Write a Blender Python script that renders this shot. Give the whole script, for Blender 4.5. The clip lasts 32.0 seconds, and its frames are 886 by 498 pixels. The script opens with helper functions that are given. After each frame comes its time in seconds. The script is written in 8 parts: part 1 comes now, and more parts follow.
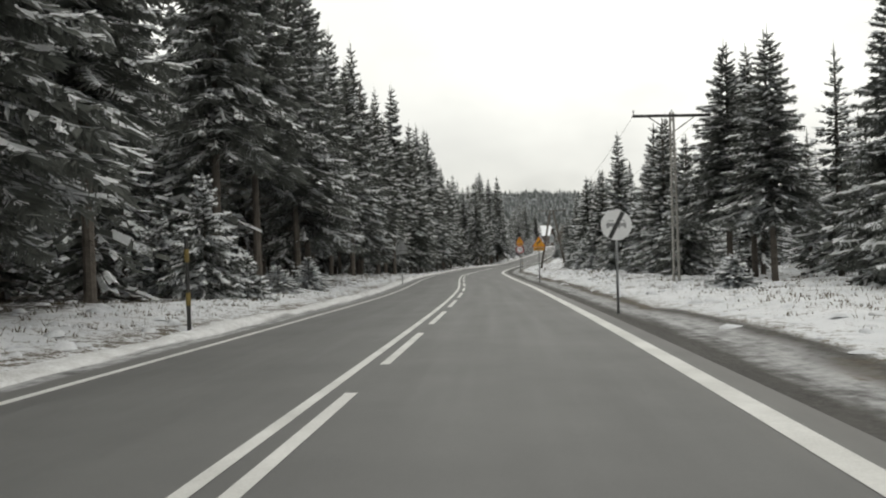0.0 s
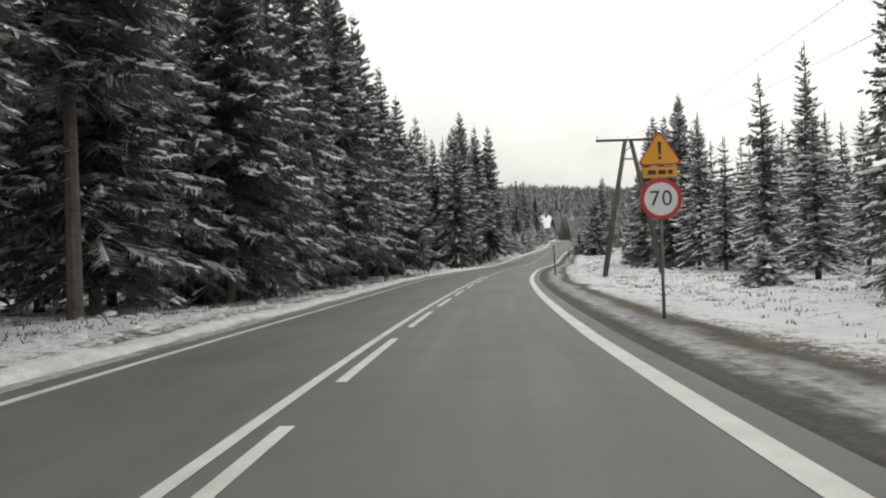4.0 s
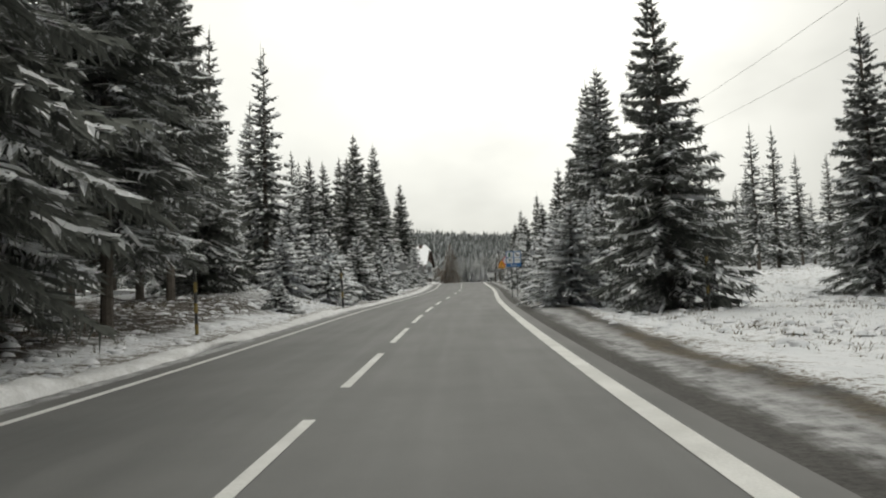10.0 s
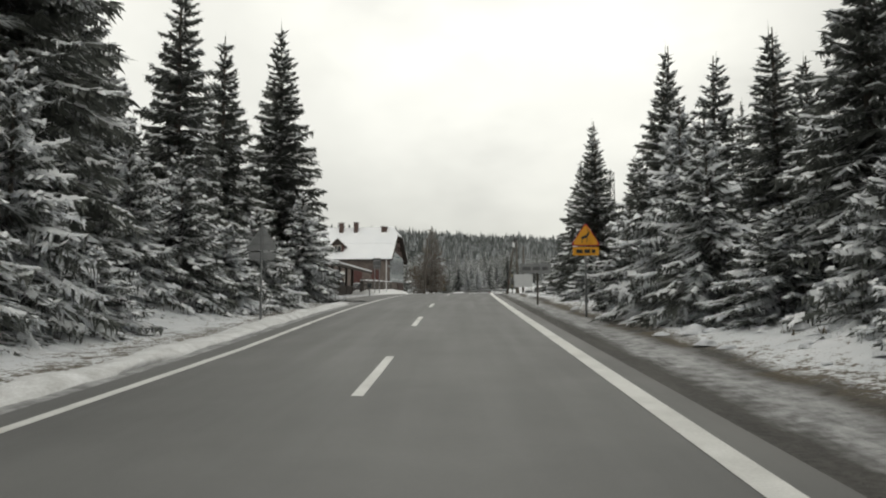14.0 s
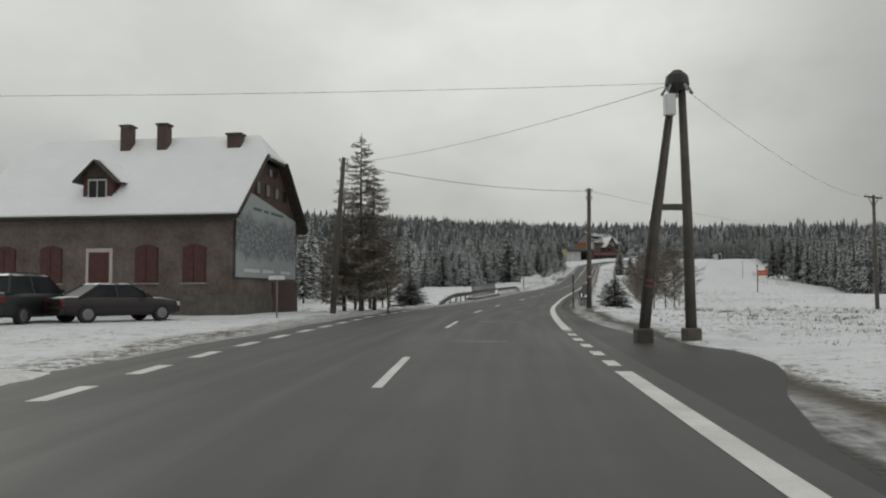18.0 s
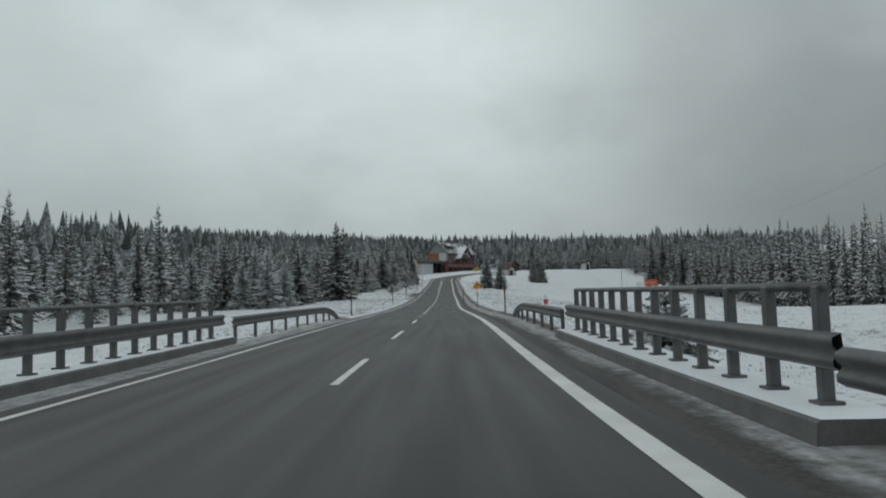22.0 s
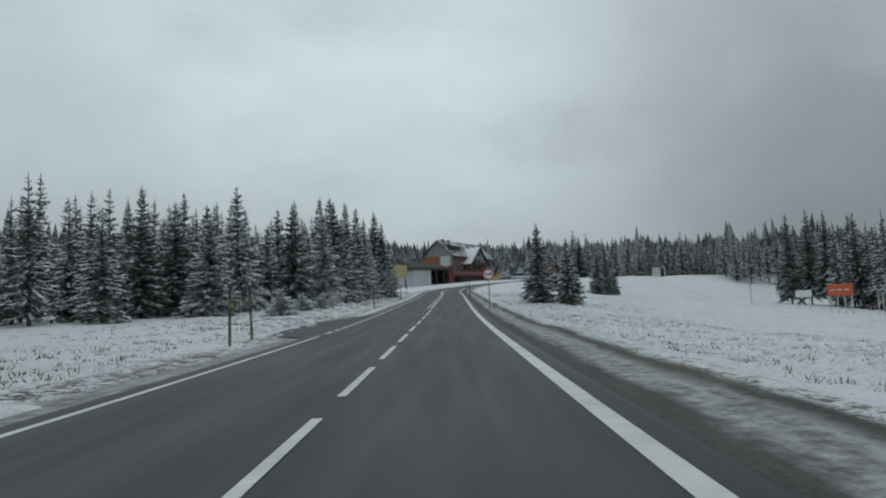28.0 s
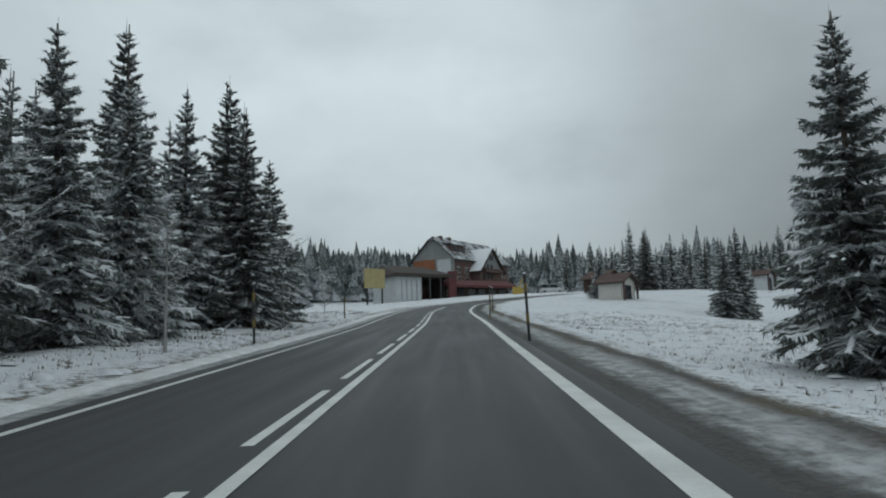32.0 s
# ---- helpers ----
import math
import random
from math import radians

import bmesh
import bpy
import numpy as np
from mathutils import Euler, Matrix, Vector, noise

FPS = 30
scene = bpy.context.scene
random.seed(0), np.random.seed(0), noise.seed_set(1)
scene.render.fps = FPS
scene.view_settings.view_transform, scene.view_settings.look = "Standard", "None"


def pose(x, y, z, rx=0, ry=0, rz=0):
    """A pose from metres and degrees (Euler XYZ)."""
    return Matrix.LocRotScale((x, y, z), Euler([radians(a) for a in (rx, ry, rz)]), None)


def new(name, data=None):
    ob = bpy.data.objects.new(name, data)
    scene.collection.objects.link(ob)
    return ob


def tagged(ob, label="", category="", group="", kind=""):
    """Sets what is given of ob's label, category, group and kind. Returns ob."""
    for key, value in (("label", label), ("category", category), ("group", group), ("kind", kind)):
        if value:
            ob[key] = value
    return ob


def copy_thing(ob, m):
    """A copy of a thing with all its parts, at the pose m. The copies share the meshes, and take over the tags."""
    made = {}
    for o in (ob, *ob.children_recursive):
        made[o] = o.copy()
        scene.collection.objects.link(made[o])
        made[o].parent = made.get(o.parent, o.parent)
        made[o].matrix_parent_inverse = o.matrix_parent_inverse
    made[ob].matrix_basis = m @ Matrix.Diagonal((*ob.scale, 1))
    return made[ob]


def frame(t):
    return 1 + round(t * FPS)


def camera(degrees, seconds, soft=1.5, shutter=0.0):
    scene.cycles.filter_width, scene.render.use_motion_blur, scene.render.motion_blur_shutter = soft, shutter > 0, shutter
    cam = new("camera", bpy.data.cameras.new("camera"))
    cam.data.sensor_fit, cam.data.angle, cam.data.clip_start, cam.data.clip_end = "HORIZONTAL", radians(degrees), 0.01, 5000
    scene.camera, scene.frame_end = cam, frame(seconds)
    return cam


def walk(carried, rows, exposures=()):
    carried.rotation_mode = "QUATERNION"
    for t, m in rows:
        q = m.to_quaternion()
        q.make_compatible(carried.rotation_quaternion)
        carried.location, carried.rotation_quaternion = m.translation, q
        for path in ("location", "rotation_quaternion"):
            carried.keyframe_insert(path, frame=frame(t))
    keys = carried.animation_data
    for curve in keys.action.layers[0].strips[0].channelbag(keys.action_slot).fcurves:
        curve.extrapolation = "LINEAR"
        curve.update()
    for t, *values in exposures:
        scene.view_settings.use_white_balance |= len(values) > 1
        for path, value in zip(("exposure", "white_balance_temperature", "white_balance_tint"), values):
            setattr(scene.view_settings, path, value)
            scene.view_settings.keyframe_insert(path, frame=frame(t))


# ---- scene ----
cam = camera(60.45, 32.0, soft=2.0)
PATH = [
    (0.0, 0.00, 0.00, 1.40, 90.26, 1.68, -0.04),
    (0.5, 0.67, 8.32, 1.23, 90.77, 2.35, 0.01),
    (1.0, 1.29, 16.57, 1.08, 91.22, 2.45, -0.03),
    (1.5, 1.84, 24.70, 0.94, 91.14, 2.23, 0.24),
    (2.0, 2.25, 32.63, 0.84, 91.11, 1.64, 0.61),
    (2.5, 2.53, 40.35, 0.77, 91.45, 1.34, -0.06),
    (3.0, 2.74, 47.94, 0.72, 90.86, 1.72, -0.55),
    (3.5, 2.98, 55.56, 0.67, 89.96, 1.72, -0.67),
    (4.5, 3.94, 71.41, 0.49, 90.54, 2.26, -2.27),
    (5.5, 5.60, 87.97, 0.24, 91.13, 2.81, -3.88),
    (6.0, 6.61, 96.24, 0.14, 90.72, 2.10, -4.07),
    (6.5, 7.68, 104.38, 0.07, 91.57, 3.03, -5.39),
    (7.0, 8.83, 112.40, 0.02, 92.16, 3.58, -8.04),
    (7.5, 10.09, 120.34, -0.02, 92.56, 2.86, -8.47),
    (8.0, 11.49, 128.25, -0.07, 94.16, 2.59, -9.07),
    (8.5, 13.04, 136.17, -0.15, 94.06, 2.12, -10.57),
    (9.0, 14.70, 144.10, -0.23, 92.44, 2.71, -10.02),
    (9.5, 16.42, 152.01, -0.26, 92.76, 1.05, -9.39),
    (10.0, 18.15, 159.92, -0.23, 93.75, 2.33, -10.83),
    (10.5, 19.83, 167.79, -0.09, 94.16, 1.98, -9.81),
    (11.0, 21.51, 175.65, 0.12, 92.39, 0.83, -9.74),
    (11.5, 23.23, 183.49, 0.37, 94.95, 1.01, -10.72),
    (12.0, 25.02, 191.31, 0.63, 94.78, 0.70, -11.01),
    (12.5, 26.91, 199.14, 0.88, 94.23, -0.02, -10.80),
    (13.0, 28.86, 206.93, 1.11, 93.95, -0.70, -11.23),
    (13.5, 30.80, 214.68, 1.35, 94.32, -1.03, -10.62),
    (14.0, 32.68, 222.38, 1.61, 93.99, 0.09, -11.31),
    (14.5, 34.44, 229.99, 1.89, 93.47, 1.14, -12.05),
    (15.5, 37.77, 245.08, 2.48, 93.39, 1.59, -12.33),
    (16.5, 41.17, 260.13, 3.00, 93.32, 2.05, -12.62),
    (17.0, 42.99, 267.68, 3.20, 93.46, 1.42, -11.95),
    (17.5, 44.91, 275.25, 3.37, 93.61, 1.34, -12.23),
    (18.0, 46.97, 282.84, 3.51, 93.23, 0.29, -12.19),
    (18.5, 49.16, 290.45, 3.61, 95.30, 0.38, -13.38),
    (19.0, 51.48, 298.03, 3.69, 94.98, 0.58, -15.30),
    (19.5, 53.91, 305.54, 3.74, 94.96, 0.77, -16.93),
    (20.0, 56.44, 312.94, 3.77, 95.26, 1.10, -18.53),
    (20.5, 59.05, 320.18, 3.79, 95.01, 1.41, -20.05),
    (21.0, 61.78, 327.34, 3.81, 94.41, 2.24, -22.03),
    (21.5, 64.64, 334.49, 3.86, 94.30, 2.96, -23.82),
    (22.0, 67.67, 341.71, 3.95, 94.48, 1.85, -23.74),
    (22.5, 70.88, 349.07, 4.09, 94.58, 1.98, -24.85),
    (23.0, 74.25, 356.61, 4.27, 95.13, 1.33, -24.04),
    (23.5, 77.75, 364.38, 4.46, 94.89, 1.56, -23.79),
    (24.0, 81.33, 372.39, 4.63, 95.15, 0.88, -23.38),
    (24.5, 84.98, 380.67, 4.77, 95.78, 0.38, -23.40),
    (25.0, 88.67, 389.12, 4.89, 95.53, 1.48, -23.66),
    (25.5, 92.39, 397.64, 5.02, 95.69, 2.18, -23.42),
    (26.0, 96.13, 406.11, 5.18, 95.83, 2.78, -23.57),
    (26.5, 99.87, 414.45, 5.38, 95.51, 3.94, -23.98),
    (27.5, 107.34, 430.92, 5.94, 95.84, 3.07, -23.63),
    (28.5, 114.81, 447.48, 6.62, 96.17, 2.19, -23.29),
    (29.0, 118.53, 455.84, 7.01, 96.68, 2.18, -23.62),
    (29.5, 122.24, 464.20, 7.42, 97.13, 1.46, -23.51),
    (30.0, 125.94, 472.53, 7.87, 96.92, 2.12, -24.02),
    (30.5, 129.64, 480.78, 8.35, 97.37, 0.94, -24.00),
    (31.0, 133.33, 488.96, 8.86, 97.11, 0.88, -23.80),
    (31.5, 137.01, 497.11, 9.39, 96.88, 1.31, -23.87),
    (32.0, 140.69, 505.23, 9.93, 97.31, 1.94, -23.32),
]
walk(cam, [(r[0], pose(*r[1:])) for r in PATH],
     exposures=[(0.0, 0.46, 6800, 9), (5.0, 0.54, 6800, 9), (9.0, 0.42, 6900, 8), (12.5, 0.32, 6900, 8), (14.5, 0.15, 6850, 8), (17.5, -0.29, 6700, 8), (20.0, -0.40, 6300, 4), (24.0, -0.52, 5850, 1.5), (32.0, -0.46, 5800, 1.5)])

# ---- world and light: a closed, bright overcast with a weak veiled sun ----
world = bpy.data.worlds.new("overcast_sky")
scene.world = world
world.use_nodes = True
wt = world.node_tree
wt.nodes.clear()
w_out = wt.nodes.new("ShaderNodeOutputWorld")
w_bg = wt.nodes.new("ShaderNodeBackground")
w_bg.inputs["Strength"].default_value = 1.0
w_sky = wt.nodes.new("ShaderNodeTexSky")
w_sky.sky_type = "NISHITA"
w_sky.sun_disc = False
w_sky.sun_elevation, w_sky.sun_rotation = radians(24), radians(150)
w_gain = wt.nodes.new("ShaderNodeMixRGB")
w_gain.blend_type = "MULTIPLY"
w_gain.inputs[0].default_value = 1.0
w_gain.inputs[2].default_value = (0.10, 0.10, 0.10, 1)
wt.links.new(w_sky.outputs[0], w_gain.inputs[1])
w_co = wt.nodes.new("ShaderNodeTexCoord")
w_map = wt.nodes.new("ShaderNodeMapping")
w_map.inputs["Scale"].default_value = (1.0, 1.0, 2.0)
wt.links.new(w_co.outputs["Generated"], w_map.inputs[0])
w_n = wt.nodes.new("ShaderNodeTexNoise")
w_n.inputs["Scale"].default_value = 1.7
w_n.inputs["Detail"].default_value = 5.0
w_n.inputs["Roughness"].default_value = 0.48
wt.links.new(w_map.outputs[0], w_n.inputs["Vector"])
w_r = wt.nodes.new("ShaderNodeValToRGB")
w_r.color_ramp.interpolation = "EASE"
w_r.color_ramp.elements[0].position, w_r.color_ramp.elements[0].color = 0.36, (0.56, 0.565, 0.558, 1)
w_r.color_ramp.elements[1].position, w_r.color_ramp.elements[1].color = 0.64, (0.90, 0.91, 0.885, 1)
wt.links.new(w_n.outputs[0], w_r.inputs[0])
# a darker bank of cloud low in the north-east
w_dot = wt.nodes.new("ShaderNodeVectorMath")
w_dot.operation = "DOT_PRODUCT"
w_dot.inputs[1].default_value = Vector((0.95, 0.30, 0.10)).normalized()
wt.links.new(w_co.outputs["Generated"], w_dot.inputs[0])
w_add = wt.nodes.new("ShaderNodeMath")
w_add.operation = "MULTIPLY_ADD"
w_add.inputs[1].default_value = 0.62
wt.links.new(w_n.outputs[0], w_add.inputs[0])
wt.links.new(w_dot.outputs["Value"], w_add.inputs[2])
w_bank = wt.nodes.new("ShaderNodeMapRange")
w_bank.interpolation_type = "SMOOTHERSTEP"
for k, val in ((1, 1.06), (2, 1.27), (3, 1.03), (4, 0.64)):
    w_bank.inputs[k].default_value = val
wt.links.new(w_add.outputs[0], w_bank.inputs[0])
# and a fainter one to the north-west
w_dot2 = wt.nodes.new("ShaderNodeVectorMath")
w_dot2.operation = "DOT_PRODUCT"
w_dot2.inputs[1].default_value = Vector((-0.40, 0.91, 0.16)).normalized()
wt.links.new(w_co.outputs["Generated"], w_dot2.inputs[0])
w_add2 = wt.nodes.new("ShaderNodeMath")
w_add2.operation = "MULTIPLY_ADD"
w_add2.inputs[1].default_value = 0.50
wt.links.new(w_n.outputs[0], w_add2.inputs[0])
wt.links.new(w_dot2.outputs["Value"], w_add2.inputs[2])
w_bank2 = wt.nodes.new("ShaderNodeMapRange")
w_bank2.interpolation_type = "SMOOTHERSTEP"
for k, val in ((1, 1.10), (2, 1.28), (3, 1.0), (4, 0.84)):
    w_bank2.inputs[k].default_value = val
wt.links.new(w_add2.outputs[0], w_bank2.inputs[0])
# thinner cloud overhead, greyer towards the horizon
w_sep = wt.nodes.new("ShaderNodeSeparateXYZ")
wt.links.new(w_co.outputs["Generated"], w_sep.inputs[0])
w_high = wt.nodes.new("ShaderNodeMapRange")
w_high.interpolation_type = "SMOOTHSTEP"
for k, val in ((1, 0.06), (2, 0.34), (3, 0.78), (4, 1.08)):
    w_high.inputs[k].default_value = val
wt.links.new(w_sep.outputs[2], w_high.inputs[0])
w_both = wt.nodes.new("ShaderNodeMath")
w_both.operation = "MULTIPLY"
wt.links.new(w_high.outputs[0], w_both.inputs[0])
wt.links.new(w_bank.outputs[0], w_both.inputs[1])
w_all = wt.nodes.new("ShaderNodeMath")
w_all.operation = "MULTIPLY"
w_n3 = wt.nodes.new("ShaderNodeTexNoise")
w_n3.inputs["Scale"].default_value, w_n3.inputs["Detail"].default_value, w_n3.inputs["Roughness"].default_value = 4.2, 4.0, 0.5
w_map3 = wt.nodes.new("ShaderNodeMapping")
w_map3.inputs["Scale"].default_value = (1.0, 1.0, 1.5)
wt.links.new(w_co.outputs["Generated"], w_map3.inputs[0])
wt.links.new(w_map3.outputs[0], w_n3.inputs["Vector"])
w_soft = wt.nodes.new("ShaderNodeMapRange")
w_soft.interpolation_type = "SMOOTHSTEP"
for k, val in ((1, 0.36), (2, 0.64), (3, 0.94), (4, 1.04)):
    w_soft.inputs[k].default_value = val
wt.links.new(w_n3.outputs[0], w_soft.inputs[0])
w_fine = wt.nodes.new("ShaderNodeMath")
w_fine.operation = "MULTIPLY"
wt.links.new(w_both.outputs[0], w_fine.inputs[0])
wt.links.new(w_soft.outputs[0], w_fine.inputs[1])
wt.links.new(w_fine.outputs[0], w_all.inputs[0])
wt.links.new(w_bank2.outputs[0], w_all.inputs[1])
w_dark = wt.nodes.new("ShaderNodeMixRGB")
w_dark.blend_type = "MULTIPLY"
w_dark.inputs[0].default_value = 1.0
wt.links.new(w_r.outputs[0], w_dark.inputs[1])
wt.links.new(w_all.outputs[0], w_dark.inputs[2])
w_mix = wt.nodes.new("ShaderNodeMixRGB")
w_mix.inputs[0].default_value = 0.94
wt.links.new(w_gain.outputs[0], w_mix.inputs[1])
wt.links.new(w_dark.outputs[0], w_mix.inputs[2])
wt.links.new(w_mix.outputs[0], w_bg.inputs[0])
wt.links.new(w_bg.outputs[0], w_out.inputs[0])

sun_data = bpy.data.lights.new("veiled_sun", "SUN")
sun_data.energy, sun_data.angle, sun_data.color = 0.35, radians(25), (1.0, 0.97, 0.92)
sun = new("veiled_sun", sun_data)
sun.matrix_basis = pose(0, 0, 60, 66, 0, -150)

# ---- materials ----
def nodes_of(name):
    m = bpy.data.materials.new(name)
    m.use_nodes = True
    nt = m.node_tree
    return m, nt, nt.nodes["Principled BSDF"]


def noise_node(nt, scale, detail=4.0, rough=0.6, coord="Object"):
    c = nt.nodes.new("ShaderNodeTexCoord")
    n = nt.nodes.new("ShaderNodeTexNoise")
    n.inputs["Scale"].default_value, n.inputs["Detail"].default_value, n.inputs["Roughness"].default_value = scale, detail, rough
    nt.links.new(c.outputs[coord], n.inputs["Vector"])
    return n


def ramp_node(nt, src, p0, p1, c0=(0, 0, 0), c1=(1, 1, 1)):
    r = nt.nodes.new("ShaderNodeValToRGB")
    e = r.color_ramp.elements
    e[0].position, e[0].color = p0, (*c0, 1)
    e[1].position, e[1].color = p1, (*c1, 1)
    nt.links.new(src, r.inputs[0])
    return r


def rise(nt, src, lo, hi):
    """0 below lo, 1 above hi, smooth between."""
    r = nt.nodes.new("ShaderNodeMapRange")
    r.interpolation_type = "SMOOTHSTEP"
    nt.links.new(src, r.inputs[0])
    r.inputs[1].default_value, r.inputs[2].default_value = lo, hi
    return r.outputs[0]


def mix_node(nt, fac, a, b, kind="MIX"):
    m = nt.nodes.new("ShaderNodeMixRGB")
    m.blend_type = kind
    for sock, v in ((m.inputs[0], fac), (m.inputs[1], a), (m.inputs[2], b)):
        if isinstance(v, (int, float)):
            sock.default_value = v
        elif isinstance(v, tuple):
            sock.default_value = (*v, 1)
        else:
            nt.links.new(v, sock)
    return m


def math_node(nt, op, a, b=0.0):
    m = nt.nodes.new("ShaderNodeMath")
    m.operation = op
    for sock, v in ((m.inputs[0], a), (m.inputs[1], b)):
        if isinstance(v, (int, float)):
            sock.default_value = v
        else:
            nt.links.new(v, sock)
    return m.outputs[0]


def bump_into(nt, bsdf, src, strength, dist):
    b = nt.nodes.new("ShaderNodeBump")
    b.inputs["Strength"].default_value, b.inputs["Distance"].default_value = strength, dist
    nt.links.new(src, b.inputs["Height"])
    nt.links.new(b.outputs[0], bsdf.inputs["Normal"])


def up_share(nt):
    """How far a surface faces upwards, 0 to 1."""
    g = nt.nodes.new("ShaderNodeNewGeometry")
    s = nt.nodes.new("ShaderNodeSeparateXYZ")
    nt.links.new(g.outputs["Normal"], s.inputs[0])
    return s.outputs[2]


def plain(name, c0, c1, scale=6.0, fine=60.0, rough=0.7, metal=0.0, bump=0.2, dist=0.004, snow=0.0, coat=0.0):
    """Two colours mixed at a coarse and a fine scale, with relief; snow: how much lies on faces turned up."""
    m, nt, b = nodes_of(name)
    n1, n2 = noise_node(nt, scale), noise_node(nt, fine, 3.0)
    both = mix_node(nt, 0.35, n1.outputs[0], n2.outputs[0])
    col = ramp_node(nt, both.outputs[0], 0.32, 0.68, c0, c1).outputs[0]
    b.inputs["Roughness"].default_value, b.inputs["Metallic"].default_value = rough, metal
    b.inputs["Coat Weight"].default_value = coat
    if snow:
        up = math_node(nt, "ADD", up_share(nt), math_node(nt, "MULTIPLY", n1.outputs[0], 0.5))
        mask = rise(nt, up, 1.05 - snow, 1.25 - snow)
        col = mix_node(nt, mask, col, (0.82, 0.84, 0.87)).outputs[0]
    nt.links.new(col, b.inputs["Base Color"])
    bump_into(nt, b, n2.outputs[0], bump, dist)
    return m


def needle_material(name, dark, light, snow_low, snow_high):
    """Dark needles; snow lies on some twigs whole, on others in part, and more on the sides turned up."""
    m, nt, b = nodes_of(name)
    n1, n2 = noise_node(nt, 1.3, 3.0), noise_node(nt, 11.0, 3.0, 0.7)
    info = nt.nodes.new("ShaderNodeObjectInfo")
    g = nt.nodes.new("ShaderNodeNewGeometry")
    tone = mix_node(nt, 0.5, n2.outputs[0], g.outputs["Random Per Island"])
    col = ramp_node(nt, tone.outputs[0], 0.25, 0.75, dark, light).outputs[0]
    up = math_node(nt, "ABSOLUTE", up_share(nt))
    s = math_node(nt, "ADD", math_node(nt, "MULTIPLY", n1.outputs[0], 1.25), math_node(nt, "MULTIPLY", n2.outputs[0], 0.6))
    s = math_node(nt, "ADD", s, math_node(nt, "MULTIPLY", up, 0.30))
    s = math_node(nt, "ADD", s, math_node(nt, "MULTIPLY", g.outputs["Random Per Island"], 0.18))
    s = math_node(nt, "ADD", s, math_node(nt, "MULTIPLY", info.outputs["Random"], 0.10))
    mask = rise(nt, s, snow_low, snow_high)
    col = mix_node(nt, mask, col, (0.82, 0.84, 0.87)).outputs[0]
    nt.links.new(col, b.inputs["Base Color"])
    b.inputs["Roughness"].default_value = 0.8
    b.inputs["Specular IOR Level"].default_value = 0.2
    return m


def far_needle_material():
    m, nt, b = nodes_of("far_needles_with_haze")
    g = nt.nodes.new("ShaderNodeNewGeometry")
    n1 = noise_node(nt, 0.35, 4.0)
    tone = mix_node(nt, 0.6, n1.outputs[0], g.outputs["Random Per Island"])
    # tones lifted: distant haze is painted into the needle colour, under the snow
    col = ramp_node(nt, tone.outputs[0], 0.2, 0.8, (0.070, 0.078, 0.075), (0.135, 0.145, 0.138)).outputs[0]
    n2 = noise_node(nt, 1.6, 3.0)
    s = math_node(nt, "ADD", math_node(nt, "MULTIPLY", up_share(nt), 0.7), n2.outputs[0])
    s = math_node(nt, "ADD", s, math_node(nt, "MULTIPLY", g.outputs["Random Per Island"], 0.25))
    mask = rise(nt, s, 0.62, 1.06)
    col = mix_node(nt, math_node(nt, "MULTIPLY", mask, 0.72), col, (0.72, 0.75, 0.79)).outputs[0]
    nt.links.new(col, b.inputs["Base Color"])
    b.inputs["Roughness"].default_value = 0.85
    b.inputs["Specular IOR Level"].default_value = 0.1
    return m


def asphalt_material():
    m, nt, b = nodes_of("damp_asphalt")
    uv = nt.nodes.new("ShaderNodeUVMap")
    uv.uv_map = "along"
    mp = nt.nodes.new("ShaderNodeMapping")
    mp.inputs["Scale"].default_value = (2.2, 0.10, 1.0)
    nt.links.new(uv.outputs[0], mp.inputs[0])
    streak = nt.nodes.new("ShaderNodeTexNoise")
    streak.inputs["Scale"].default_value, streak.inputs["Detail"].default_value = 1.0, 5.0
    nt.links.new(mp.outputs[0], streak.inputs["Vector"])
    blot, grain = noise_node(nt, 0.5, 5.0), noise_node(nt, 90.0, 2.0)
    a = mix_node(nt, 0.62, streak.outputs[0], blot.outputs[0])
    a = mix_node(nt, 0.25, a.outputs[0], grain.outputs[0])
    col = ramp_node(nt, a.outputs[0], 0.30, 0.70, (0.092, 0.093, 0.092), (0.165, 0.166, 0.163)).outputs[0]
    # salt and slush dust along the kerb sides
    sep = nt.nodes.new("ShaderNodeSeparateXYZ")
    nt.links.new(uv.outputs[0], sep.inputs[0])
    side = math_node(nt, "ABSOLUTE", sep.outputs[0])
    rim = math_node(nt, "ADD", side, math_node(nt, "MULTIPLY", blot.outputs[0], 0.9))
    mask = ramp_node(nt, math_node(nt, "DIVIDE", rim, 5.0), 0.70, 0.86).outputs[0]
    col = mix_node(nt, math_node(nt, "MULTIPLY", mask, 0.25), col, (0.24, 0.23, 0.215)).outputs[0]
    # the road is wetter, and so darker, beyond the houses
    wet = ramp_node(nt, math_node(nt, "DIVIDE", sep.outputs[1], 1000.0), 0.235, 0.330, (1, 1, 1), (0.22, 0.22, 0.235)).outputs[0]
    col = mix_node(nt, 1.0, col, wet, "MULTIPLY").outputs[0]
    nt.links.new(col, b.inputs["Base Color"])
    rr = ramp_node(nt, streak.outputs[0], 0.3, 0.7, (0.52, 0.52, 0.52), (0.68, 0.68, 0.68)).outputs[0]
    nt.links.new(rr, b.inputs["Roughness"])
    bump_into(nt, b, grain.outputs[0], 0.35, 0.004)
    return m


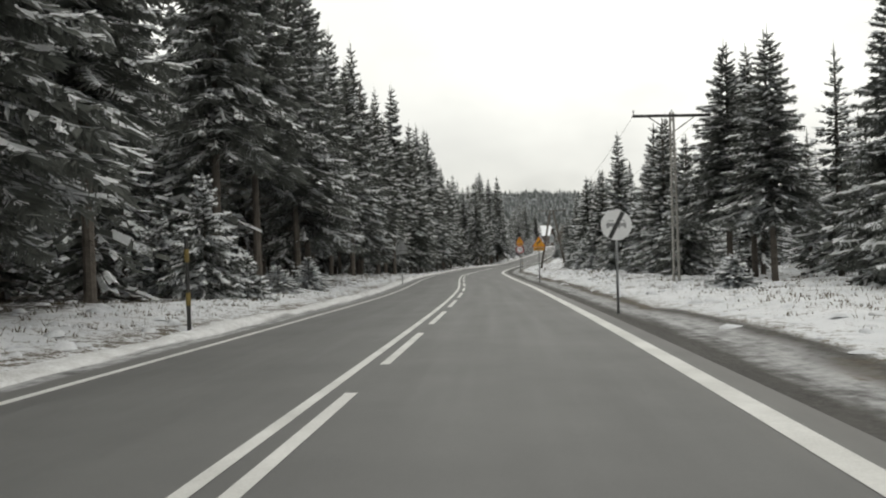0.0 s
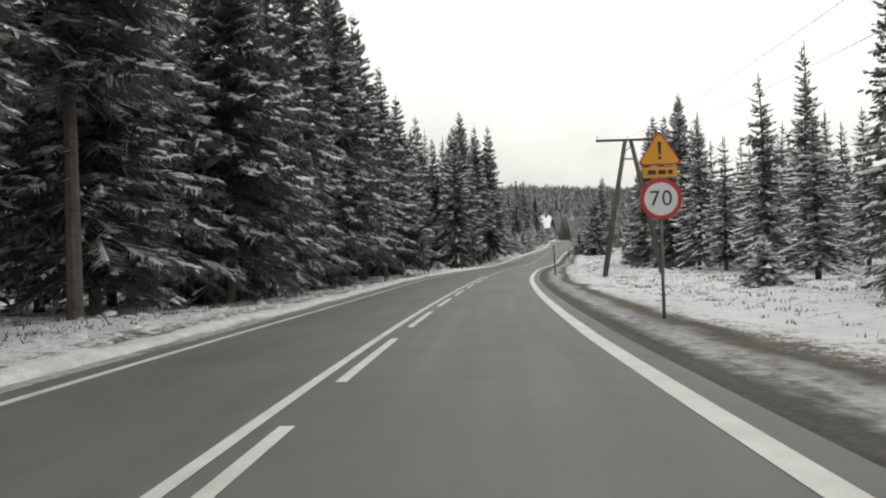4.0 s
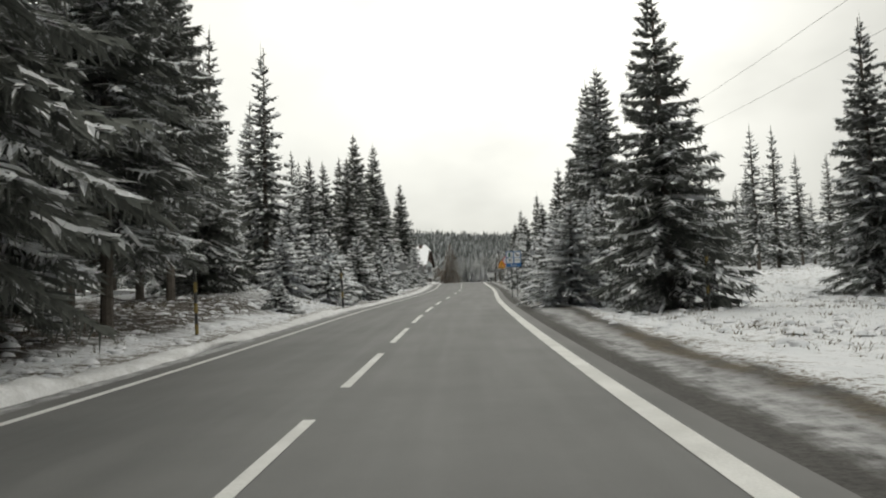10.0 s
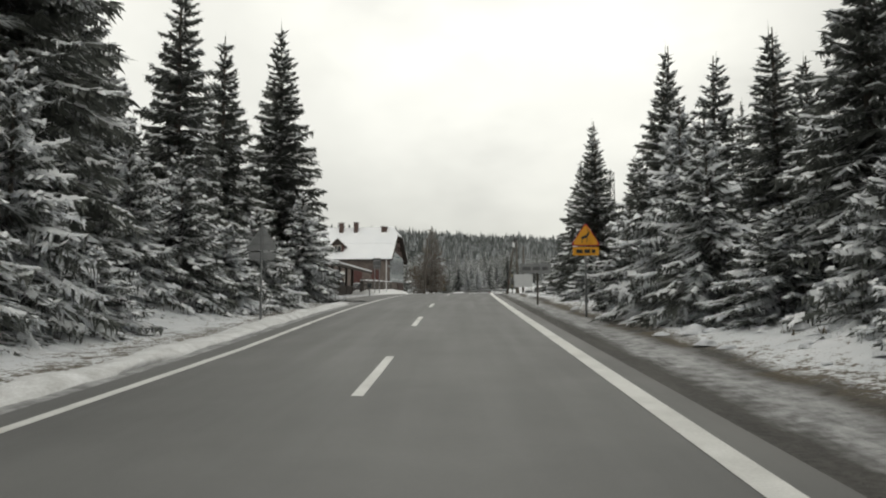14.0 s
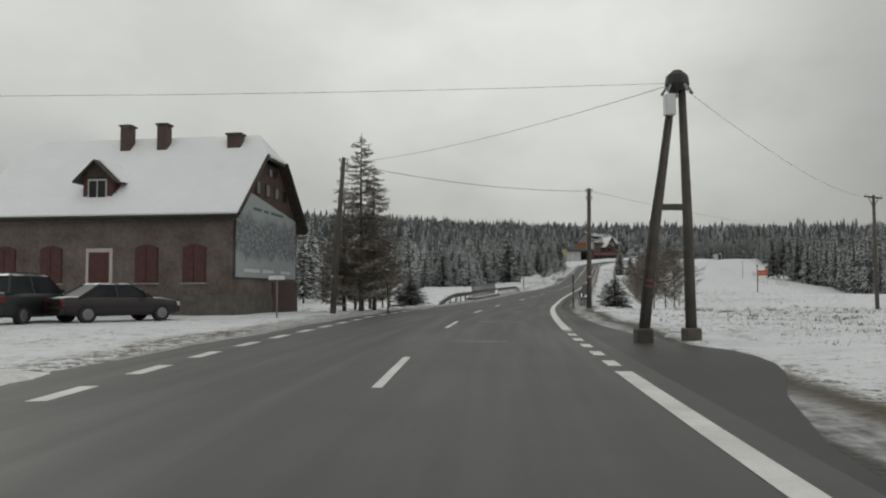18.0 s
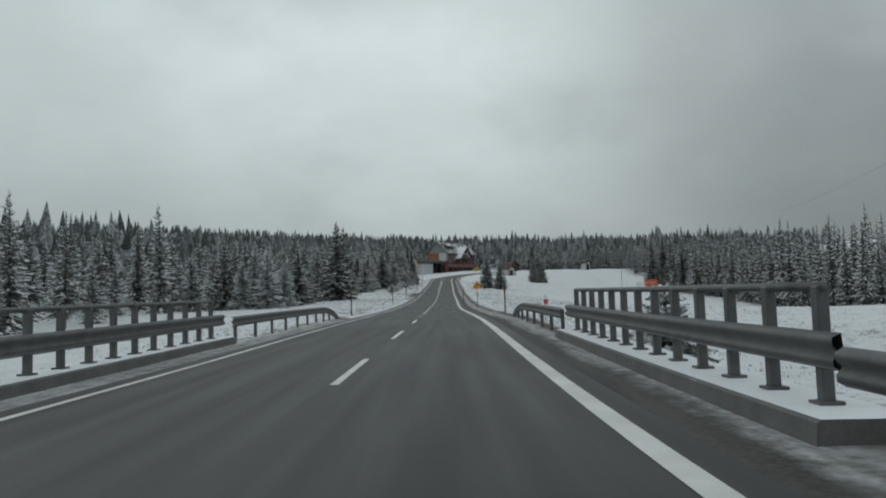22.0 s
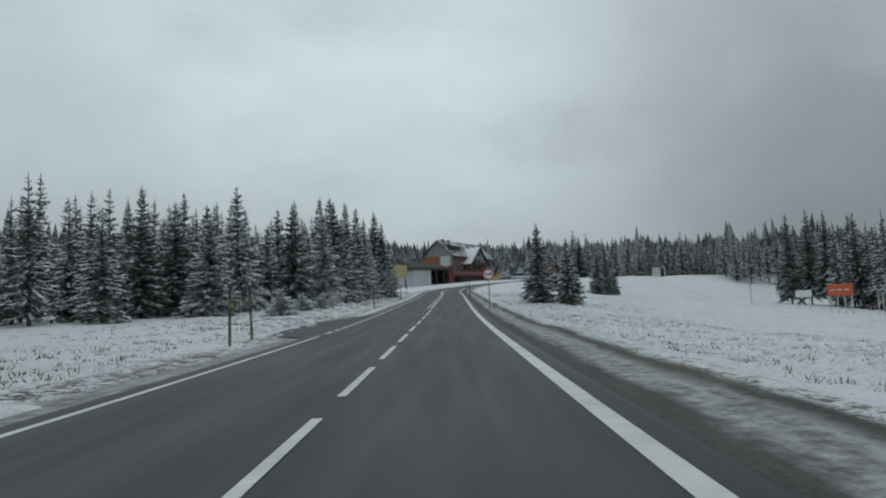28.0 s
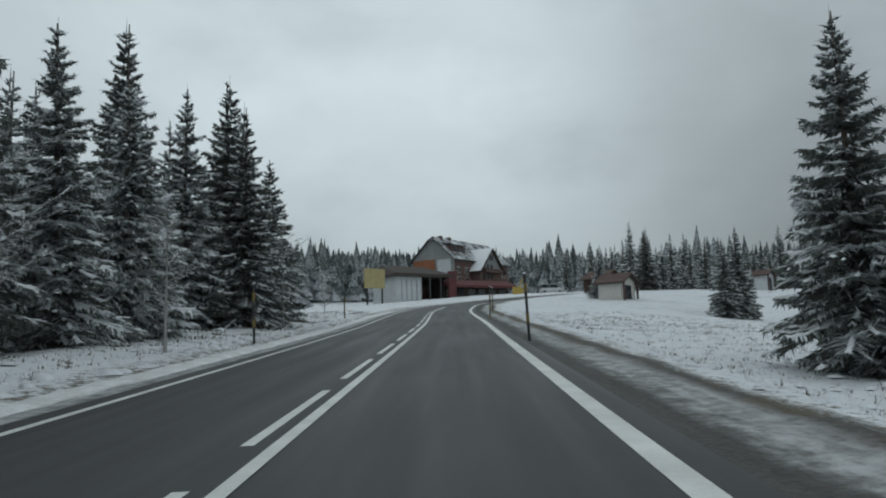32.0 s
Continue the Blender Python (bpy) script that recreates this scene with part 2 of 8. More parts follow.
def bands_node(nt, src, stops):
    r = nt.nodes.new("ShaderNodeValToRGB")
    e = r.color_ramp.elements
    while len(e) < len(stops):
        e.new(0.5)
    for k, (p, c) in enumerate(stops):
        e[k].position, e[k].color = p, (*c, 1)
    nt.links.new(src, r.inputs[0])
    return r.outputs[0]


def ground_material():
    """Snow with grass tips; beside the asphalt bands of wet gravel, grey slush and dirt that run along the road."""
    m, nt, b = nodes_of("snowy_verge")
    uv = nt.nodes.new("ShaderNodeUVMap")
    uv.uv_map = "along"
    sep = nt.nodes.new("ShaderNodeSeparateXYZ")
    nt.links.new(uv.outputs[0], sep.inputs[0])
    d = sep.outputs[0]

    def drawn_out(across, along, detail, rough):
        mp = nt.nodes.new("ShaderNodeMapping")
        mp.inputs["Scale"].default_value = (across, along, 1.0)
        nt.links.new(uv.outputs[0], mp.inputs[0])
        n = nt.nodes.new("ShaderNodeTexNoise")
        n.inputs["Scale"].default_value, n.inputs["Detail"].default_value, n.inputs["Roughness"].default_value = 1.0, detail, rough
        nt.links.new(mp.outputs[0], n.inputs["Vector"])
        return n.outputs[0]

    n0, n1, n2, n3 = noise_node(nt, 0.16, 3.0), noise_node(nt, 0.9, 5.0, 0.65), noise_node(nt, 3.4, 5.0, 0.7), noise_node(nt, 14.0, 3.0, 0.7)
    slow, streak = drawn_out(0.25, 0.11, 3.0, 0.6), drawn_out(3.2, 0.30, 5.0, 0.7)
    side = math_node(nt, "ABSOLUTE", d)
    wob = math_node(nt, "ADD", math_node(nt, "MULTIPLY", math_node(nt, "SUBTRACT", slow, 0.5), 1.3), math_node(nt, "MULTIPLY", math_node(nt, "SUBTRACT", n2.outputs[0], 0.5), 0.75))
    wob = math_node(nt, "ADD", wob, math_node(nt, "MULTIPLY", math_node(nt, "SUBTRACT", streak, 0.5), 0.45))
    # the wobble grows away from the asphalt edge
    grow = rise(nt, side, 3.4, 4.6)
    at = math_node(nt, "ADD", side, math_node(nt, "MULTIPLY", wob, grow))
    at = math_node(nt, "DIVIDE", math_node(nt, "SUBTRACT", at, 3.0), 4.0)
    fleck = mix_node(nt, 0.5, n3.outputs[0], streak).outputs[0]
    gravel = ramp_node(nt, fleck, 0.3, 0.7, (0.034, 0.033, 0.031), (0.125, 0.120, 0.112)).outputs[0]
    slush = ramp_node(nt, mix_node(nt, 0.6, streak, n2.outputs[0]).outputs[0], 0.36, 0.62, (0.11, 0.11, 0.108), (0.50, 0.505, 0.51)).outputs[0]
    dirt = ramp_node(nt, fleck, 0.3, 0.7, (0.040, 0.033, 0.025), (0.17, 0.14, 0.095)).outputs[0]
    # straw and heather that stick out of thin snow
    tuft = mix_node(nt, 0.45, n2.outputs[0], n3.outputs[0]).outputs[0]
    patch = math_node(nt, "MULTIPLY", math_node(nt, "SUBTRACT", n0.outputs[0], 0.5), 0.20)
    near = bands_node(nt, at, ((0.55, (0.10, 0.10, 0.10)), (0.85, (0, 0, 0))))
    bare = ramp_node(nt, math_node(nt, "ADD", math_node(nt, "ADD", tuft, patch), near), 0.562, 0.625).outputs[0]
    straw = ramp_node(nt, n3.outputs[0], 0.3, 0.7, (0.055, 0.047, 0.038), (0.19, 0.16, 0.12)).outputs[0]
    white = ramp_node(nt, n1.outputs[0], 0.3, 0.7, (0.64, 0.665, 0.69), (0.79, 0.80, 0.82)).outputs[0]
    white = mix_node(nt, bare, white, straw).outputs[0]
    # needle litter with little snow under the dense wood on the left
    s_at = sep.outputs[1]
    deep = math_node(nt, "ADD", math_node(nt, "MULTIPLY", d, -1.0), math_node(nt, "MULTIPLY", math_node(nt, "SUBTRACT", n1.outputs[0], 0.5), 3.0))
    first = math_node(nt, "MULTIPLY", rise(nt, deep, 8.6, 10.2), math_node(nt, "SUBTRACT", 1.0, rise(nt, s_at, 70.0, 84.0)))
    second = math_node(nt, "MULTIPLY", rise(nt, deep, 6.0, 7.4), math_node(nt, "MULTIPLY", rise(nt, s_at, 146.0, 154.0), math_node(nt, "SUBTRACT", 1.0, rise(nt, s_at, 192.0, 200.0))))
    litter = math_node(nt, "MULTIPLY", math_node(nt, "ADD", first, second), rise(nt, n2.outputs[0], 0.36, 0.50))
    litter = math_node(nt, "MULTIPLY", litter, math_node(nt, "SUBTRACT", 1.0, rise(nt, deep, 26.0, 34.0)))
    white = mix_node(nt, litter, white, (0.060, 0.050, 0.040)).outputs[0]
    right = math_node(nt, "GREATER_THAN", d, 0.0)
    lo, hi = (0, 0, 0), (1, 1, 1)
    slush_r = bands_node(nt, at, ((0.24, lo), (0.33, hi), (0.44, hi), (0.50, lo)))
    dirt_r = bands_node(nt, at, ((0.42, lo), (0.49, hi), (0.54, hi), (0.60, lo)))
    snow_r = bands_node(nt, at, ((0.53, lo), (0.60, hi)))
    slush_l = bands_node(nt, at, ((0.14, lo), (0.20, hi), (0.40, hi), (0.46, lo)))
    snow_l = bands_node(nt, at, ((0.28, lo), (0.38, hi)))
    col_r = mix_node(nt, slush_r, gravel, slush).outputs[0]
    col_r = mix_node(nt, math_node(nt, "MULTIPLY", math_node(nt, "MULTIPLY", dirt_r, rise(nt, mix_node(nt, 0.5, slow, n1.outputs[0]).outputs[0], 0.44, 0.56)), 0.85), col_r, dirt).outputs[0]
    col_r = mix_node(nt, snow_r, col_r, white).outputs[0]
    col_l = mix_node(nt, snow_l, mix_node(nt, slush_l, gravel, slush).outputs[0], white).outputs[0]
    col = mix_node(nt, right, col_l, col_r).outputs[0]
    nt.links.new(col, b.inputs["Base Color"])
    b.inputs["Roughness"].default_value = 0.75
    b.inputs["Specular IOR Level"].default_value = 0.25
    bump_into(nt, b, mix_node(nt, 0.5, n2.outputs[0], n3.outputs[0]).outputs[0], 0.7, 0.10)
    return m


ASPHALT, GROUND = asphalt_material(), ground_material()
FADED = plain("almost_worn_off_paint", (0.07, 0.07, 0.07), (0.22, 0.22, 0.215), 2.5, 30.0, 0.65, bump=0.2)
PAINT = plain("worn_white_road_paint", (0.52, 0.52, 0.50), (0.80, 0.80, 0.78), 1.2, 45.0, 0.6, bump=0.2)
# both needle tones are raised: the windscreen's haze veil is put into the colour
NEEDLES = needle_material("snowy_spruce_needles", (0.105, 0.113, 0.103), (0.168, 0.176, 0.160), 1.32, 1.54)
NEEDLES_WHITE = needle_material("thickly_snowed_needles", (0.100, 0.108, 0.098), (0.168, 0.176, 0.160), 1.20, 1.43)
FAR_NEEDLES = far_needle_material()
BOUGH_SNOW = plain("snow_on_boughs", (0.74, 0.76, 0.78), (0.86, 0.87, 0.88), 3.0, 30.0, 0.75, bump=0.3, dist=0.02)
BARK = plain("spruce_bark", (0.060, 0.050, 0.042), (0.15, 0.13, 0.11), 3.0, 24.0, 0.9, bump=0.6, dist=0.03)
TWIG = plain("bare_twig", (0.11, 0.092, 0.074), (0.22, 0.185, 0.15), 3.0, 30.0, 0.9, snow=0.02)
FROST_TWIG = plain("frosted_twig", (0.20, 0.19, 0.18), (0.42, 0.41, 0.40), 3.0, 30.0, 0.9, snow=0.45)
POLE_WOOD = plain("tarred_pole_wood", (0.055, 0.047, 0.040), (0.13, 0.115, 0.10), 2.0, 30.0, 0.85, bump=0.4, dist=0.01)
GREY_WOOD = plain("weathered_grey_wood", (0.06, 0.053, 0.047), (0.15, 0.133, 0.12), 3.0, 40.0, 0.85, bump=0.4, dist=0.008, snow=0.30)
GALV = plain("galvanised_steel", (0.16, 0.165, 0.17), (0.30, 0.305, 0.31), 4.0, 50.0, 0.5, 0.7, 0.1, snow=0.1)
RAIL = plain("dull_guardrail_steel", (0.080, 0.082, 0.084), (0.155, 0.157, 0.16), 3.0, 40.0, 0.55, 0.35, 0.1)
DARK = plain("dark_metal", (0.025, 0.025, 0.025), (0.06, 0.06, 0.06), 5.0, 60.0, 0.55, 0.3)
BAND_YELLOW = plain("dirty_yellow_band", (0.12, 0.09, 0.03), (0.26, 0.19, 0.055), 5.0, 60.0, 0.7)
BAND_RED = plain("weathered_red_band", (0.12, 0.035, 0.03), (0.24, 0.10, 0.09), 4.0, 60.0, 0.7)
YELLOW = plain("faded_yellow_paint", (0.33, 0.235, 0.04), (0.47, 0.34, 0.07), 5.0, 60.0, 0.55)
SIGN_YELLOW = plain("orange_yellow_sign_foil", (0.66, 0.29, 0.012), (0.78, 0.37, 0.02), 3.0, 80.0, 0.45, bump=0.05)
SIGN_RED = plain("red_sign_foil", (0.42, 0.02, 0.03), (0.52, 0.03, 0.045), 4.0, 80.0, 0.45, bump=0.05)
SIGN_WHITE = plain("white_sign_foil", (0.62, 0.63, 0.64), (0.74, 0.75, 0.76), 4.0, 80.0, 0.45, bump=0.05)
SIGN_BLUE = plain("blue_sign_foil", (0.012, 0.09, 0.26), (0.02, 0.14, 0.34), 4.0, 80.0, 0.45, bump=0.05)
SIGN_BLACK = plain("black_sign_foil", (0.012, 0.012, 0.012), (0.03, 0.03, 0.03), 4.0, 80.0, 0.5, bump=0.05)
SIGN_GREY = plain("bare_sign_back", (0.20, 0.205, 0.21), (0.33, 0.335, 0.34), 4.0, 60.0, 0.5, 0.5)
CONCRETE = plain("stained_concrete", (0.20, 0.19, 0.175), (0.36, 0.35, 0.33), 1.5, 30.0, 0.85, bump=0.4, dist=0.01, snow=0.25)
KERB = plain("wet_dark_concrete", (0.085, 0.083, 0.080), (0.17, 0.167, 0.16), 1.5, 30.0, 0.7, bump=0.4, dist=0.01, snow=0.05)
SNOW = plain("settled_snow", (0.76, 0.79, 0.82), (0.86, 0.87, 0.89), 0.7, 12.0, 0.7, bump=0.4, dist=0.03)
DIRTY_SNOW = plain("ploughed_dirty_snow", (0.50, 0.50, 0.49), (0.86, 0.87, 0.88), 2.2, 22.0, 0.75, bump=0.6, dist=0.04)
ROOF_SNOW = plain("roof_snow", (0.78, 0.80, 0.83), (0.86, 0.87, 0.89), 0.5, 5.0, 0.7, bump=0.3, dist=0.03)

# ---- the land: one road line, one ground sheet ----
KNOTS = [(-11.5, -62.0, 0.75), (-4.6, -31.0, 0.50), (-1.46, 0.12, 0.23), (0.79, 32.70, -0.33), (1.89, 63.44, -0.58), (5.15, 96.43, -1.03), (10.04, 128.52, -1.24),
         (16.71, 160.23, -1.40), (23.58, 191.65, -0.54), (31.25, 222.72, 0.44), (38.00, 252.92, 1.58), (45.55, 283.23, 2.34),
         (55.05, 313.42, 2.60), (66.32, 342.29, 2.78), (79.99, 372.99, 3.46), (94.78, 406.71, 4.01), (109.74, 439.77, 5.10),
         (124.60, 473.13, 6.70), (139.35, 505.84, 8.76), (153.8, 537.7, 10.9), (168.2, 569.6, 13.3), (184.0, 596.0, 15.5),
         (206.0, 612.0, 17.3), (240.0, 621.0, 18.6), (300.0, 626.0, 19.6)]


def spline(points, step):
    """A smooth line through points (Catmull-Rom), resampled at even steps."""
    p = np.array(points, float)
    q = np.vstack([2 * p[0] - p[1], p, 2 * p[-1] - p[-2]])
    fine = []
    for i in range(len(p) - 1):
        a, b, c, d = q[i:i + 4]
        u = np.linspace(0, 1, 40, endpoint=False)[:, None]
        fine.append(0.5 * (2 * b + (c - a) * u + (2 * a - 5 * b + 4 * c - d) * u ** 2 + (3 * b - a - 3 * c + d) * u ** 3))
    fine = np.vstack(fine + [p[-1:]])
    run = np.concatenate([[0], np.cumsum(np.linalg.norm(np.diff(fine, axis=0), axis=1))])
    at = np.arange(0, run[-1], step)
    return np.stack([np.interp(at, run, fine[:, k]) for k in range(3)], 1)


LINE = spline(KNOTS, 0.5)
ZERO = int(np.argmin(np.linalg.norm(LINE[:, :2] - np.array([-1.46, 0.12]), axis=1)))
S_OF = (np.arange(len(LINE)) - ZERO) * 0.5
DIRS = np.gradient(LINE[:, :2], axis=0)
DIRS /= np.linalg.norm(DIRS, axis=1)[:, None]


def on_road(s, d=0.0, up=0.0):
    """The place at s metres along the road and d metres to its right, up above its surface."""
    x, y, z = (np.interp(s, S_OF, LINE[:, k]) for k in range(3))
    u, v = np.interp(s, S_OF, DIRS[:, 0]), np.interp(s, S_OF, DIRS[:, 1])
    n = math.hypot(u, v)
    return Vector((x + v / n * d, y - u / n * d, z + up - 0.015 * abs(d)))


def heading(s):
    """The road's heading at s as a turn about z, in degrees, for a thing that faces along +y."""
    return math.degrees(math.atan2(-np.interp(s, S_OF, DIRS[:, 0]), np.interp(s, S_OF, DIRS[:, 1])))


def road_place(x, y):
    """s, d and the road's height for points of the plan."""
    x, y = np.atleast_1d(np.asarray(x, float)), np.atleast_1d(np.asarray(y, float))
    s, d, z = np.empty_like(x), np.empty_like(x), np.empty_like(x)
    coarse = slice(0, len(LINE), 4)
    px, py = LINE[coarse, 0], LINE[coarse, 1]
    for k in range(0, len(x), 4000):
        b = slice(k, k + 4000)
        j = np.argmin((x[b, None] - px) ** 2 + (y[b, None] - py) ** 2, axis=1) * 4
        wx, wy = x[b] - LINE[j, 0], y[b] - LINE[j, 1]
        a = wx * DIRS[j, 0] + wy * DIRS[j, 1]
        inner = (j > 0) & (j < len(LINE) - 5)
        a = np.where(inner, np.clip(a, -2, 2), a)
        s[b] = S_OF[j] + a
        side = wx * DIRS[j, 1] - wy * DIRS[j, 0]
        d[b] = np.where(inner, np.where(np.abs(side) < 40, side, np.sign(side) * np.hypot(wx, wy)), np.sign(side) * np.hypot(wx, wy))
        z[b] = np.interp(s[b], S_OF, LINE[:, 2])
    return s, d, z


def lumps(x, y):
    """Soft relief of the snow, a few decimetres at most."""
    return (0.10 * np.sin(x * 0.9 + 1.3 * np.sin(y * 0.37)) * np.sin(y * 0.8 + 0.9 * np.sin(x * 0.51))
            + 0.06 * np.sin(x * 2.3 + y * 1.1) * np.sin(y * 2.7 - x * 0.7) + 0.03 * np.sin(x * 5.1 - y * 3.3) * np.sin(y * 4.7 + x * 2.0))


def ground_z(x, y):
    """Height of the ground sheet."""
    x, y = np.asarray(x, float), np.asarray(y, float)
    s, d, z = road_place(x, y)
    a = np.abs(d)
    right = np.interp(s, [-60, 60, 90, 190, 210, 255, 270, 330, 350, 400, 440, 480, 530, 570], [0.25, 0.25, 0.0, -0.1, 0.7, 0.8, 0.1, 0.0, -1.3, -0.9, -0.3, -0.6, -1.15, -0.5])
    left = np.interp(s, [-60, 60, 100, 165, 205, 255, 268, 325, 350, 360, 372, 400, 440, 520], [0.45, 0.45, -0.15, 0.1, 1.25, 1.1, 0.05, 0.0, -0.6, -1.8, -1.7, -0.9, 0.0, 0.3])
    side = np.where(d > 0, right, left)
    # the wide field beyond the stream slopes evenly north, whatever the road does
    field = np.maximum(6.4 + 0.098 * (y - 520.0) - 0.04 * np.clip(x - 210.0, 0, 60), 2.6)
    share = np.clip((a - 7) / 42, 0, 1)
    share = np.where(d > 0, share * share * (3 - 2 * share) * np.interp(s, [395, 455], [0, 1]), 0.0)
    ramp = np.clip((a - 4.8) / 4.5, 0, 1)
    ramp = ramp * ramp * (3 - 2 * ramp)
    flat = np.interp(s, [255, 268, 325, 335], [0.0, 1.0, 1.0, 0.0])
    rough = np.clip((a - 5.0) / 3.0, 0, 1) * np.where((d < 0) & (flat > 0.5) & (a < 22), 0.25, 1.0)
    far = np.clip(a - np.where(d > 0, np.interp(s, [0, 255, 290, 520, 600], [70, 70, 150, 125, 110]), np.interp(s, [300, 340, 520, 585, 605], [60, 45, 60, 70, 62])), 0, None)
    hill = 70 * (1 - np.exp(-far * np.interp(s, [300, 400, 560, 610], [0.075, 0.085, 0.085, 0.11]) / 70)) * np.interp(s, [-60, 200, 330], [0.45, 0.7, 1.0])
    berm = 0.10 * np.exp(-((a - 5.6) / 0.6) ** 2) * (0.6 + 0.4 * np.sin(s * 0.7) * np.sin(s * 0.23))
    z = z + (field - z) * share
    # the long wooded ridge that closes the view to the north
    up = np.clip((y - 690) / 430, 0, 1)
    ridge = (13 + 4 * np.sin(x * 0.006 + 1.0) + 2 * np.sin(x * 0.017)) * up * up * (3 - 2 * up) * (1 - 0.5 * np.clip((x - 150) / 500, 0, 1))
    z = z + ridge
    return z - 0.05 * np.clip(4.2 - a, 0, 1) - 0.05 - 0.01 * np.clip(a, 0, 5) + side * ramp + rough * lumps(x, y) + berm + hill + 2.4 * np.exp(-((x - 215) ** 2 + (y - 662) ** 2) / 38 ** 2)


def gz(x, y):
    return float(ground_z([x], [y])[0])


def mesh_object(name, verts, faces, material, smooth=False):
    me = bpy.data.meshes.new(name)
    me.from_pydata([tuple(v) for v in verts], [], [tuple(f) for f in faces])
    me.update()
    if material:
        me.materials.append(material)
    if smooth:
        me.polygons.foreach_set("use_smooth", [True] * len(me.polygons))
    return new(name, me)


def with_uv(ob, per_vertex):
    uv = ob.data.uv_layers.new(name="along")
    loops = np.empty(len(ob.data.loops), np.int32)
    ob.data.loops.foreach_get("vertex_index", loops)
    uv.data.foreach_set("uv", np.asarray(per_vertex, np.float32)[loops].ravel())


def build_ground():
    near = [0, 1.5, 3.0, 3.9, 4.6, 5.1, 5.6, 6.1, 6.7, 7.3, 8.0, 8.8, 9.7, 10.7, 11.8, 13, 14.3, 15.7, 17.2, 19, 21, 23.5, 26.5, 30, 34, 39, 45, 52, 60, 70]
    beyond = [85, 105, 130, 165, 210, 270, 350, 460, 620, 850, 1200, 1800, 2800]
    offs = np.array([-v for v in reversed(near[1:] + beyond)] + near + beyond, float)
    s_all = np.concatenate([[-2600, -1500, -800, -450, -260, -160, -100], np.arange(-60, 700, 1.6), np.arange(700, 760, 6), [800, 880, 1000, 1200, 1500, 2000, 2800]])
    chord = np.array([0.30, 0.954])
    cross = np.array([chord[1], -chord[0]])
    s_end, s_start = S_OF[-1], S_OF[0]
    sc = np.clip(s_all, s_start, s_end)
    # the sheet follows the road only up to the bend before the hotel, then runs on straight
    bend = 610.0
    base = np.stack([np.interp(np.minimum(sc, bend), S_OF, LINE[:, k]) for k in range(2)], 1)
    dirs = np.stack([np.interp(np.minimum(sc, bend - 25), S_OF, DIRS[:, k]) for k in range(2)], 1)
    dirs /= np.linalg.norm(dirs, axis=1)[:, None]
    base += dirs * (s_all - np.minimum(sc, bend))[:, None]
    side = np.stack([dirs[:, 1], -dirs[:, 0]], 1)
    inner = np.clip(offs, -70, 70)
    pts = base[:, None, :] + side[:, None, :] * inner[None, :, None] + cross[None, None, :] * (offs - inner)[None, :, None]
    x, y = pts[..., 0].ravel(), pts[..., 1].ravel()
    z = ground_z(x, y)
    s, d, _ = road_place(x, y)
    # distance as the verge counts it: from where the edge lines run
    d = np.where(np.abs(d) < 20, d - np.where(d < 0, left_edge(s) + 3.1, right_edge(s) - 3.1), d)
    n = len(offs)
    k = np.arange((len(s_all) - 1) * n).reshape(-1, n)[:, :-1].ravel()
    faces = np.stack([k, k + 1, k + n + 1, k + n], 1)
    ob = mesh_object("ground", np.stack([x, y, z], 1), faces, GROUND, True)
    with_uv(ob, np.stack([d, np.repeat(s_all, n)], 1))
    return tagged(ob, "snow-covered verges, fields and forest floor with straw showing", "ground", kind="structure")


def ribbon(name, s0, s1, d0, d1, up, material, step=2.0, cols=2, uv=False):
    """A strip of road surface between two distances along and two across."""
    ns = max(2, int(math.ceil((s1 - s0) / step)) + 1)
    ss, dd = np.linspace(s0, s1, ns), np.linspace(d0, d1, cols)
    verts = [on_road(s, d, up) for s in ss for d in dd]
    faces = [(i * cols + j, i * cols + j + 1, (i + 1) * cols + j + 1, (i + 1) * cols + j) for i in range(ns - 1) for j in range(cols - 1)]
    ob = mesh_object(name, verts, faces, material, True)
    if uv:
        with_uv(ob, [(d, s) for s in ss for d in dd])
    return ob


def left_edge(s):
    """Where the left edge line runs, metres from the road's axis."""
    return -np.interp(s, [20, 60, 85, 110, 137, 160, 180, 205, 238, 262, 285, 302, 318, 345, 365, 380], [3.38, 2.95, 3.3, 4.0, 3.74, 3.40, 2.95, 2.42, 2.05, 2.45, 2.6, 3.75, 4.2, 3.7, 3.3, 3.25])


def right_edge(s):
    return np.interp(s, [20, 60, 75, 107, 135, 160, 205, 280, 305, 345, 380, 432], [3.42, 3.40, 3.05, 2.80, 2.95, 3.15, 3.16, 3.34, 3.10, 3.15, 3.03, 2.94])


def middle(s):
    """How far the centre markings stand from the road's axis."""
    return np.interp(s, [118, 150, 185, 205, 236, 288, 302, 318, 345, 358, 381, 432, 480], [0.0, 0.0, 0.12, 0.30, 0.45, 0.42, -0.05, -0.22, -0.28, 0.0, 0.10, 0.12, 0.0])


def road_sheet():
    ss = np.arange(-60, S_OF[-1] - 2, 1.5)
    verts, uvs, n = [], [], 11
    for s in ss:
        lo, hi = float(left_edge(s)) - 0.45, float(right_edge(s)) + 0.45
        for k in range(n):
            d = lo + (hi - lo) * k / (n - 1)
            verts.append(on_road(s, d))
            uvs.append((d, s))
    faces = [(i * n + k, i * n + k + 1, i * n + n + k + 1, i * n + n + k) for i in range(len(ss) - 1) for k in range(n - 1)]
    ob = mesh_object("road", verts, faces, ASPHALT, True)
    with_uv(ob, uvs)
    return tagged(ob, "damp grey two-lane asphalt road with white markings", "road", kind="structure")


build_ground()
road = road_sheet()


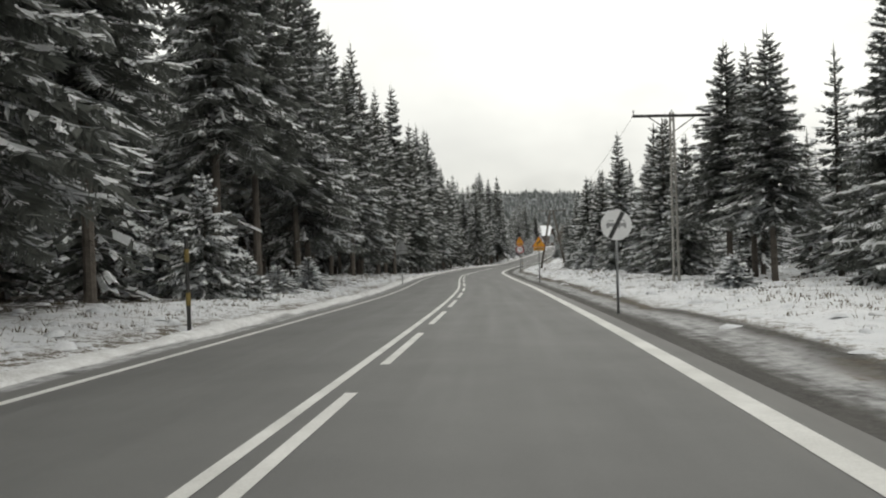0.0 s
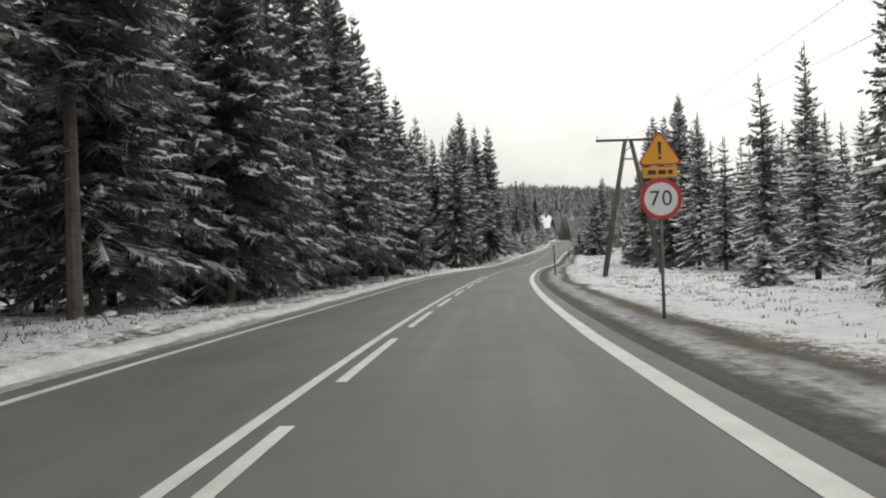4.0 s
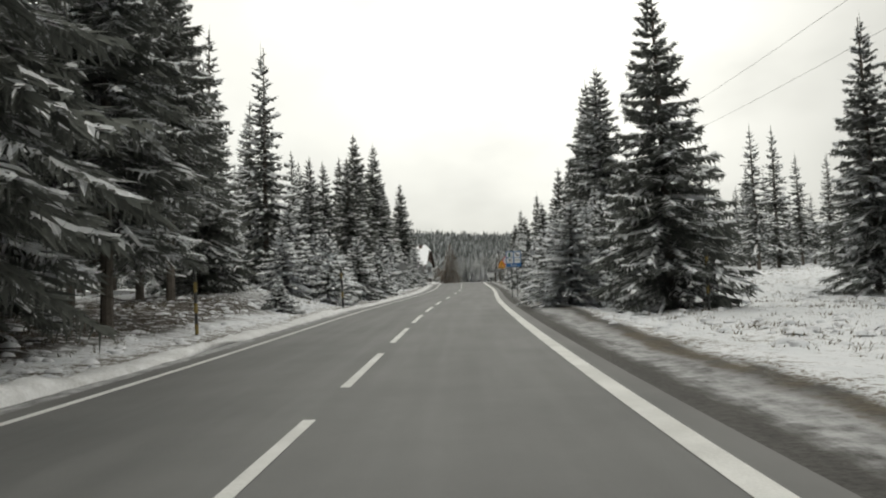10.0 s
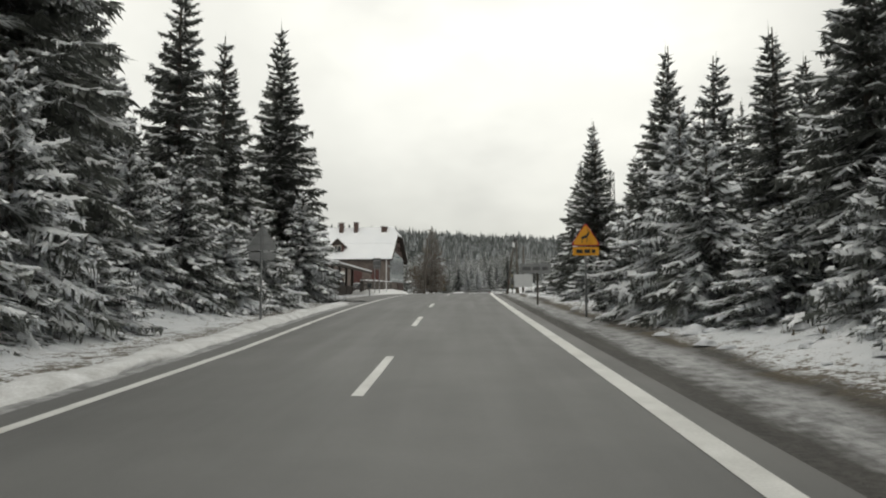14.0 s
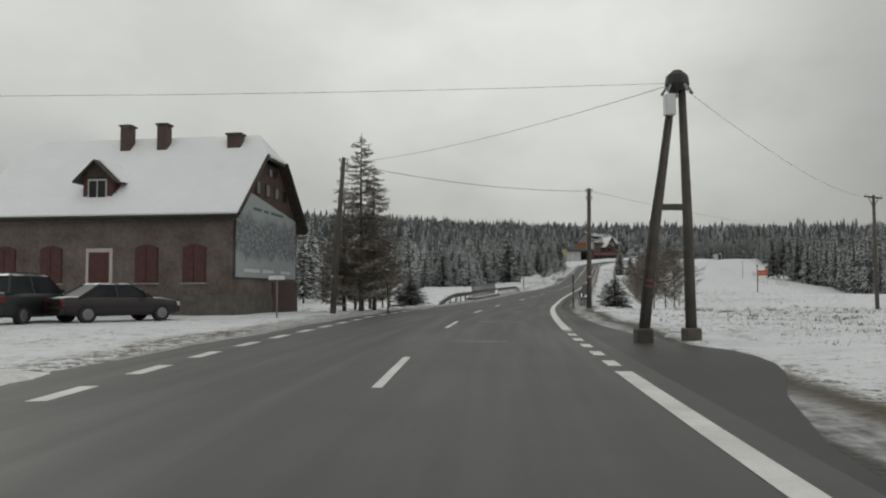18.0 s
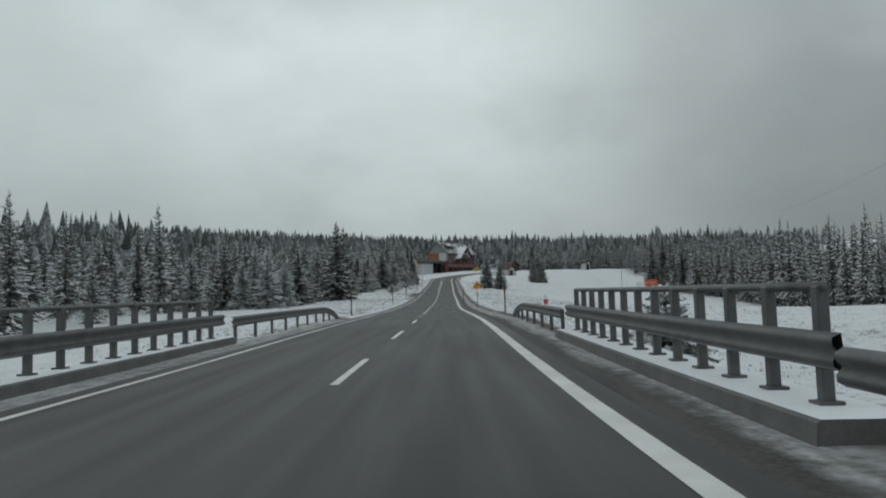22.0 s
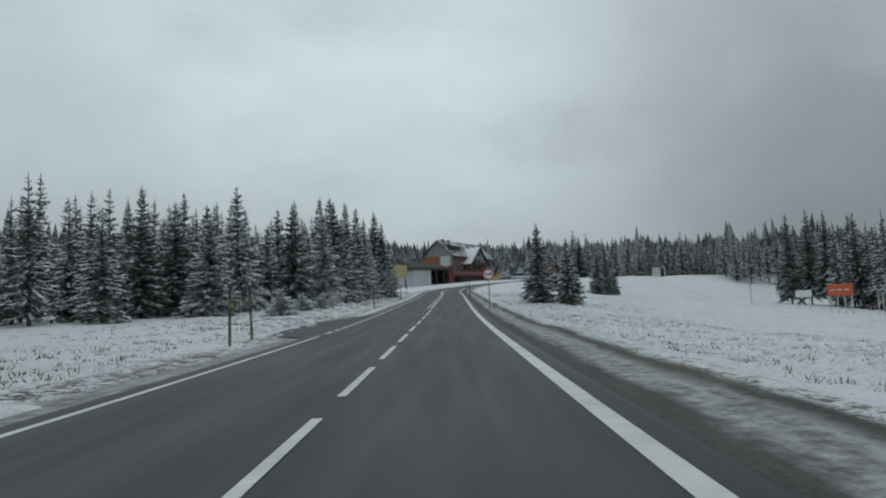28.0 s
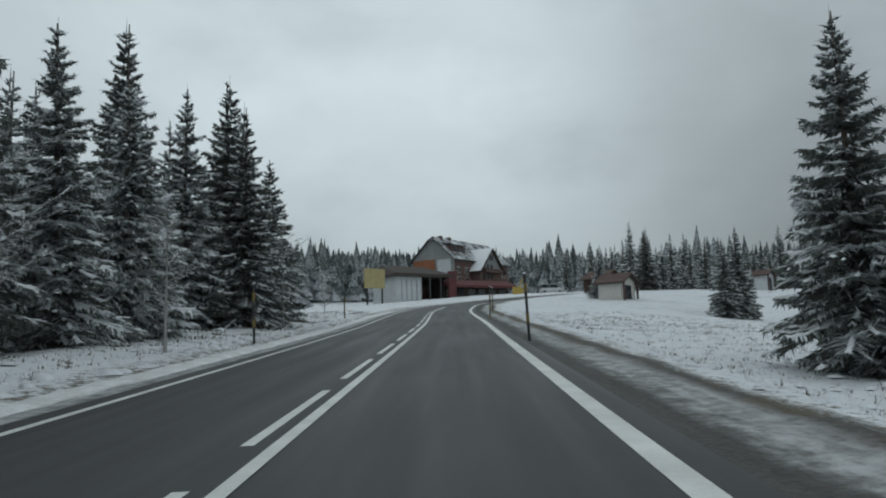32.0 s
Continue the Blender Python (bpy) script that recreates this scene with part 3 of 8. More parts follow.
def marking(s0, s1, line, width, name="lane_dash", off=0.0):
    """A painted strip that follows one of the three lines of the road."""
    ss = np.linspace(s0, s1, max(2, int(math.ceil((s1 - s0) / 2.0)) + 1))
    verts = [on_road(s, float(line(s)) + off + k * width / 2, 0.005) for s in ss for k in (-1, 1)]
    faces = [(2 * i, 2 * i + 1, 2 * i + 3, 2 * i + 2) for i in range(len(ss) - 1)]
    ob = mesh_object(name, verts, faces, PAINT, True)
    ob.parent = road
    return ob


def dashes(s0, s1, length, gap, line=middle, width=0.12, off=0.0):
    s = s0
    while s < s1:
        marking(s, min(s + length, s1), line, width, "lane_dash", off)
        s += length + gap


S_BEND = 612.0
marking(-60, 262, left_edge, 0.14, "edge_line")
marking(326, 484.6, left_edge, 0.14, "edge_line")
marking(503.6, S_BEND + 60, left_edge, 0.14, "edge_line")
marking(-60, 298.5, right_edge, 0.24, "edge_line")
marking(308.4, S_BEND + 60, right_edge, 0.24, "edge_line")
dashes(262, 326, 1.2, 1.2, left_edge, 0.24)
dashes(486.2, 503.2, 1.25, 0.95, left_edge, 0.22)
dashes(299.2, 308, 0.8, 0.9, right_edge, 0.20)
marking(-60, 113, middle, 0.12, "centre_line", -0.26)
dashes(-53, 113, 4.2, 2.0, middle, 0.12, 0.02)
dashes(114.8, 200, 4.1, 2.1)
dashes(204.3, 262, 3.5, 6.1)
dashes(272.4, 300, 4.0, 8.0)
dashes(308.6, 340, 4.0, 8.0)
dashes(351.0, 392, 4.0, 6.0)
dashes(398, 512, 4.0, 1.75)
dashes(514.2, S_BEND, 4.0, 1.55, middle, 0.12, -0.34)
marking(514.2, S_BEND, middle, 0.14, "centre_line", -0.06)
# faint stop bar and patched seam at the side road
for s0, d0, d1 in ((312.5, 0.5, 2.0), (303.5, 0.4, 1.6)):
    seam = ribbon("worn_bar", s0, s0 + 0.35, d0, d1, 0.004, FADED)
    seam.parent = road


def apron(name, s0, s1, d0, d1, up, label):
    ob = ribbon(name, s0, s1, d0, d1, up, ASPHALT, 2.0, 4, True)
    return tagged(ob, label, "road", kind="structure")


apron("road_layby", 262, 329, -7.6, -2.4, -0.008, "worn asphalt strip before the houses beyond the dashed line")


def shoulder(name, stations, label, up):
    """A strip of old asphalt beside the road; stations: along, near side, far side."""
    ss = np.arange(stations[0][0], stations[-1][0] + 0.01, 0.5)
    st = np.array(stations, float)
    lo, hi = np.interp(ss, st[:, 0], st[:, 1]), np.interp(ss, st[:, 0], st[:, 2])
    verts, uvs, n = [], [], 6
    for s, a, b in zip(ss, lo, hi):
        for k in range(n):
            d = a + (b - a) * k / (n - 1)
            p = on_road(s, d)
            g = gz(p.x, p.y) + up
            verts.append((p.x, p.y, g if d > 5.0 else max(p.z - 0.03, g)))
            uvs.append((0.5, s + 60))
    faces = [(i * n + k, i * n + k + 1, i * n + n + k + 1, i * n + n + k) for i in range(len(ss) - 1) for k in range(n - 1)]
    ob = mesh_object(name, verts, faces, ASPHALT, True)
    with_uv(ob, uvs)
    tagged(ob, label, "road", kind="structure")


shoulder("road_shoulder", ((290, 3.57, 3.6), (294, 3.57, 4.0), (296.5, 3.57, 4.6), (298.5, 3.57, 5.3), (299.7, 3.57, 5.55), (301.5, 3.57, 5.55), (303.5, 3.57, 5.2), (306, 3.57, 4.75), (312, 3.57, 4.3), (330, 3.57, 3.6)), "dark wet asphalt shoulder where a lane leaves", 0.012)
shoulder("road_side_left", ((484.4, -3.9, -3.52), (485.4, -4.8, -3.52), (487, -5.5, -3.52), (499, -5.7, -3.52), (502, -5.2, -3.52), (506, -4.2, -3.52), (511, -3.7, -3.52)), "wet asphalt mouth of a side road beyond short dashes", 0.03)
shoulder("road_patch", ((288.6, 6.4, 6.5), (289.6, 5.9, 7.0), (291, 5.6, 7.5), (292.2, 5.9, 7.0), (293, 6.4, 6.5)), "bare dark patch of old asphalt in the snow", -0.015)


def snow_bank(s0, s1, d, width, height, seed, label):
    """The ridge of ploughed snow along the edge of the asphalt, uneven in width and height."""
    r = np.random.RandomState(seed)
    n = int((s1 - s0) / 0.35)
    ss = np.linspace(s0, s1, n)
    soft = lambda k: np.convolve(r.uniform(-1, 1, n + 60), np.ones(k) / k ** 0.5, "same")[30:-30]
    wob, hgt = 0.10 * soft(9) + 0.05 * soft(3), np.clip(0.62 + 0.24 * soft(14) + 0.2 * soft(3), 0.02, 1.5)
    prof = ((0.0, -0.25), (0.06, 0.35), (0.22, 0.85), (0.5, 1.0), (0.78, 0.7), (1.0, -0.3))
    verts, faces, m = [], [], len(prof)
    for i, s in enumerate(ss):
        for q, u in prof:
            dd = d + (float(left_edge(s)) + 3.1 if d < 0 else 0.0) + math.copysign(width * (q + (wob[i] if q < 0.9 else 0)), d)
            p = on_road(s, dd)
            verts.append((p.x, p.y, gz(p.x, p.y) + height * hgt[i] * u * (1 + 0.3 * r.uniform(-1, 1)) - 0.005))
    faces = [(i * m + j, i * m + m + j, i * m + m + j + 1, i * m + j + 1) for i in range(n - 1) for j in range(m - 1)]
    if d < 0:
        faces = [tuple(reversed(f)) for f in faces]
    ob = mesh_object("snow_bank", verts, faces, DIRTY_SNOW, True)
    tagged(ob, label, "snow", kind="stuff")


BANK = "low ridge of ploughed snow along the asphalt edge"
snow_bank(-20, 258, -4.0, 0.8, 0.17, 1, BANK)
snow_bank(396, 468, -4.1, 0.8, 0.10, 2, BANK)
snow_bank(507, 600, -4.1, 0.8, 0.10, 3, BANK)
# ---- small builders ----
def part(name, verts_faces, material, parent, label="", smooth=False):
    """One mesh as a part under a thing (or under another part)."""
    ob = mesh_object(name, verts_faces[0], verts_faces[1], material, smooth)
    ob.parent = parent
    if label:
        ob["label"] = label
    return ob


def thing(name, m, label, category, group=""):
    ob = new(name)
    ob.matrix_basis = m
    return tagged(ob, label, category, group)


def join(*pieces):
    v, f = [], []
    for pv, pf in pieces:
        k = len(v)
        v += [tuple(p) for p in pv]
        f += [tuple(i + k for i in q) for q in pf]
    return v, f


def moved(piece, m):
    return [tuple(m @ Vector(p)) for p in piece[0]], piece[1]


def box(x0, x1, y0, y1, z0, z1, bevel=0.0):
    """A box; with a bevel its upright edges and top rim are cut."""
    if bevel <= 0:
        v = [(x, y, z) for z in (z0, z1) for x, y in ((x0, y0), (x1, y0), (x1, y1), (x0, y1))]
        return v, [(3, 2, 1, 0), (4, 5, 6, 7), (0, 1, 5, 4), (1, 2, 6, 5), (2, 3, 7, 6), (3, 0, 4, 7)]
    b = bevel
    ring = [(x0 + b, y0), (x1 - b, y0), (x1, y0 + b), (x1, y1 - b), (x1 - b, y1), (x0 + b, y1), (x0, y1 - b), (x0, y0 + b)]
    inset = [(min(max(x, x0 + b), x1 - b), min(max(y, y0 + b), y1 - b)) for x, y in ring]
    v = [(*p, z0) for p in ring] + [(*p, z1 - b) for p in ring] + [(*p, z1) for p in inset]
    f = [tuple(reversed(range(8)))] + [(i, (i + 1) % 8, 8 + (i + 1) % 8, 8 + i) for i in range(8)] + [(8 + i, 8 + (i + 1) % 8, 16 + (i + 1) % 8, 16 + i) for i in range(8)] + [tuple(range(16, 24))]
    return v, f


def tube(points, radii, sides=8, caps=True):
    """A round bar along points."""
    pts = [Vector(p) for p in points]
    radii = radii if isinstance(radii, (list, tuple)) else [radii] * len(pts)
    v, f = [], []
    for i, p in enumerate(pts):
        t = (pts[min(i + 1, len(pts) - 1)] - pts[max(i - 1, 0)]).normalized()
        a = t.cross(Vector((0, 0, 1)) if abs(t.z) < 0.9 else Vector((1, 0, 0))).normalized()
        b = t.cross(a)
        v += [tuple(p + (a * math.cos(q) + b * math.sin(q)) * radii[i]) for q in (2 * math.pi * k / sides for k in range(sides))]
    for i in range(len(pts) - 1):
        f += [(i * sides + k, i * sides + (k + 1) % sides, (i + 1) * sides + (k + 1) % sides, (i + 1) * sides + k) for k in range(sides)]
    if caps:
        f += [tuple(reversed(range(sides))), tuple(range((len(pts) - 1) * sides, len(pts) * sides))]
    return v, f


def slab(outline, y0, y1):
    """An outline in x and z, given thickness along y (front face at y0)."""
    n = len(outline)
    v = [(x, y0, z) for x, z in outline] + [(x, y1, z) for x, z in outline]
    return v, [tuple(range(n)), tuple(reversed(range(n, 2 * n)))] + [(i, n + i, n + (i + 1) % n, (i + 1) % n) for i in range(n)]


def disc(r, cx=0.0, cz=0.0, n=32):
    return [(cx + r * math.cos(2 * math.pi * k / n), cz + r * math.sin(2 * math.pi * k / n)) for k in range(n)]


# ---- spruces ----
def spruce_crown(h, low, radius, seed, levels, per, segs, ragged=0.25, snowy=0.5):
    """Whorls of drooping boughs from low to the tip; each bough is a spine with narrow side twigs, hanging twigs and broken pads of
    snow along its top. Returns vertices, faces and, for each face, 0 for needles or 1 for snow."""
    rng = np.random.RandomState(seed)
    v, f, kind = [], [], []
    lean = rng.uniform(-0.012, 0.012, 2)
    fine = segs >= 6

    def face(pts, k):
        i = len(v)
        v.extend(pts)
        f.append(tuple(range(i, i + len(pts))))
        kind.append(k)

    for lv in range(levels):
        u = min(max((lv + rng.uniform(-0.35, 0.35)) / levels, 0.0), 0.985)
        z = low + (h * 0.955 - low) * u ** 0.92
        t = 1 - (z - low) / (h - low)
        reach = radius * 1.12 * (0.025 + 0.975 * t ** 1.02) * (1.0 if t < 0.88 else 1.0 - 2.0 * (t - 0.88))
        count = max(4, int(round(per * (0.42 + 0.66 * t ** 0.8))))
        turn = rng.uniform(0, 6.28)
        n = segs if not fine else max(4, int(round(segs * (0.45 + 0.75 * t))))
        for k in range(count):
            a = turn + 6.283 * (k + rng.uniform(-0.3, 0.3)) / count
            ln = reach * (1 + rng.uniform(-ragged, ragged)) * (0.55 if rng.rand() < 0.08 else 1.0)
            ca, sa = math.cos(a), math.sin(a)
            rise = 0.62 * (1 - t) ** 1.5 + rng.uniform(-0.05, 0.12)
            sag = (0.24 + 0.34 * t) * rng.uniform(0.7, 1.3)
            bx, by = lean[0] * z, lean[1] * z
            zj = z + rng.uniform(-0.55, 0.55) * (h - low) / levels
            bend = rng.uniform(-0.16, 0.16)
            spine = []
            for j in range(n + 1):
                q = j / n
                r, w = ln * q, bend * ln * q * q
                spine.append((bx + ca * r - sa * w, by + sa * r + ca * w, zj + ln * (rise * q - sag * q ** 1.6 + 0.17 * q ** 4) + rng.uniform(-0.02, 0.02)))
            laden = rng.rand() < 0.35 + 0.6 * snowy
            lying = False
            for j in range(n):
                q = (j + 0.5) / n
                px, py, pz = spine[j]
                nx, ny, nz = spine[j + 1]
                tw = min(0.80, ln * (0.34 * (1 - q) ** 0.7 + 0.13)) * rng.uniform(0.65, 1.3)
                if laden and q > 0.2:
                    lying = rng.rand() < (0.80 if lying else 0.25 + 0.5 * snowy)
                else:
                    lying = False
                for sg, sub in ((-1, 0.0), (1, 0.0), (-1, 0.5), (1, 0.5)) if fine else ((-1, 0.0), (1, 0.0)):
                    ox, oy = -sa * sg, ca * sg
                    sp, fw = rng.uniform(0.45, 0.85), rng.uniform(0.45, 0.8)
                    kx, ky, kz = px + (nx - px) * sub, py + (ny - py) * sub, pz + (nz - pz) * sub
                    tl = tw * (rng.uniform(0.75, 1.2) if fine else 1.0)
                    ez = kz - tl * rng.uniform(0.12, 0.66)
                    dx, dy = (ox * sp + ca * fw) * tl, (oy * sp + sa * fw) * tl
                    wd = 0.016 + 0.072 * tl if fine else 0.05 + 0.25 * tl
                    mx, my, mz = kx + dx * 0.5, ky + dy * 0.5, kz + (ez - kz) * 0.38
                    face([(kx, ky, kz + 0.01), (mx + ca * wd, my + sa * wd, mz), (kx + dx, ky + dy, ez), (mx - ca * wd, my - sa * wd, mz - 0.04)], 0)
                    if lying and rng.rand() < 0.34 + 0.42 * snowy:
                        e, c = rng.uniform(0.55, 0.95), wd * rng.uniform(0.6, 1.1)
                        lift = 0.03 + 0.03 * rng.rand()
                        face([(kx, ky, kz + lift), (mx + ca * c, my + sa * c, mz + lift), (kx + dx * e, ky + dy * e, kz + (ez - kz) * e + lift * 0.8), (mx - ca * c, my - sa * c, mz - 0.03 + lift)], 1)
                    elif fine and rng.rand() < 0.4:
                        dr = (0.14 + 0.26 * rng.rand()) * min(1.0, ln * 0.6)
                        jx, jy = rng.uniform(-0.08, 0.08, 2)
                        face([(mx - ca * 0.035, my - sa * 0.035, mz), (mx + ca * 0.035, my + sa * 0.035, mz), (mx + dx * 0.2 + jx, my + dy * 0.2 + jy, mz - dr)], 0)
                if lying:
                    # a rounded pad along the spine, two faces that meet in a ridge
                    c0, c1 = (0.05 + 0.05 * rng.rand()) * (1 if fine else 1.6), (0.05 + 0.06 * rng.rand()) * (1 if fine else 1.6)
                    up = 0.05 + 0.05 * rng.rand()
                    for sg in (-1, 1):
                        face([(px, py, pz + up), (nx, ny, nz + up * 0.9), (nx - sa * c1 * sg, ny + ca * c1 * sg, nz - 0.01), (px - sa * c0 * sg, py + ca * c0 * sg, pz - 0.01)][::sg], 1)
                if fine and j > 0:
                    for g in (0.0, 0.5):
                        dr = (0.16 + 0.32 * rng.rand()) * min(1.0, ln * 0.6)
                        jx, jy = rng.uniform(-0.12, 0.12, 2)
                        ax, ay, az = px + (nx - px) * g, py + (ny - py) * g, pz + (nz - pz) * g
                        hx, hy, hz = (nx - px) * 0.36, (ny - py) * 0.36, (nz - pz) * 0.36
                        face([(ax, ay, az), (ax + hx, ay + hy, az + hz), (ax + hx / 2 + jx, ay + hy / 2 + jy, az - dr)], 0)
            # rounded heaps of snow on the outer half of a laden bough
            for _ in range(2 if laden and fine else 0):
                if rng.rand() > 0.25 + 0.6 * snowy:
                    continue
                q = rng.uniform(0.35, 0.97) * n
                i = min(n - 1, int(q))
                cx, cy, cz = (spine[i][c] + (spine[i + 1][c] - spine[i][c]) * (q - i) for c in range(3))
                off = rng.uniform(-0.25, 0.25) * min(1.0, ln * 0.5)
                cx, cy, cz = cx - sa * off, cy + ca * off, cz - abs(off) * 0.4
                hr = rng.uniform(0.07, 0.17) * min(1.0, 0.5 + ln * 0.35)
                fall = sag * 0.9
                ring = [(cx + math.cos(g) * hr * e, cy + math.sin(g) * hr * e, cz - 0.02 - fall * hr * math.cos(g - a) * e) for g, e in ((o * 1.047 + 0.3, rng.uniform(0.7, 1.35)) for o in range(6))]
                top = (cx, cy, cz + hr * rng.uniform(0.45, 0.8))
                for o in range(6):
                    face([ring[o], ring[(o + 1) % 6], top], 1)
            ex, ey, ez = spine[-1]
            w = 0.04 + 0.04 * ln
            qx, qy, qz = spine[-2]
            face([(qx - sa * w, qy + ca * w, qz), (qx + sa * w, qy - ca * w, qz), (ex + ca * 0.16, ey + sa * 0.16, ez + 0.02)], 0)
    tip = (lean[0] * h, lean[1] * h, h)
    for k in range(5):
        a = 6.283 * k / 5
        face([tip, (tip[0] + 0.035 * math.cos(a), tip[1] + 0.035 * math.sin(a), h - 1.5), (tip[0] + 0.035 * math.cos(a + 1.2), tip[1] + 0.035 * math.sin(a + 1.2), h - 1.5)], 0)
    return v, f, kind


def with_snow(ob, kind):
    """Faces marked 1 are snow, the rest keep the crown's own needles."""
    ob.data.materials.append(BOUGH_SNOW)
    ob.data.polygons.foreach_set("material_index", np.asarray(kind, np.int32))
    return ob


def spruce_trunk(h, r, low, seed, stubs=True):
    rng = np.random.RandomState(seed + 500)
    pieces = [tube([(0, 0, -0.5), (0, 0, 0.25), (0, 0, h * 0.35), (0, 0, h * 0.97)], [r * 1.5, r * 1.05, r * 0.8, 0.02], 8, False)]
    if stubs:
        for k in range(int(low * 5)):
            z = rng.uniform(0.8, low + 1.0)
            a, ln = rng.uniform(0, 6.28), rng.uniform(0.4, 1.4)
            pieces.append(tube([(0, 0, z), (math.cos(a) * ln, math.sin(a) * ln, z - 0.2 * ln)], [0.025, 0.006], 3, False))
    return join(*pieces)


FOREST = {}


def prototype(key, h, low, radius, seed, levels, per, segs, material, label, snowy=0.5, ragged=0.25, r=0.17):
    """One spruce with its parts, set aside at the far end of the wood; the others are copies of it."""
    ob = new("spruce_tree")
    tagged(ob, label, "tree", "roadside spruces")
    part("trunk", spruce_trunk(h, r, low, seed, low > 2), BARK, ob)
    crown = spruce_crown(h, low, radius, seed, levels, per, segs, ragged, snowy)
    with_snow(part("crown", crown, material, ob), crown[2])
    FOREST[key] = [ob, h, False]


TALL = "tall dark spruce with snow on its drooping boughs"
for i, (h, low, rad) in enumerate([(18.0, 2.2, 2.9), (16.0, 1.6, 2.7), (19.5, 2.8, 2.8)]):
    prototype(f"tall{i}", h, low, rad, 11 + i, 41, 10, 14, NEEDLES, TALL, 0.55)
for i, (h, low, rad) in enumerate([(17.5, 4.6, 2.5), (19.0, 5.6, 2.4)]):
    prototype(f"bare{i}", h, low, rad, 31 + i, 35, 10, 14, NEEDLES, "tall dark spruce with a bare lower trunk and snowy boughs", 0.55)
for i, (h, low, rad) in enumerate([(12.5, 0.5, 2.4), (11.0, 0.3, 2.2), (13.5, 0.8, 2.1)]):
    prototype(f"mid{i}", h, low, rad, 51 + i, 34, 10, 12, NEEDLES, "middle-sized spruce with snow on its boughs down to the ground", 0.62)
for i, (h, low, rad) in enumerate([(4.2, 0.1, 1.7), (3.0, 0.05, 1.35), (5.6, 0.15, 1.9)]):
    prototype(f"young{i}", h, low, rad, 71 + i, 18, 10, 10, NEEDLES_WHITE, "young spruce thickly covered with snow", 0.95, 0.3, 0.07)
for i, (h, low, rad) in enumerate([(10.5, 0.4, 2.3), (9.0, 0.3, 2.1), (12.0, 0.6, 2.2)]):
    prototype(f"snowy{i}", h, low, rad, 61 + i, 31, 10, 12, NEEDLES_WHITE, "middle-sized spruce thickly covered with snow", 0.9, 0.3)
for i, (h, low, rad) in enumerate([(15.0, 1.5, 2.3), (13.0, 0.8, 2.1), (16.5, 2.5, 2.2)]):
    FOREST[f"back{i}"] = [(spruce_trunk(h, 0.16, low, 91 + i, False), spruce_crown(h, low, rad, 91 + i, 30, 7, 4, 0.3, 0.62)), h, True]

PLACED, BACK = [], []


def plant(key, x, y, height=None, turn=None, rng=random, sink=0.1):
    ob, h, used = FOREST[key]
    k = (height or h * rng.uniform(0.86, 1.12)) / h
    wide = k * rng.uniform(0.92, 1.1) if height is None else (k + 1) / 2 * rng.uniform(0.95, 1.08)
    m = pose(x, y, gz(x, y) - sink, rng.uniform(-1.2, 1.2), rng.uniform(-1.2, 1.2), rng.uniform(0, 360) if turn is None else turn)
    PLACED.append((x, y))
    if key.startswith("back"):
        BACK.append((key, m @ Matrix.Diagonal((wide, wide, k, 1))))
        return None
    if not used:
        FOREST[key][2] = True
        ob.matrix_basis = m
        ob.scale = (wide, wide, k)
        return ob
    c = copy_thing(ob, m)
    c.scale = (wide, wide, k)
    return c


def free(x, y, gap):
    return all((x - a) ** 2 + (y - b) ** 2 > gap * gap for a, b in PLACED)


def back_rows():
    """The rows behind the roadside trees, joined into one mesh of trunks and one of crowns."""
    for name, child, mat in (("back_row_crowns", 1, NEEDLES), ("back_row_trunks", 0, BARK)):
        vs, fs, kinds, base = [], [], [], 0
        for key, m in BACK:
            me = FOREST[key][0][child]
            v = np.array(me[0])
            mm = np.array(m)
            vs.append(v @ mm[:3, :3].T + mm[:3, 3])
            fs += [tuple(i + base for i in f) for f in me[1]]
            kinds += me[2] if child else []
            base += len(v)
        ob = mesh_object(name, np.concatenate(vs), fs, mat)
        if child:
            with_snow(ob, kinds)
        tagged(ob, "rows of spruces standing behind the roadside trees" if child else "bare trunks of the rows of spruces behind", "forest", kind="stuff")


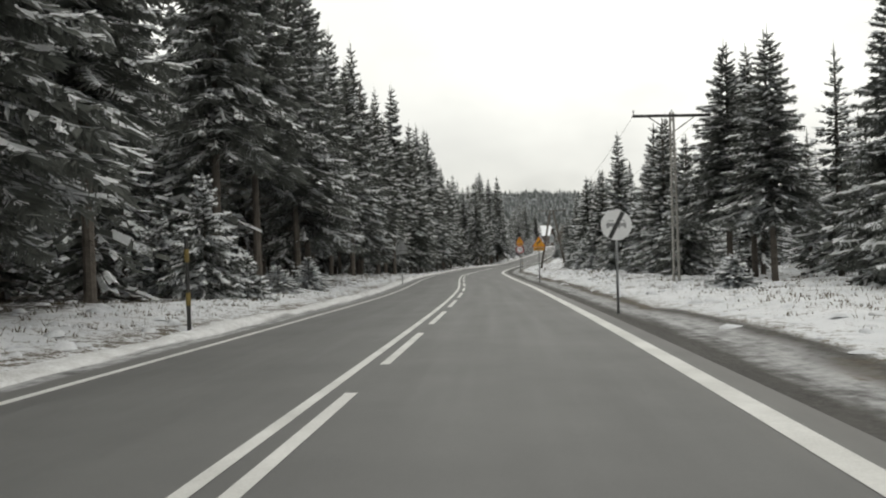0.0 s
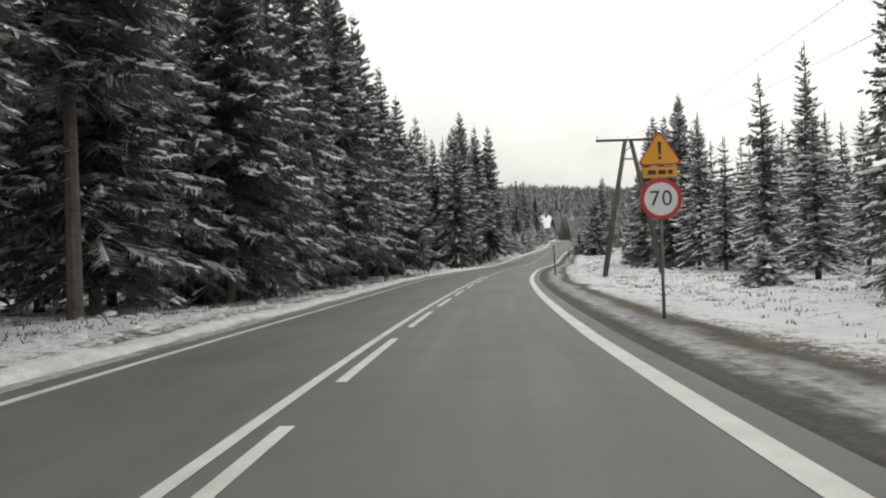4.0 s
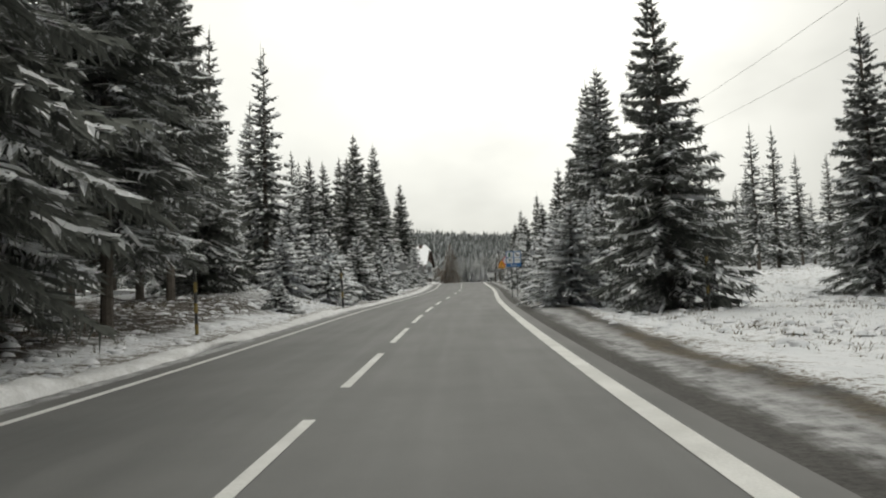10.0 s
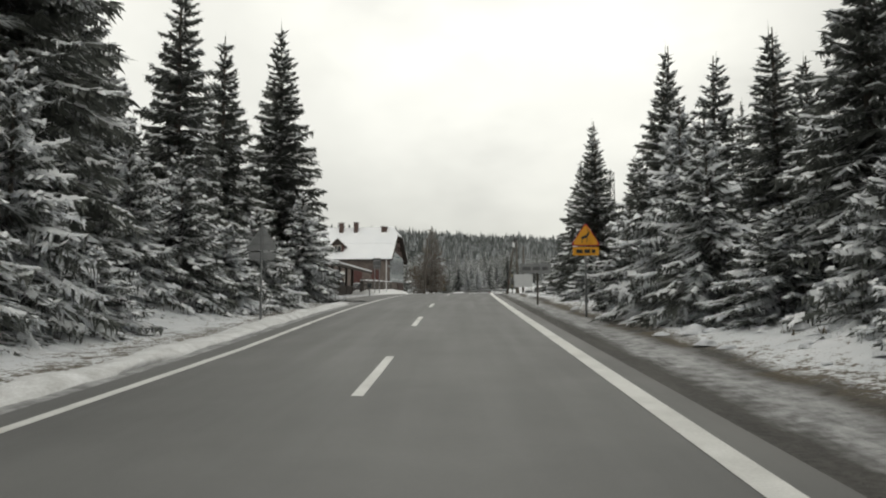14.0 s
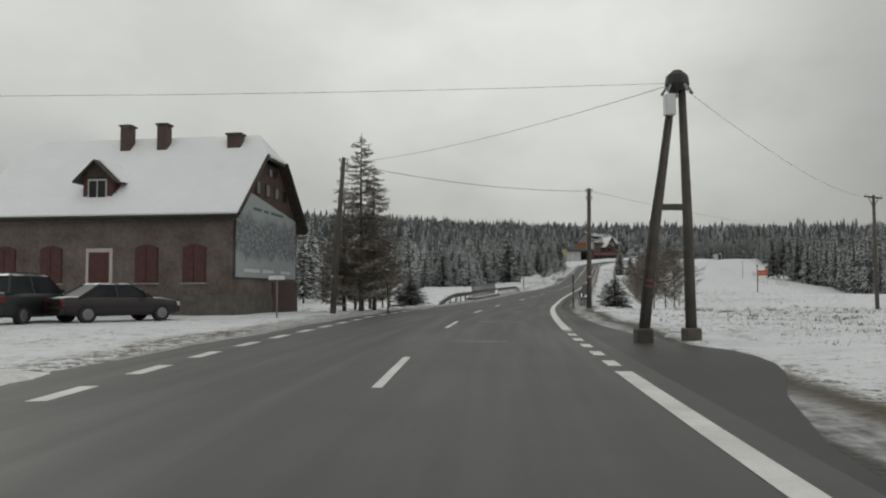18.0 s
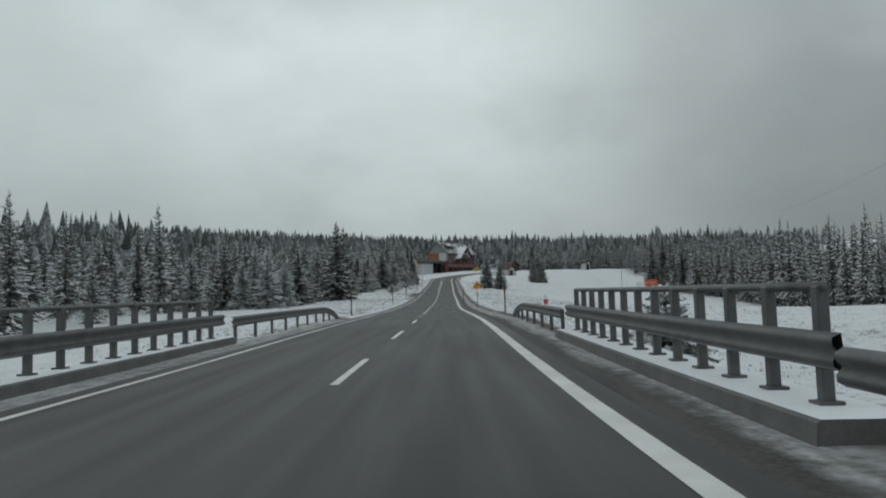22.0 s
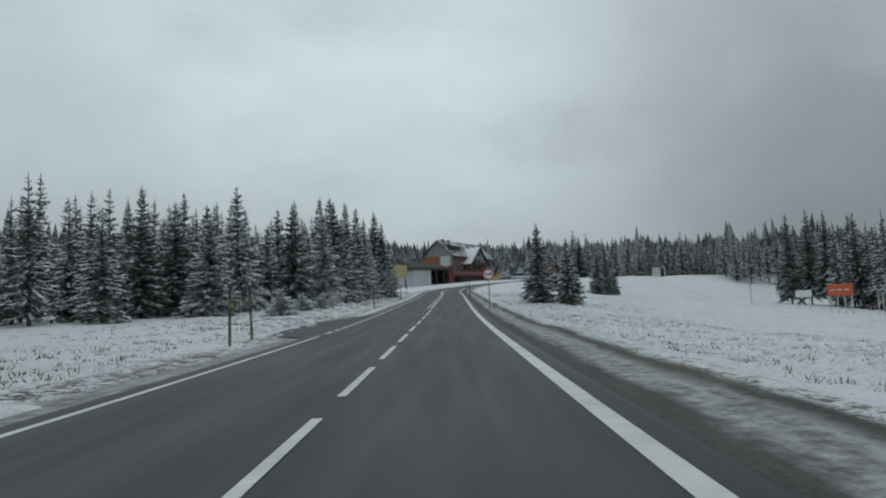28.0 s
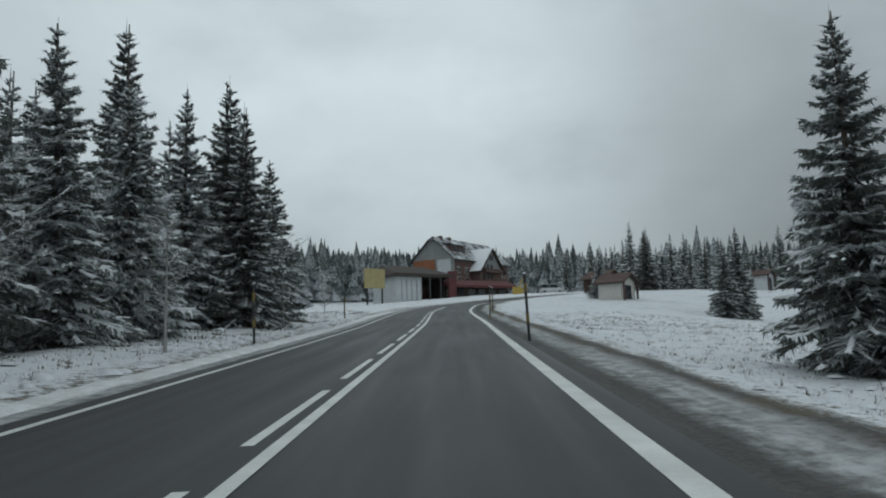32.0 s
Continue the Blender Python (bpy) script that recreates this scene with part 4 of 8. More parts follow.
# single trees that stand out: kind, place, height
LONE = [("bare0", 13.4, 35.5, 11.6), ("bare1", 15.2, 37.0, 11.8), ("bare0", 13.8, 31.6, 11.0), ("mid2", 13.8, 47.2, 10.2), ("mid1", 14.4, 51.3, 10.4), ("mid2", 13.6, 57.5, 10.9), ("mid0", 15.0, 70.8, 9.6), ("mid1", 15.2, 78.5, 10.0),
        ("mid2", 204.7, 570.0, 10.8), ("mid1", 207.6, 572.5, 9.5), ("mid0", 202.2, 569.3, 9.0), ("mid2", 42.7, 185.5, 14.5),
        ("young2", -8.4, 26.9, 4.6), ("young0", -7.2, 33.2, 1.3), ("young1", -7.3, 27.9, 1.9), ("young0", -10.4, 28.0, 3.2), ("young1", 9.9, 26.0, 1.2), ("tall0", 2.7, 158.5, 19.6), ("tall1", 7.1, 164.5, 18.2), ("tall2", -5.6, 155.5, 19.0), ("mid2", -0.5, 164.0, 15.0), ("tall1", -3.9, 91.6, 18.8),
        ("mid0", 30.5, 183.5, 11.4), ("snowy0", 28.7, 188.2, 4.4), ("bare0", 35.5, 201.0, 13.0), ("bare1", 37.4, 206.5, 13.5), ("snowy2", 31.6, 193.4, 4.8), ("snowy1", 33.4, 197.0, 5.6), ("young1", 17.4, 192.1, 1.3), ("mid0", 39.8, 179.8, 13.0), ("mid2", 40.6, 186.0, 11.4), ("mid1", 44.5, 183.0, 9.5),
        ("bare0", 18.1, 61.1, 12.8), ("mid2", 17.2, 69.0, 10.2), ("mid1", 18.4, 77.6, 10.0), ("mid2", 18.8, 85.7, 10.6), ("tall1", 32.4, 152.8, 13.6), ("bare1", 30.0, 137.0, 14.5),
        ("tall1", 32.1, 260.5, 14.0), ("mid0", 44.3, 244.5, 7.4), ("mid1", 46.3, 254.8, 7.6), ("mid2", 25.2, 242.8, 13.8),
        ("mid2", 49.7, 262.6, 10.2), ("mid0", 48.2, 261.2, 7.6), ("mid1", 50.2, 258.9, 7.4), ("mid2", 48.5, 251.8, 10.8), ("mid0", 46.8, 245.8, 8.3), ("mid2", 45.6, 240.6, 7.6),
        ("mid1", 29.6, 257.2, 11.8), ("mid2", 28.4, 252.0, 12.6), ("mid2", 19.2, 215.7, 9.6), ("mid0", 22.4, 222.2, 10.6), ("mid1", 24.3, 235.3, 12.4), ("mid2", 20.7, 226.0, 11.0),
        ("mid0", 38.3, 211.3, 10.6), ("mid2", 36.9, 205.6, 8.8), ("mid2", 41.2, 220.8, 10.2), ("mid1", 42.8, 228.5, 10.8), ("mid1", 43.4, 234.6, 8.0), ("tall1", 26.4, 240.6, 15.0), ("tall0", 23.6, 232.0, 14.5),
        ("mid0", 101.8, 461.4, 13.4), ("mid1", 103.4, 463.0, 12.6), ("mid2", 98.5, 478.2, 13.2), ("snowy2", 133.0, 531.6, 10.4), ("mid2", 146.4, 541.6, 11.0), ("snowy0", 141.1, 533.5, 9.6),
        ("mid0", 158.4, 518.9, 10.2), ("mid1", 161.2, 516.8, 8.2), ("tall1", 246.6, 561.0, 20.5), ("tall0", 249.8, 558.6, 21.5), ("tall2", 248.6, 553.0, 20.8), ("tall1", 251.2, 549.5, 20.0), ("tall0", 244.8, 543.0, 19.6), ("tall1", 232.0, 620.0, 12.0)]
for key, x, y, h in LONE:
    plant(key, x, y, h)
# tall ones by the road at the last bend: kind, along, across, height
for key, a, b, h in (("mid2", 558.0, -11.0, 12.7), ("mid0", 567.0, -9.6, 12.9), ("mid2", 546.0, -13.8, 13.0), ("mid1", 560.8, -12.6, 11.0), ("mid1", 570.0, -10.4, 10.4)):
    plant(key, on_road(a, b).x, on_road(a, b).y, h)

rng = random.Random(5)


def belt(s0, s1, d0, d1, gap, kinds, scale=(0.86, 1.12), tries=None):
    """Trees scattered beside the road between two distances along and across."""
    area = (s1 - s0) * abs(d1 - d0)
    near = max(abs(d0), abs(d1)) < 17 or s0 > 440
    for _ in range(tries or int(area / (gap * gap) * 2.2)):
        p = on_road(rng.uniform(s0, s1), rng.uniform(d0, d1))
        if free(p.x, p.y, gap):
            key = rng.choice(kinds)
            h = FOREST[key][1] * rng.uniform(*scale)
            plant(key if near else rng.choice(K3), p.x, p.y, h, None, rng)


S3 = ["snowy0", "snowy1", "snowy2"]
T3, B2, M3, Y3, K3 = ["tall0", "tall1", "tall2"], ["bare0", "bare1"], ["mid0", "mid1", "mid2"], ["young0", "young1", "young2"], ["back0", "back1", "back2"]
# stretch one: deep wood on the left, a belt behind the verge on the right
belt(-12, 76, -10.4, -8.2, 2.3, B2 + B2 + T3)
belt(76, 108, -10.4, -7.9, 2.3, T3 + T3 + B2)
belt(-10, 108, -14.5, -10.8, 2.6, K3, (1.05, 1.3))
belt(-8, 110, -19.5, -15, 2.8, K3, (1.0, 1.2))
belt(-6, 84, 12.5, 16, 3.6, M3, (0.66, 0.84))
belt(0, 100, 16.5, 32, 3.8, K3, (0.6, 0.78))
belt(60, 160, 34, 52, 5.5, K3, (0.6, 0.8))
belt(96, 138, 14.5, 19, 3.2, M3 + S3, (0.8, 1.05))
belt(92, 165, 20, 25, 4.0, M3 + B2, (0.8, 1.05))
belt(165, 187, 19, 26, 3.6, M3 + S3, (0.7, 1.0))
belt(165, 187, 26, 38, 4.0, K3, (0.7, 0.95))
belt(92, 170, 25, 34, 4.0, K3, (0.75, 1.0))
belt(8, 95, 10.2, 13, 3.6, Y3, (0.35, 0.7))
belt(20, 60, -8.4, -7.3, 2.6, Y3, (0.2, 0.42))
belt(60, 104, -8.4, -7.3, 4.0, Y3, (0.2, 0.5))
# the clearing on the left, then the wood close to the road again
belt(107, 127, -11.5, -7.3, 2.3, T3 + B2 + B2, (0.92, 1.12))
belt(126, 136, -14, -9.6, 2.3, M3 + T3[1:2], (0.95, 1.15))
belt(136, 145, -17, -12.6, 2.3, M3, (0.75, 0.95))
belt(107, 136, -19, -12, 2.6, K3, (0.95, 1.2))
belt(136, 150, -22, -16, 3.0, K3, (0.65, 0.85))
belt(127, 148, 12.2, 16.8, 2.5, M3 + B2 + T3[1:2], (0.8, 1.05))
belt(104, 212, -34, -19, 4.4, K3, (0.9, 1.15))
belt(132, 150, -13, -8.4, 4.0, Y3, (0.25, 0.6))
belt(150, 184, -9.6, -6.7, 2.6, T3 + T3 + B2)
belt(184, 200, -13.5, -9.2, 3.0, B2 + M3)
belt(158, 210, -15, -10.6, 3.0, K3, (1.0, 1.25))
belt(166, 205, -8.2, -6.9, 5.0, Y3, (0.35, 0.6))
belt(228, 275, 20, 46, 4.4, K3, (0.6, 0.85))
# between banks: young trees in front, taller ones behind
belt(200, 262, -8.6, -5.7, 1.7, Y3, (0.55, 0.95))
belt(203, 236, -12.5, -9.2, 2.8, S3, (0.75, 1.0))
belt(236, 262, -12.5, -9.4, 2.8, M3 + S3, (0.85, 1.1))
belt(206, 258, -34, -13, 3.8, K3, (0.8, 1.0))
belt(192, 262, 6.0, 9.2, 1.7, Y3, (0.5, 0.95))
belt(205, 254, 9.6, 13.5, 3.0, M3 + S3, (0.48, 0.66))
belt(230, 268, 13.5, 20, 3.8, K3, (0.5, 0.66))
# wood beyond the stream and along the last rise
belt(334, 372, -58, -40, 4.6, K3, (0.6, 0.8))
belt(292, 345, -104, -62, 4.6, K3, (0.6, 1.0))
belt(286, 330, -58, -36, 6.0, S3, (0.4, 0.75))
belt(372, 470, -60, -31, 4.0, K3 + K3 + S3, (0.45, 0.92))
belt(444, 486, -31, -19, 3.1, M3 + S3 + S3, (0.55, 0.85))
belt(511, 530, -22, -15.5, 2.5, S3 + S3 + M3, (0.72, 0.92))
belt(528, 548, -16, -10.6, 2.4, S3 + S3 + M3, (0.8, 1.0))
belt(548, 578, -13, -9.4, 2.7, M3 + S3, (0.8, 1.0))
belt(506, 556, -10.4, -8.2, 2.6, Y3, (0.3, 0.6))
belt(505, 540, -34, -20, 2.9, K3, (0.6, 0.8))
belt(540, 580, -30, -13, 3.0, K3, (0.65, 0.85))
belt(470, 600, -52, -30, 5.0, K3, (0.6, 0.9))
belt(380, 480, 100, 118, 5.0, K3, (0.55, 1.1))


def wood_edge(a, b, deep, gap, kinds, scale):
    """Trees behind a straight edge from a to b, filling the ground to its right."""
    ax, ay, bx, by = *a, *b
    ln = math.hypot(bx - ax, by - ay)
    nx, ny = -(by - ay) / ln, (bx - ax) / ln
    for _ in range(int(ln * deep / gap ** 2 * 2.2)):
        u, w = rng.random(), deep * rng.random() ** 1.5
        x, y = ax + (bx - ax) * u + nx * w + rng.uniform(-1.5, 1.5), ay + (by - ay) * u + ny * w
        if free(x, y, gap):
            key = rng.choice(kinds)
            plant(key, x, y, FOREST[key][1] * rng.uniform(*scale), None, rng)


wood_edge((248.5, 557.0), (236.0, 512.0), 10, 3.0, K3, (1.2, 1.5))
wood_edge((236.0, 512.0), (200.0, 440.0), 9, 3.2, K3, (1.0, 1.4))
wood_edge((238.0, 634.0), (345.0, 622.0), 26, 3.2, K3, (0.7, 0.95))
wood_edge((268.0, 600.0), (300.0, 575.0), 26, 3.4, K3, (0.7, 0.95))
wood_edge((258.0, 556.0), (208.0, 440.0), 24, 4.2, K3, (1.1, 1.4))
for key, x, y, h in (("tall0", -2.4, 146.2, 15.4), ("tall2", -3.4, 141.0, 15.0), ("mid1", -0.6, 150.4, 13.6), ("tall1", 1.6, 154.2, 17.4), ("tall2", 4.7, 159.4, 17.0), ("tall0", 6.9, 164.4, 18.4)):
    if free(x, y, 1.8):
        plant(key, x, y, h)
back_rows()


def far_forest(name, boxes, count, seed, label, low=11, high=17):
    """Thousands of distant trees in one mesh: three ragged skirts and a tip each."""
    r = np.random.RandomState(seed)
    xs, ys = [], []
    for (x0, x1, y0, y1), share in boxes:
        n = int(count * share)
        xs.append(r.uniform(x0, x1, n))
        ys.append(r.uniform(y0, y1, n))
    x, y = np.concatenate(xs), np.concatenate(ys)
    x = x + 9 * np.sin(y * 0.043 + seed) + 5 * np.sin(y * 0.11)
    y = y + 9 * np.sin(x * 0.05 + seed)
    s, d, _ = road_place(x, y)
    keep = np.where(d > 0, d > np.interp(s, [100, 190, 265, 300, 340, 500, 600, 700], [60, 70, 60, 150, 122, 118, 130, 80]), d < -np.interp(s, [20, 120, 205, 240, 290, 330, 372, 440, 600, 640], [20, 34, 34, 70, 120, 90, 56, 66, 66, 26]))
    keep &= ~((x > 175) & (x < 260) & (y > 600) & (y < 725)) & ~((x > 255) & (x < 340) & (y > 600) & (y < 700) & (r.rand(len(x)) < 0.35) & (np.abs(d) > 16))
    # an open slope between the woods, and thinner stands
    az = np.degrees(np.arctan2(x - 43.0, y - 267.7))
    keep &= ~((az > 28.4 + 0.5 * np.sin(y * 0.05)) & (az < 31.8 + 0.6 * np.sin(y * 0.04 + 2)) & (y > 470) & (y < 760))
    stand = 0.5 + 0.25 * np.sin(x * 0.11 + 1.7 * np.sin(y * 0.05)) + 0.25 * np.sin(y * 0.09 + 1.3 * np.sin(x * 0.07) + seed)
    keep &= r.rand(len(x)) < 0.55 + 0.6 * stand
    x, y, stand = x[keep], y[keep], stand[keep]
    z = ground_z(x, y)
    verts, faces = [], []
    for i in range(len(x)):
        h = r.uniform(low, high) * (0.62 + 0.55 * stand[i]) * r.uniform(0.8, 1.15)
        w = h * r.uniform(0.14, 0.20)
        for k, (zb, zt, rr) in enumerate(((0.05, 0.34, 1.0), (0.20, 0.52, 0.86), (0.36, 0.68, 0.68), (0.52, 0.84, 0.50), (0.68, 1.0, 0.32))):
            base = len(verts)
            n = 6
            a0 = r.uniform(0, 6.28)
            verts.append((x[i], y[i], z[i] + h * zt))
            for q in range(n):
                a = a0 + 6.283 * q / n
                rad = w * rr * (1.3 if q % 2 else 0.65) * r.uniform(0.75, 1.25)
                verts.append((x[i] + math.cos(a) * rad, y[i] + math.sin(a) * rad, z[i] + h * (zb + r.uniform(-0.03, 0.03))))
            faces += [(base, base + 1 + q, base + 1 + (q + 1) % n) for q in range(n)]
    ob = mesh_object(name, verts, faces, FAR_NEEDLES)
    return tagged(ob, label, "forest", kind="stuff")


far_forest("distant_forest", [((-120, 60, 330, 560), 0.20), ((0, 150, 480, 700), 0.12), ((-260, 0, 480, 800), 0.10), ((150, 420, 640, 860), 0.24), ((140, 620, 800, 1150), 0.06), ((200, 420, 400, 660), 0.20), ((150, 260, 270, 440), 0.08)], 15000, 3, "distant snow-dusted spruce forest on the low ridges, haze in its colour")
far_forest("forest_on_the_ridge", [((-420, 620, 780, 1230), 1.0)], 15000, 6, "snow-covered spruce forest on the long northern ridge, paled by haze in its colour", 11, 17)
far_forest("forest_beyond_the_bend", [((235, 380, 632, 760), 1.0)], 900, 8, "snow-dusted spruce forest beyond the bend by the hotel, haze in its colour", 14, 20)
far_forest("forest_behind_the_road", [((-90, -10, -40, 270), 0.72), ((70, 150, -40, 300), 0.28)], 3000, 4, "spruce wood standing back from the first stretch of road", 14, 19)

# ---- roadside things ----
def sheet_text(word, size, x, z, y, material, parent, name="letter"):
    """Raised letters, each a part, on a plate that faces -y, centred on x, with their middle at z."""
    made, run = [], 0.0
    for ch in word:
        if ch == " ":
            run += 0.25 * size
            continue
        cu = bpy.data.curves.new(name, "FONT")
        cu.body, cu.size, cu.align_y, cu.extrude = ch, size, "CENTER", 0.002
        tmp = bpy.data.objects.new(name, cu)
        scene.collection.objects.link(tmp)
        bpy.context.view_layer.update()
        me = bpy.data.meshes.new_from_object(tmp.evaluated_get(bpy.context.evaluated_depsgraph_get()))
        bpy.data.objects.remove(tmp)
        me.materials.clear()
        me.materials.append(material)
        xs = [v.co.x for v in me.vertices]
        made.append((me, run - min(xs)))
        run += max(xs) - min(xs) + 0.09 * size
    run -= 0.09 * size
    for me, off in made:
        ob = new(name, me)
        ob.parent = parent
        ob.matrix_basis = pose(x - run / 2 + off, y, z, 90, 0, 0)


def tri_outline(side, cz, r=0.05, n=5):
    """A triangle with rounded corners, point up, its base at cz."""
    hgt = side * 0.866
    pts = []
    for (px, pz), a0 in (((-side / 2, cz), 210), ((side / 2, cz), 330), ((0, cz + hgt), 90)):
        cx, cz2 = px * (1 - 2.2 * r / side), pz + (r * 1.1 if pz == cz else -2 * r)
        for k in range(n):
            a = radians(a0 - 60 + 120 * k / (n - 1))
            pts.append((cx + r * math.cos(a), cz2 + r * math.sin(a)))
    return pts


def rect(x0, x1, z0, z1):
    return [(x0, z0), (x1, z0), (x1, z1), (x0, z1)]


def post_for(t, height, r=0.032, mat=None):
    part("post", tube([(0, 0.05, -0.4), (0, 0.05, height)], r, 10), mat or GALV, t, "", True)
    part("post_cap", tube([(0, 0.05, height), (0, 0.05, height + 0.02)], [r * 1.1, r * 0.5], 10), DARK, t)


def clamp(t, z):
    part("clamp", box(-0.06, 0.06, 0.005, 0.10, z - 0.02, z + 0.02), GALV, t)


def on_ground(x, y, rz=0.0, up=0.0):
    return pose(x, y, gz(x, y) + up, 0, 0, rz)


def warning_sign(x, y, rz, side, base, symbol, plate=None, label="", under=None):
    t = thing("warning_sign", on_ground(x, y, rz), label, "road sign", "roadside signs")
    post_for(t, base + side * 0.8)
    p = part("triangle_plate", slab(tri_outline(side, base), -0.012, 0.0), SIGN_RED, t)
    part("triangle_face", slab(tri_outline(side * 0.90, base + side * 0.034), -0.016, -0.0125), SIGN_YELLOW, p)
    c = base + side * 0.30
    k = side
    shapes = {"bend": [rect(-0.16 * k, -0.08 * k, c - 0.20 * k, c), rect(-0.16 * k, 0.10 * k, c, c + 0.08 * k), rect(0.03 * k, 0.10 * k, c, c + 0.17 * k), [(-0.02 * k, c + 0.15 * k), (0.16 * k, c + 0.15 * k), (0.065 * k, c + 0.28 * k)]],
              "mark": [[(-0.03 * k, c - 0.03 * k), (0.03 * k, c - 0.03 * k), (0.045 * k, c + 0.27 * k), (-0.045 * k, c + 0.27 * k)], disc(0.04 * k, 0, c - 0.12 * k, 14)],
              "deer": [[(-0.16 * k, c + 0.02 * k), (0.02 * k, c + 0.10 * k), (0.10 * k, c + 0.22 * k), (0.15 * k, c + 0.20 * k), (0.08 * k, c + 0.04 * k), (0.02 * k, c - 0.02 * k), (-0.15 * k, c - 0.05 * k)],
                       rect(-0.15 * k, -0.12 * k, c - 0.20 * k, c - 0.03 * k), rect(0.03 * k, 0.06 * k, c - 0.16 * k, c), [(0.10 * k, c + 0.2 * k), (0.12 * k, c + 0.2 * k), (0.07 * k, c + 0.33 * k), (0.05 * k, c + 0.32 * k)]]}
    for sh in shapes[symbol]:
        part("symbol", slab(sh, -0.020, -0.0165), SIGN_BLACK, p)
    if plate:
        z1 = base - 0.03
        q = part("text_plate", slab(rect(-plate[0] / 2, plate[0] / 2, z1 - plate[1], z1), -0.012, 0.0), SIGN_YELLOW, t)
        for i, (a, b) in enumerate(((-0.36, -0.12), (-0.06, 0.16), (0.22, 0.36))):
            part("unreadable_bar", slab(rect(a * plate[0], b * plate[0], z1 - plate[1] * 0.72, z1 - plate[1] * 0.3), -0.016, -0.0125), SIGN_BLACK, q)
    clamp(t, base + side * 0.2)
    if under:
        round_face(t, under, base - 0.03 - (plate[1] if plate else 0) - 0.42)
    return t


def round_face(t, kind, cz, r=0.40):
    p = part("round_plate", slab(disc(r, 0, cz), -0.012, 0.0), SIGN_RED if kind != "end" else SIGN_WHITE, t)
    if kind == "end":
        part("round_face", slab(disc(r * 0.97, 0, cz), -0.016, -0.0125), SIGN_WHITE, p)
    else:
        part("round_face", slab(disc(r * 0.80, 0, cz), -0.016, -0.0125), SIGN_WHITE, p)
    if kind in ("70", "50"):
        sheet_text(kind, r * 1.05, 0, cz, -0.0185, SIGN_BLACK, p, "speed_number")
    else:
        for side, mat in ((-1, SIGN_RED if kind == "overtake" else SIGN_GREY), (1, SIGN_BLACK if kind == "overtake" else SIGN_GREY)):
            cx = side * r * 0.37
            w = r * 0.27
            body = [(cx - w, cz - 0.03), (cx + w, cz - 0.03), (cx + w, cz + r * 0.12), (cx + w * 0.8, cz + r * 0.14), (cx + w * 0.62, cz + r * 0.32), (cx - w * 0.62, cz + r * 0.32), (cx - w * 0.8, cz + r * 0.14), (cx - w, cz + r * 0.12)]
            c = part("car_symbol", slab(body, -0.020, -0.0165), mat, p)
            part("car_window", slab([(cx - w * 0.66, cz + r * 0.15), (cx + w * 0.66, cz + r * 0.15), (cx + w * 0.52, cz + r * 0.27), (cx - w * 0.52, cz + r * 0.27)], -0.023, -0.0205), SIGN_WHITE, p)
            for e in (-1, 1):
                part("car_wheel", slab(rect(cx + e * w * 0.7 - 0.025, cx + e * w * 0.7 + 0.025, cz - 0.07, cz - 0.03), -0.020, -0.0165), mat, p)
        if kind == "end":
            a = radians(62)
            ux, uz, px, pz = math.cos(a), math.sin(a), -math.sin(a), math.cos(a)
            part("slash", slab([(ux * r * e + px * 0.05 * f, cz + uz * r * e + pz * 0.05 * f) for e, f in ((-0.95, 1), (-0.95, -1), (0.95, -1), (0.95, 1))], -0.024, -0.0205), SIGN_BLACK, p)
    clamp(t, cz)


def round_sign(x, y, rz, kind, cz, r, label):
    t = thing("round_road_sign", on_ground(x, y, rz), label, "road sign", "roadside signs")
    post_for(t, cz + r * 0.7)
    round_face(t, kind, cz, r)
    return t


def sign_back(x, y, rz, shape, z, label):
    """A sign for the other direction: its grey back with two stiffeners."""
    t = thing("road_sign_back", on_ground(x, y, rz), label, "road sign", "roadside signs")
    part("post", tube([(0, -0.05, -0.4), (0, -0.05, z + 0.4)], 0.032, 10), GALV, t)
    out = disc(0.40, 0, z) if shape == "round" else tri_outline(0.85, z - 0.3)
    p = part("sheet", slab(out, 0.0, 0.012), SIGN_GREY, t)
    part("stiffener", box(-0.26, 0.26, -0.02, -0.001, z - 0.14, z - 0.11), GALV, p)
    part("stiffener", box(-0.2, 0.2, -0.02, -0.001, z + 0.10, z + 0.13), GALV, p)
    if shape == "triangle":
        part("lower_sheet", slab(rect(-0.36, 0.36, z - 0.56, z - 0.34), 0.0, 0.012), SIGN_GREY, t)
    return t


def road_heading_at(x, y):
    return heading(float(road_place(x, y)[0][0]))


for x, y in ((4.2, 18.3),):
    round_sign(x, y, road_heading_at(x, y), "end", 2.12, 0.37, "white round end-of-no-overtaking sign with a black slash on a steel post")
warning_sign(5.64, 44.4, road_heading_at(5.6, 44), 0.75, 2.08, "bend", (0.62, 0.16), "yellow triangular bend warning sign above a small plate")
warning_sign(7.95, 78.0, road_heading_at(8, 78), 0.80, 2.98, "mark", (0.66, 0.20), "yellow warning triangle and plate above a round seventy limit sign", "70")
round_sign(36.7, 225.6, road_heading_at(36.7, 225.6), "50", 2.46, 0.40, "round red-rimmed fifty limit sign before snowy young spruces")
warning_sign(40.84, 242.6, road_heading_at(40.8, 242.6), 0.78, 2.0, "deer", (0.74, 0.24), "orange-yellow deer warning triangle with a plate beneath")
SIGN_AT = on_road(423.4, 4.66)[:2]
warning_sign(*SIGN_AT, road_heading_at(101, 409), 0.90, 1.78, "bend", None, "yellow triangular double-bend warning sign on a grey post")
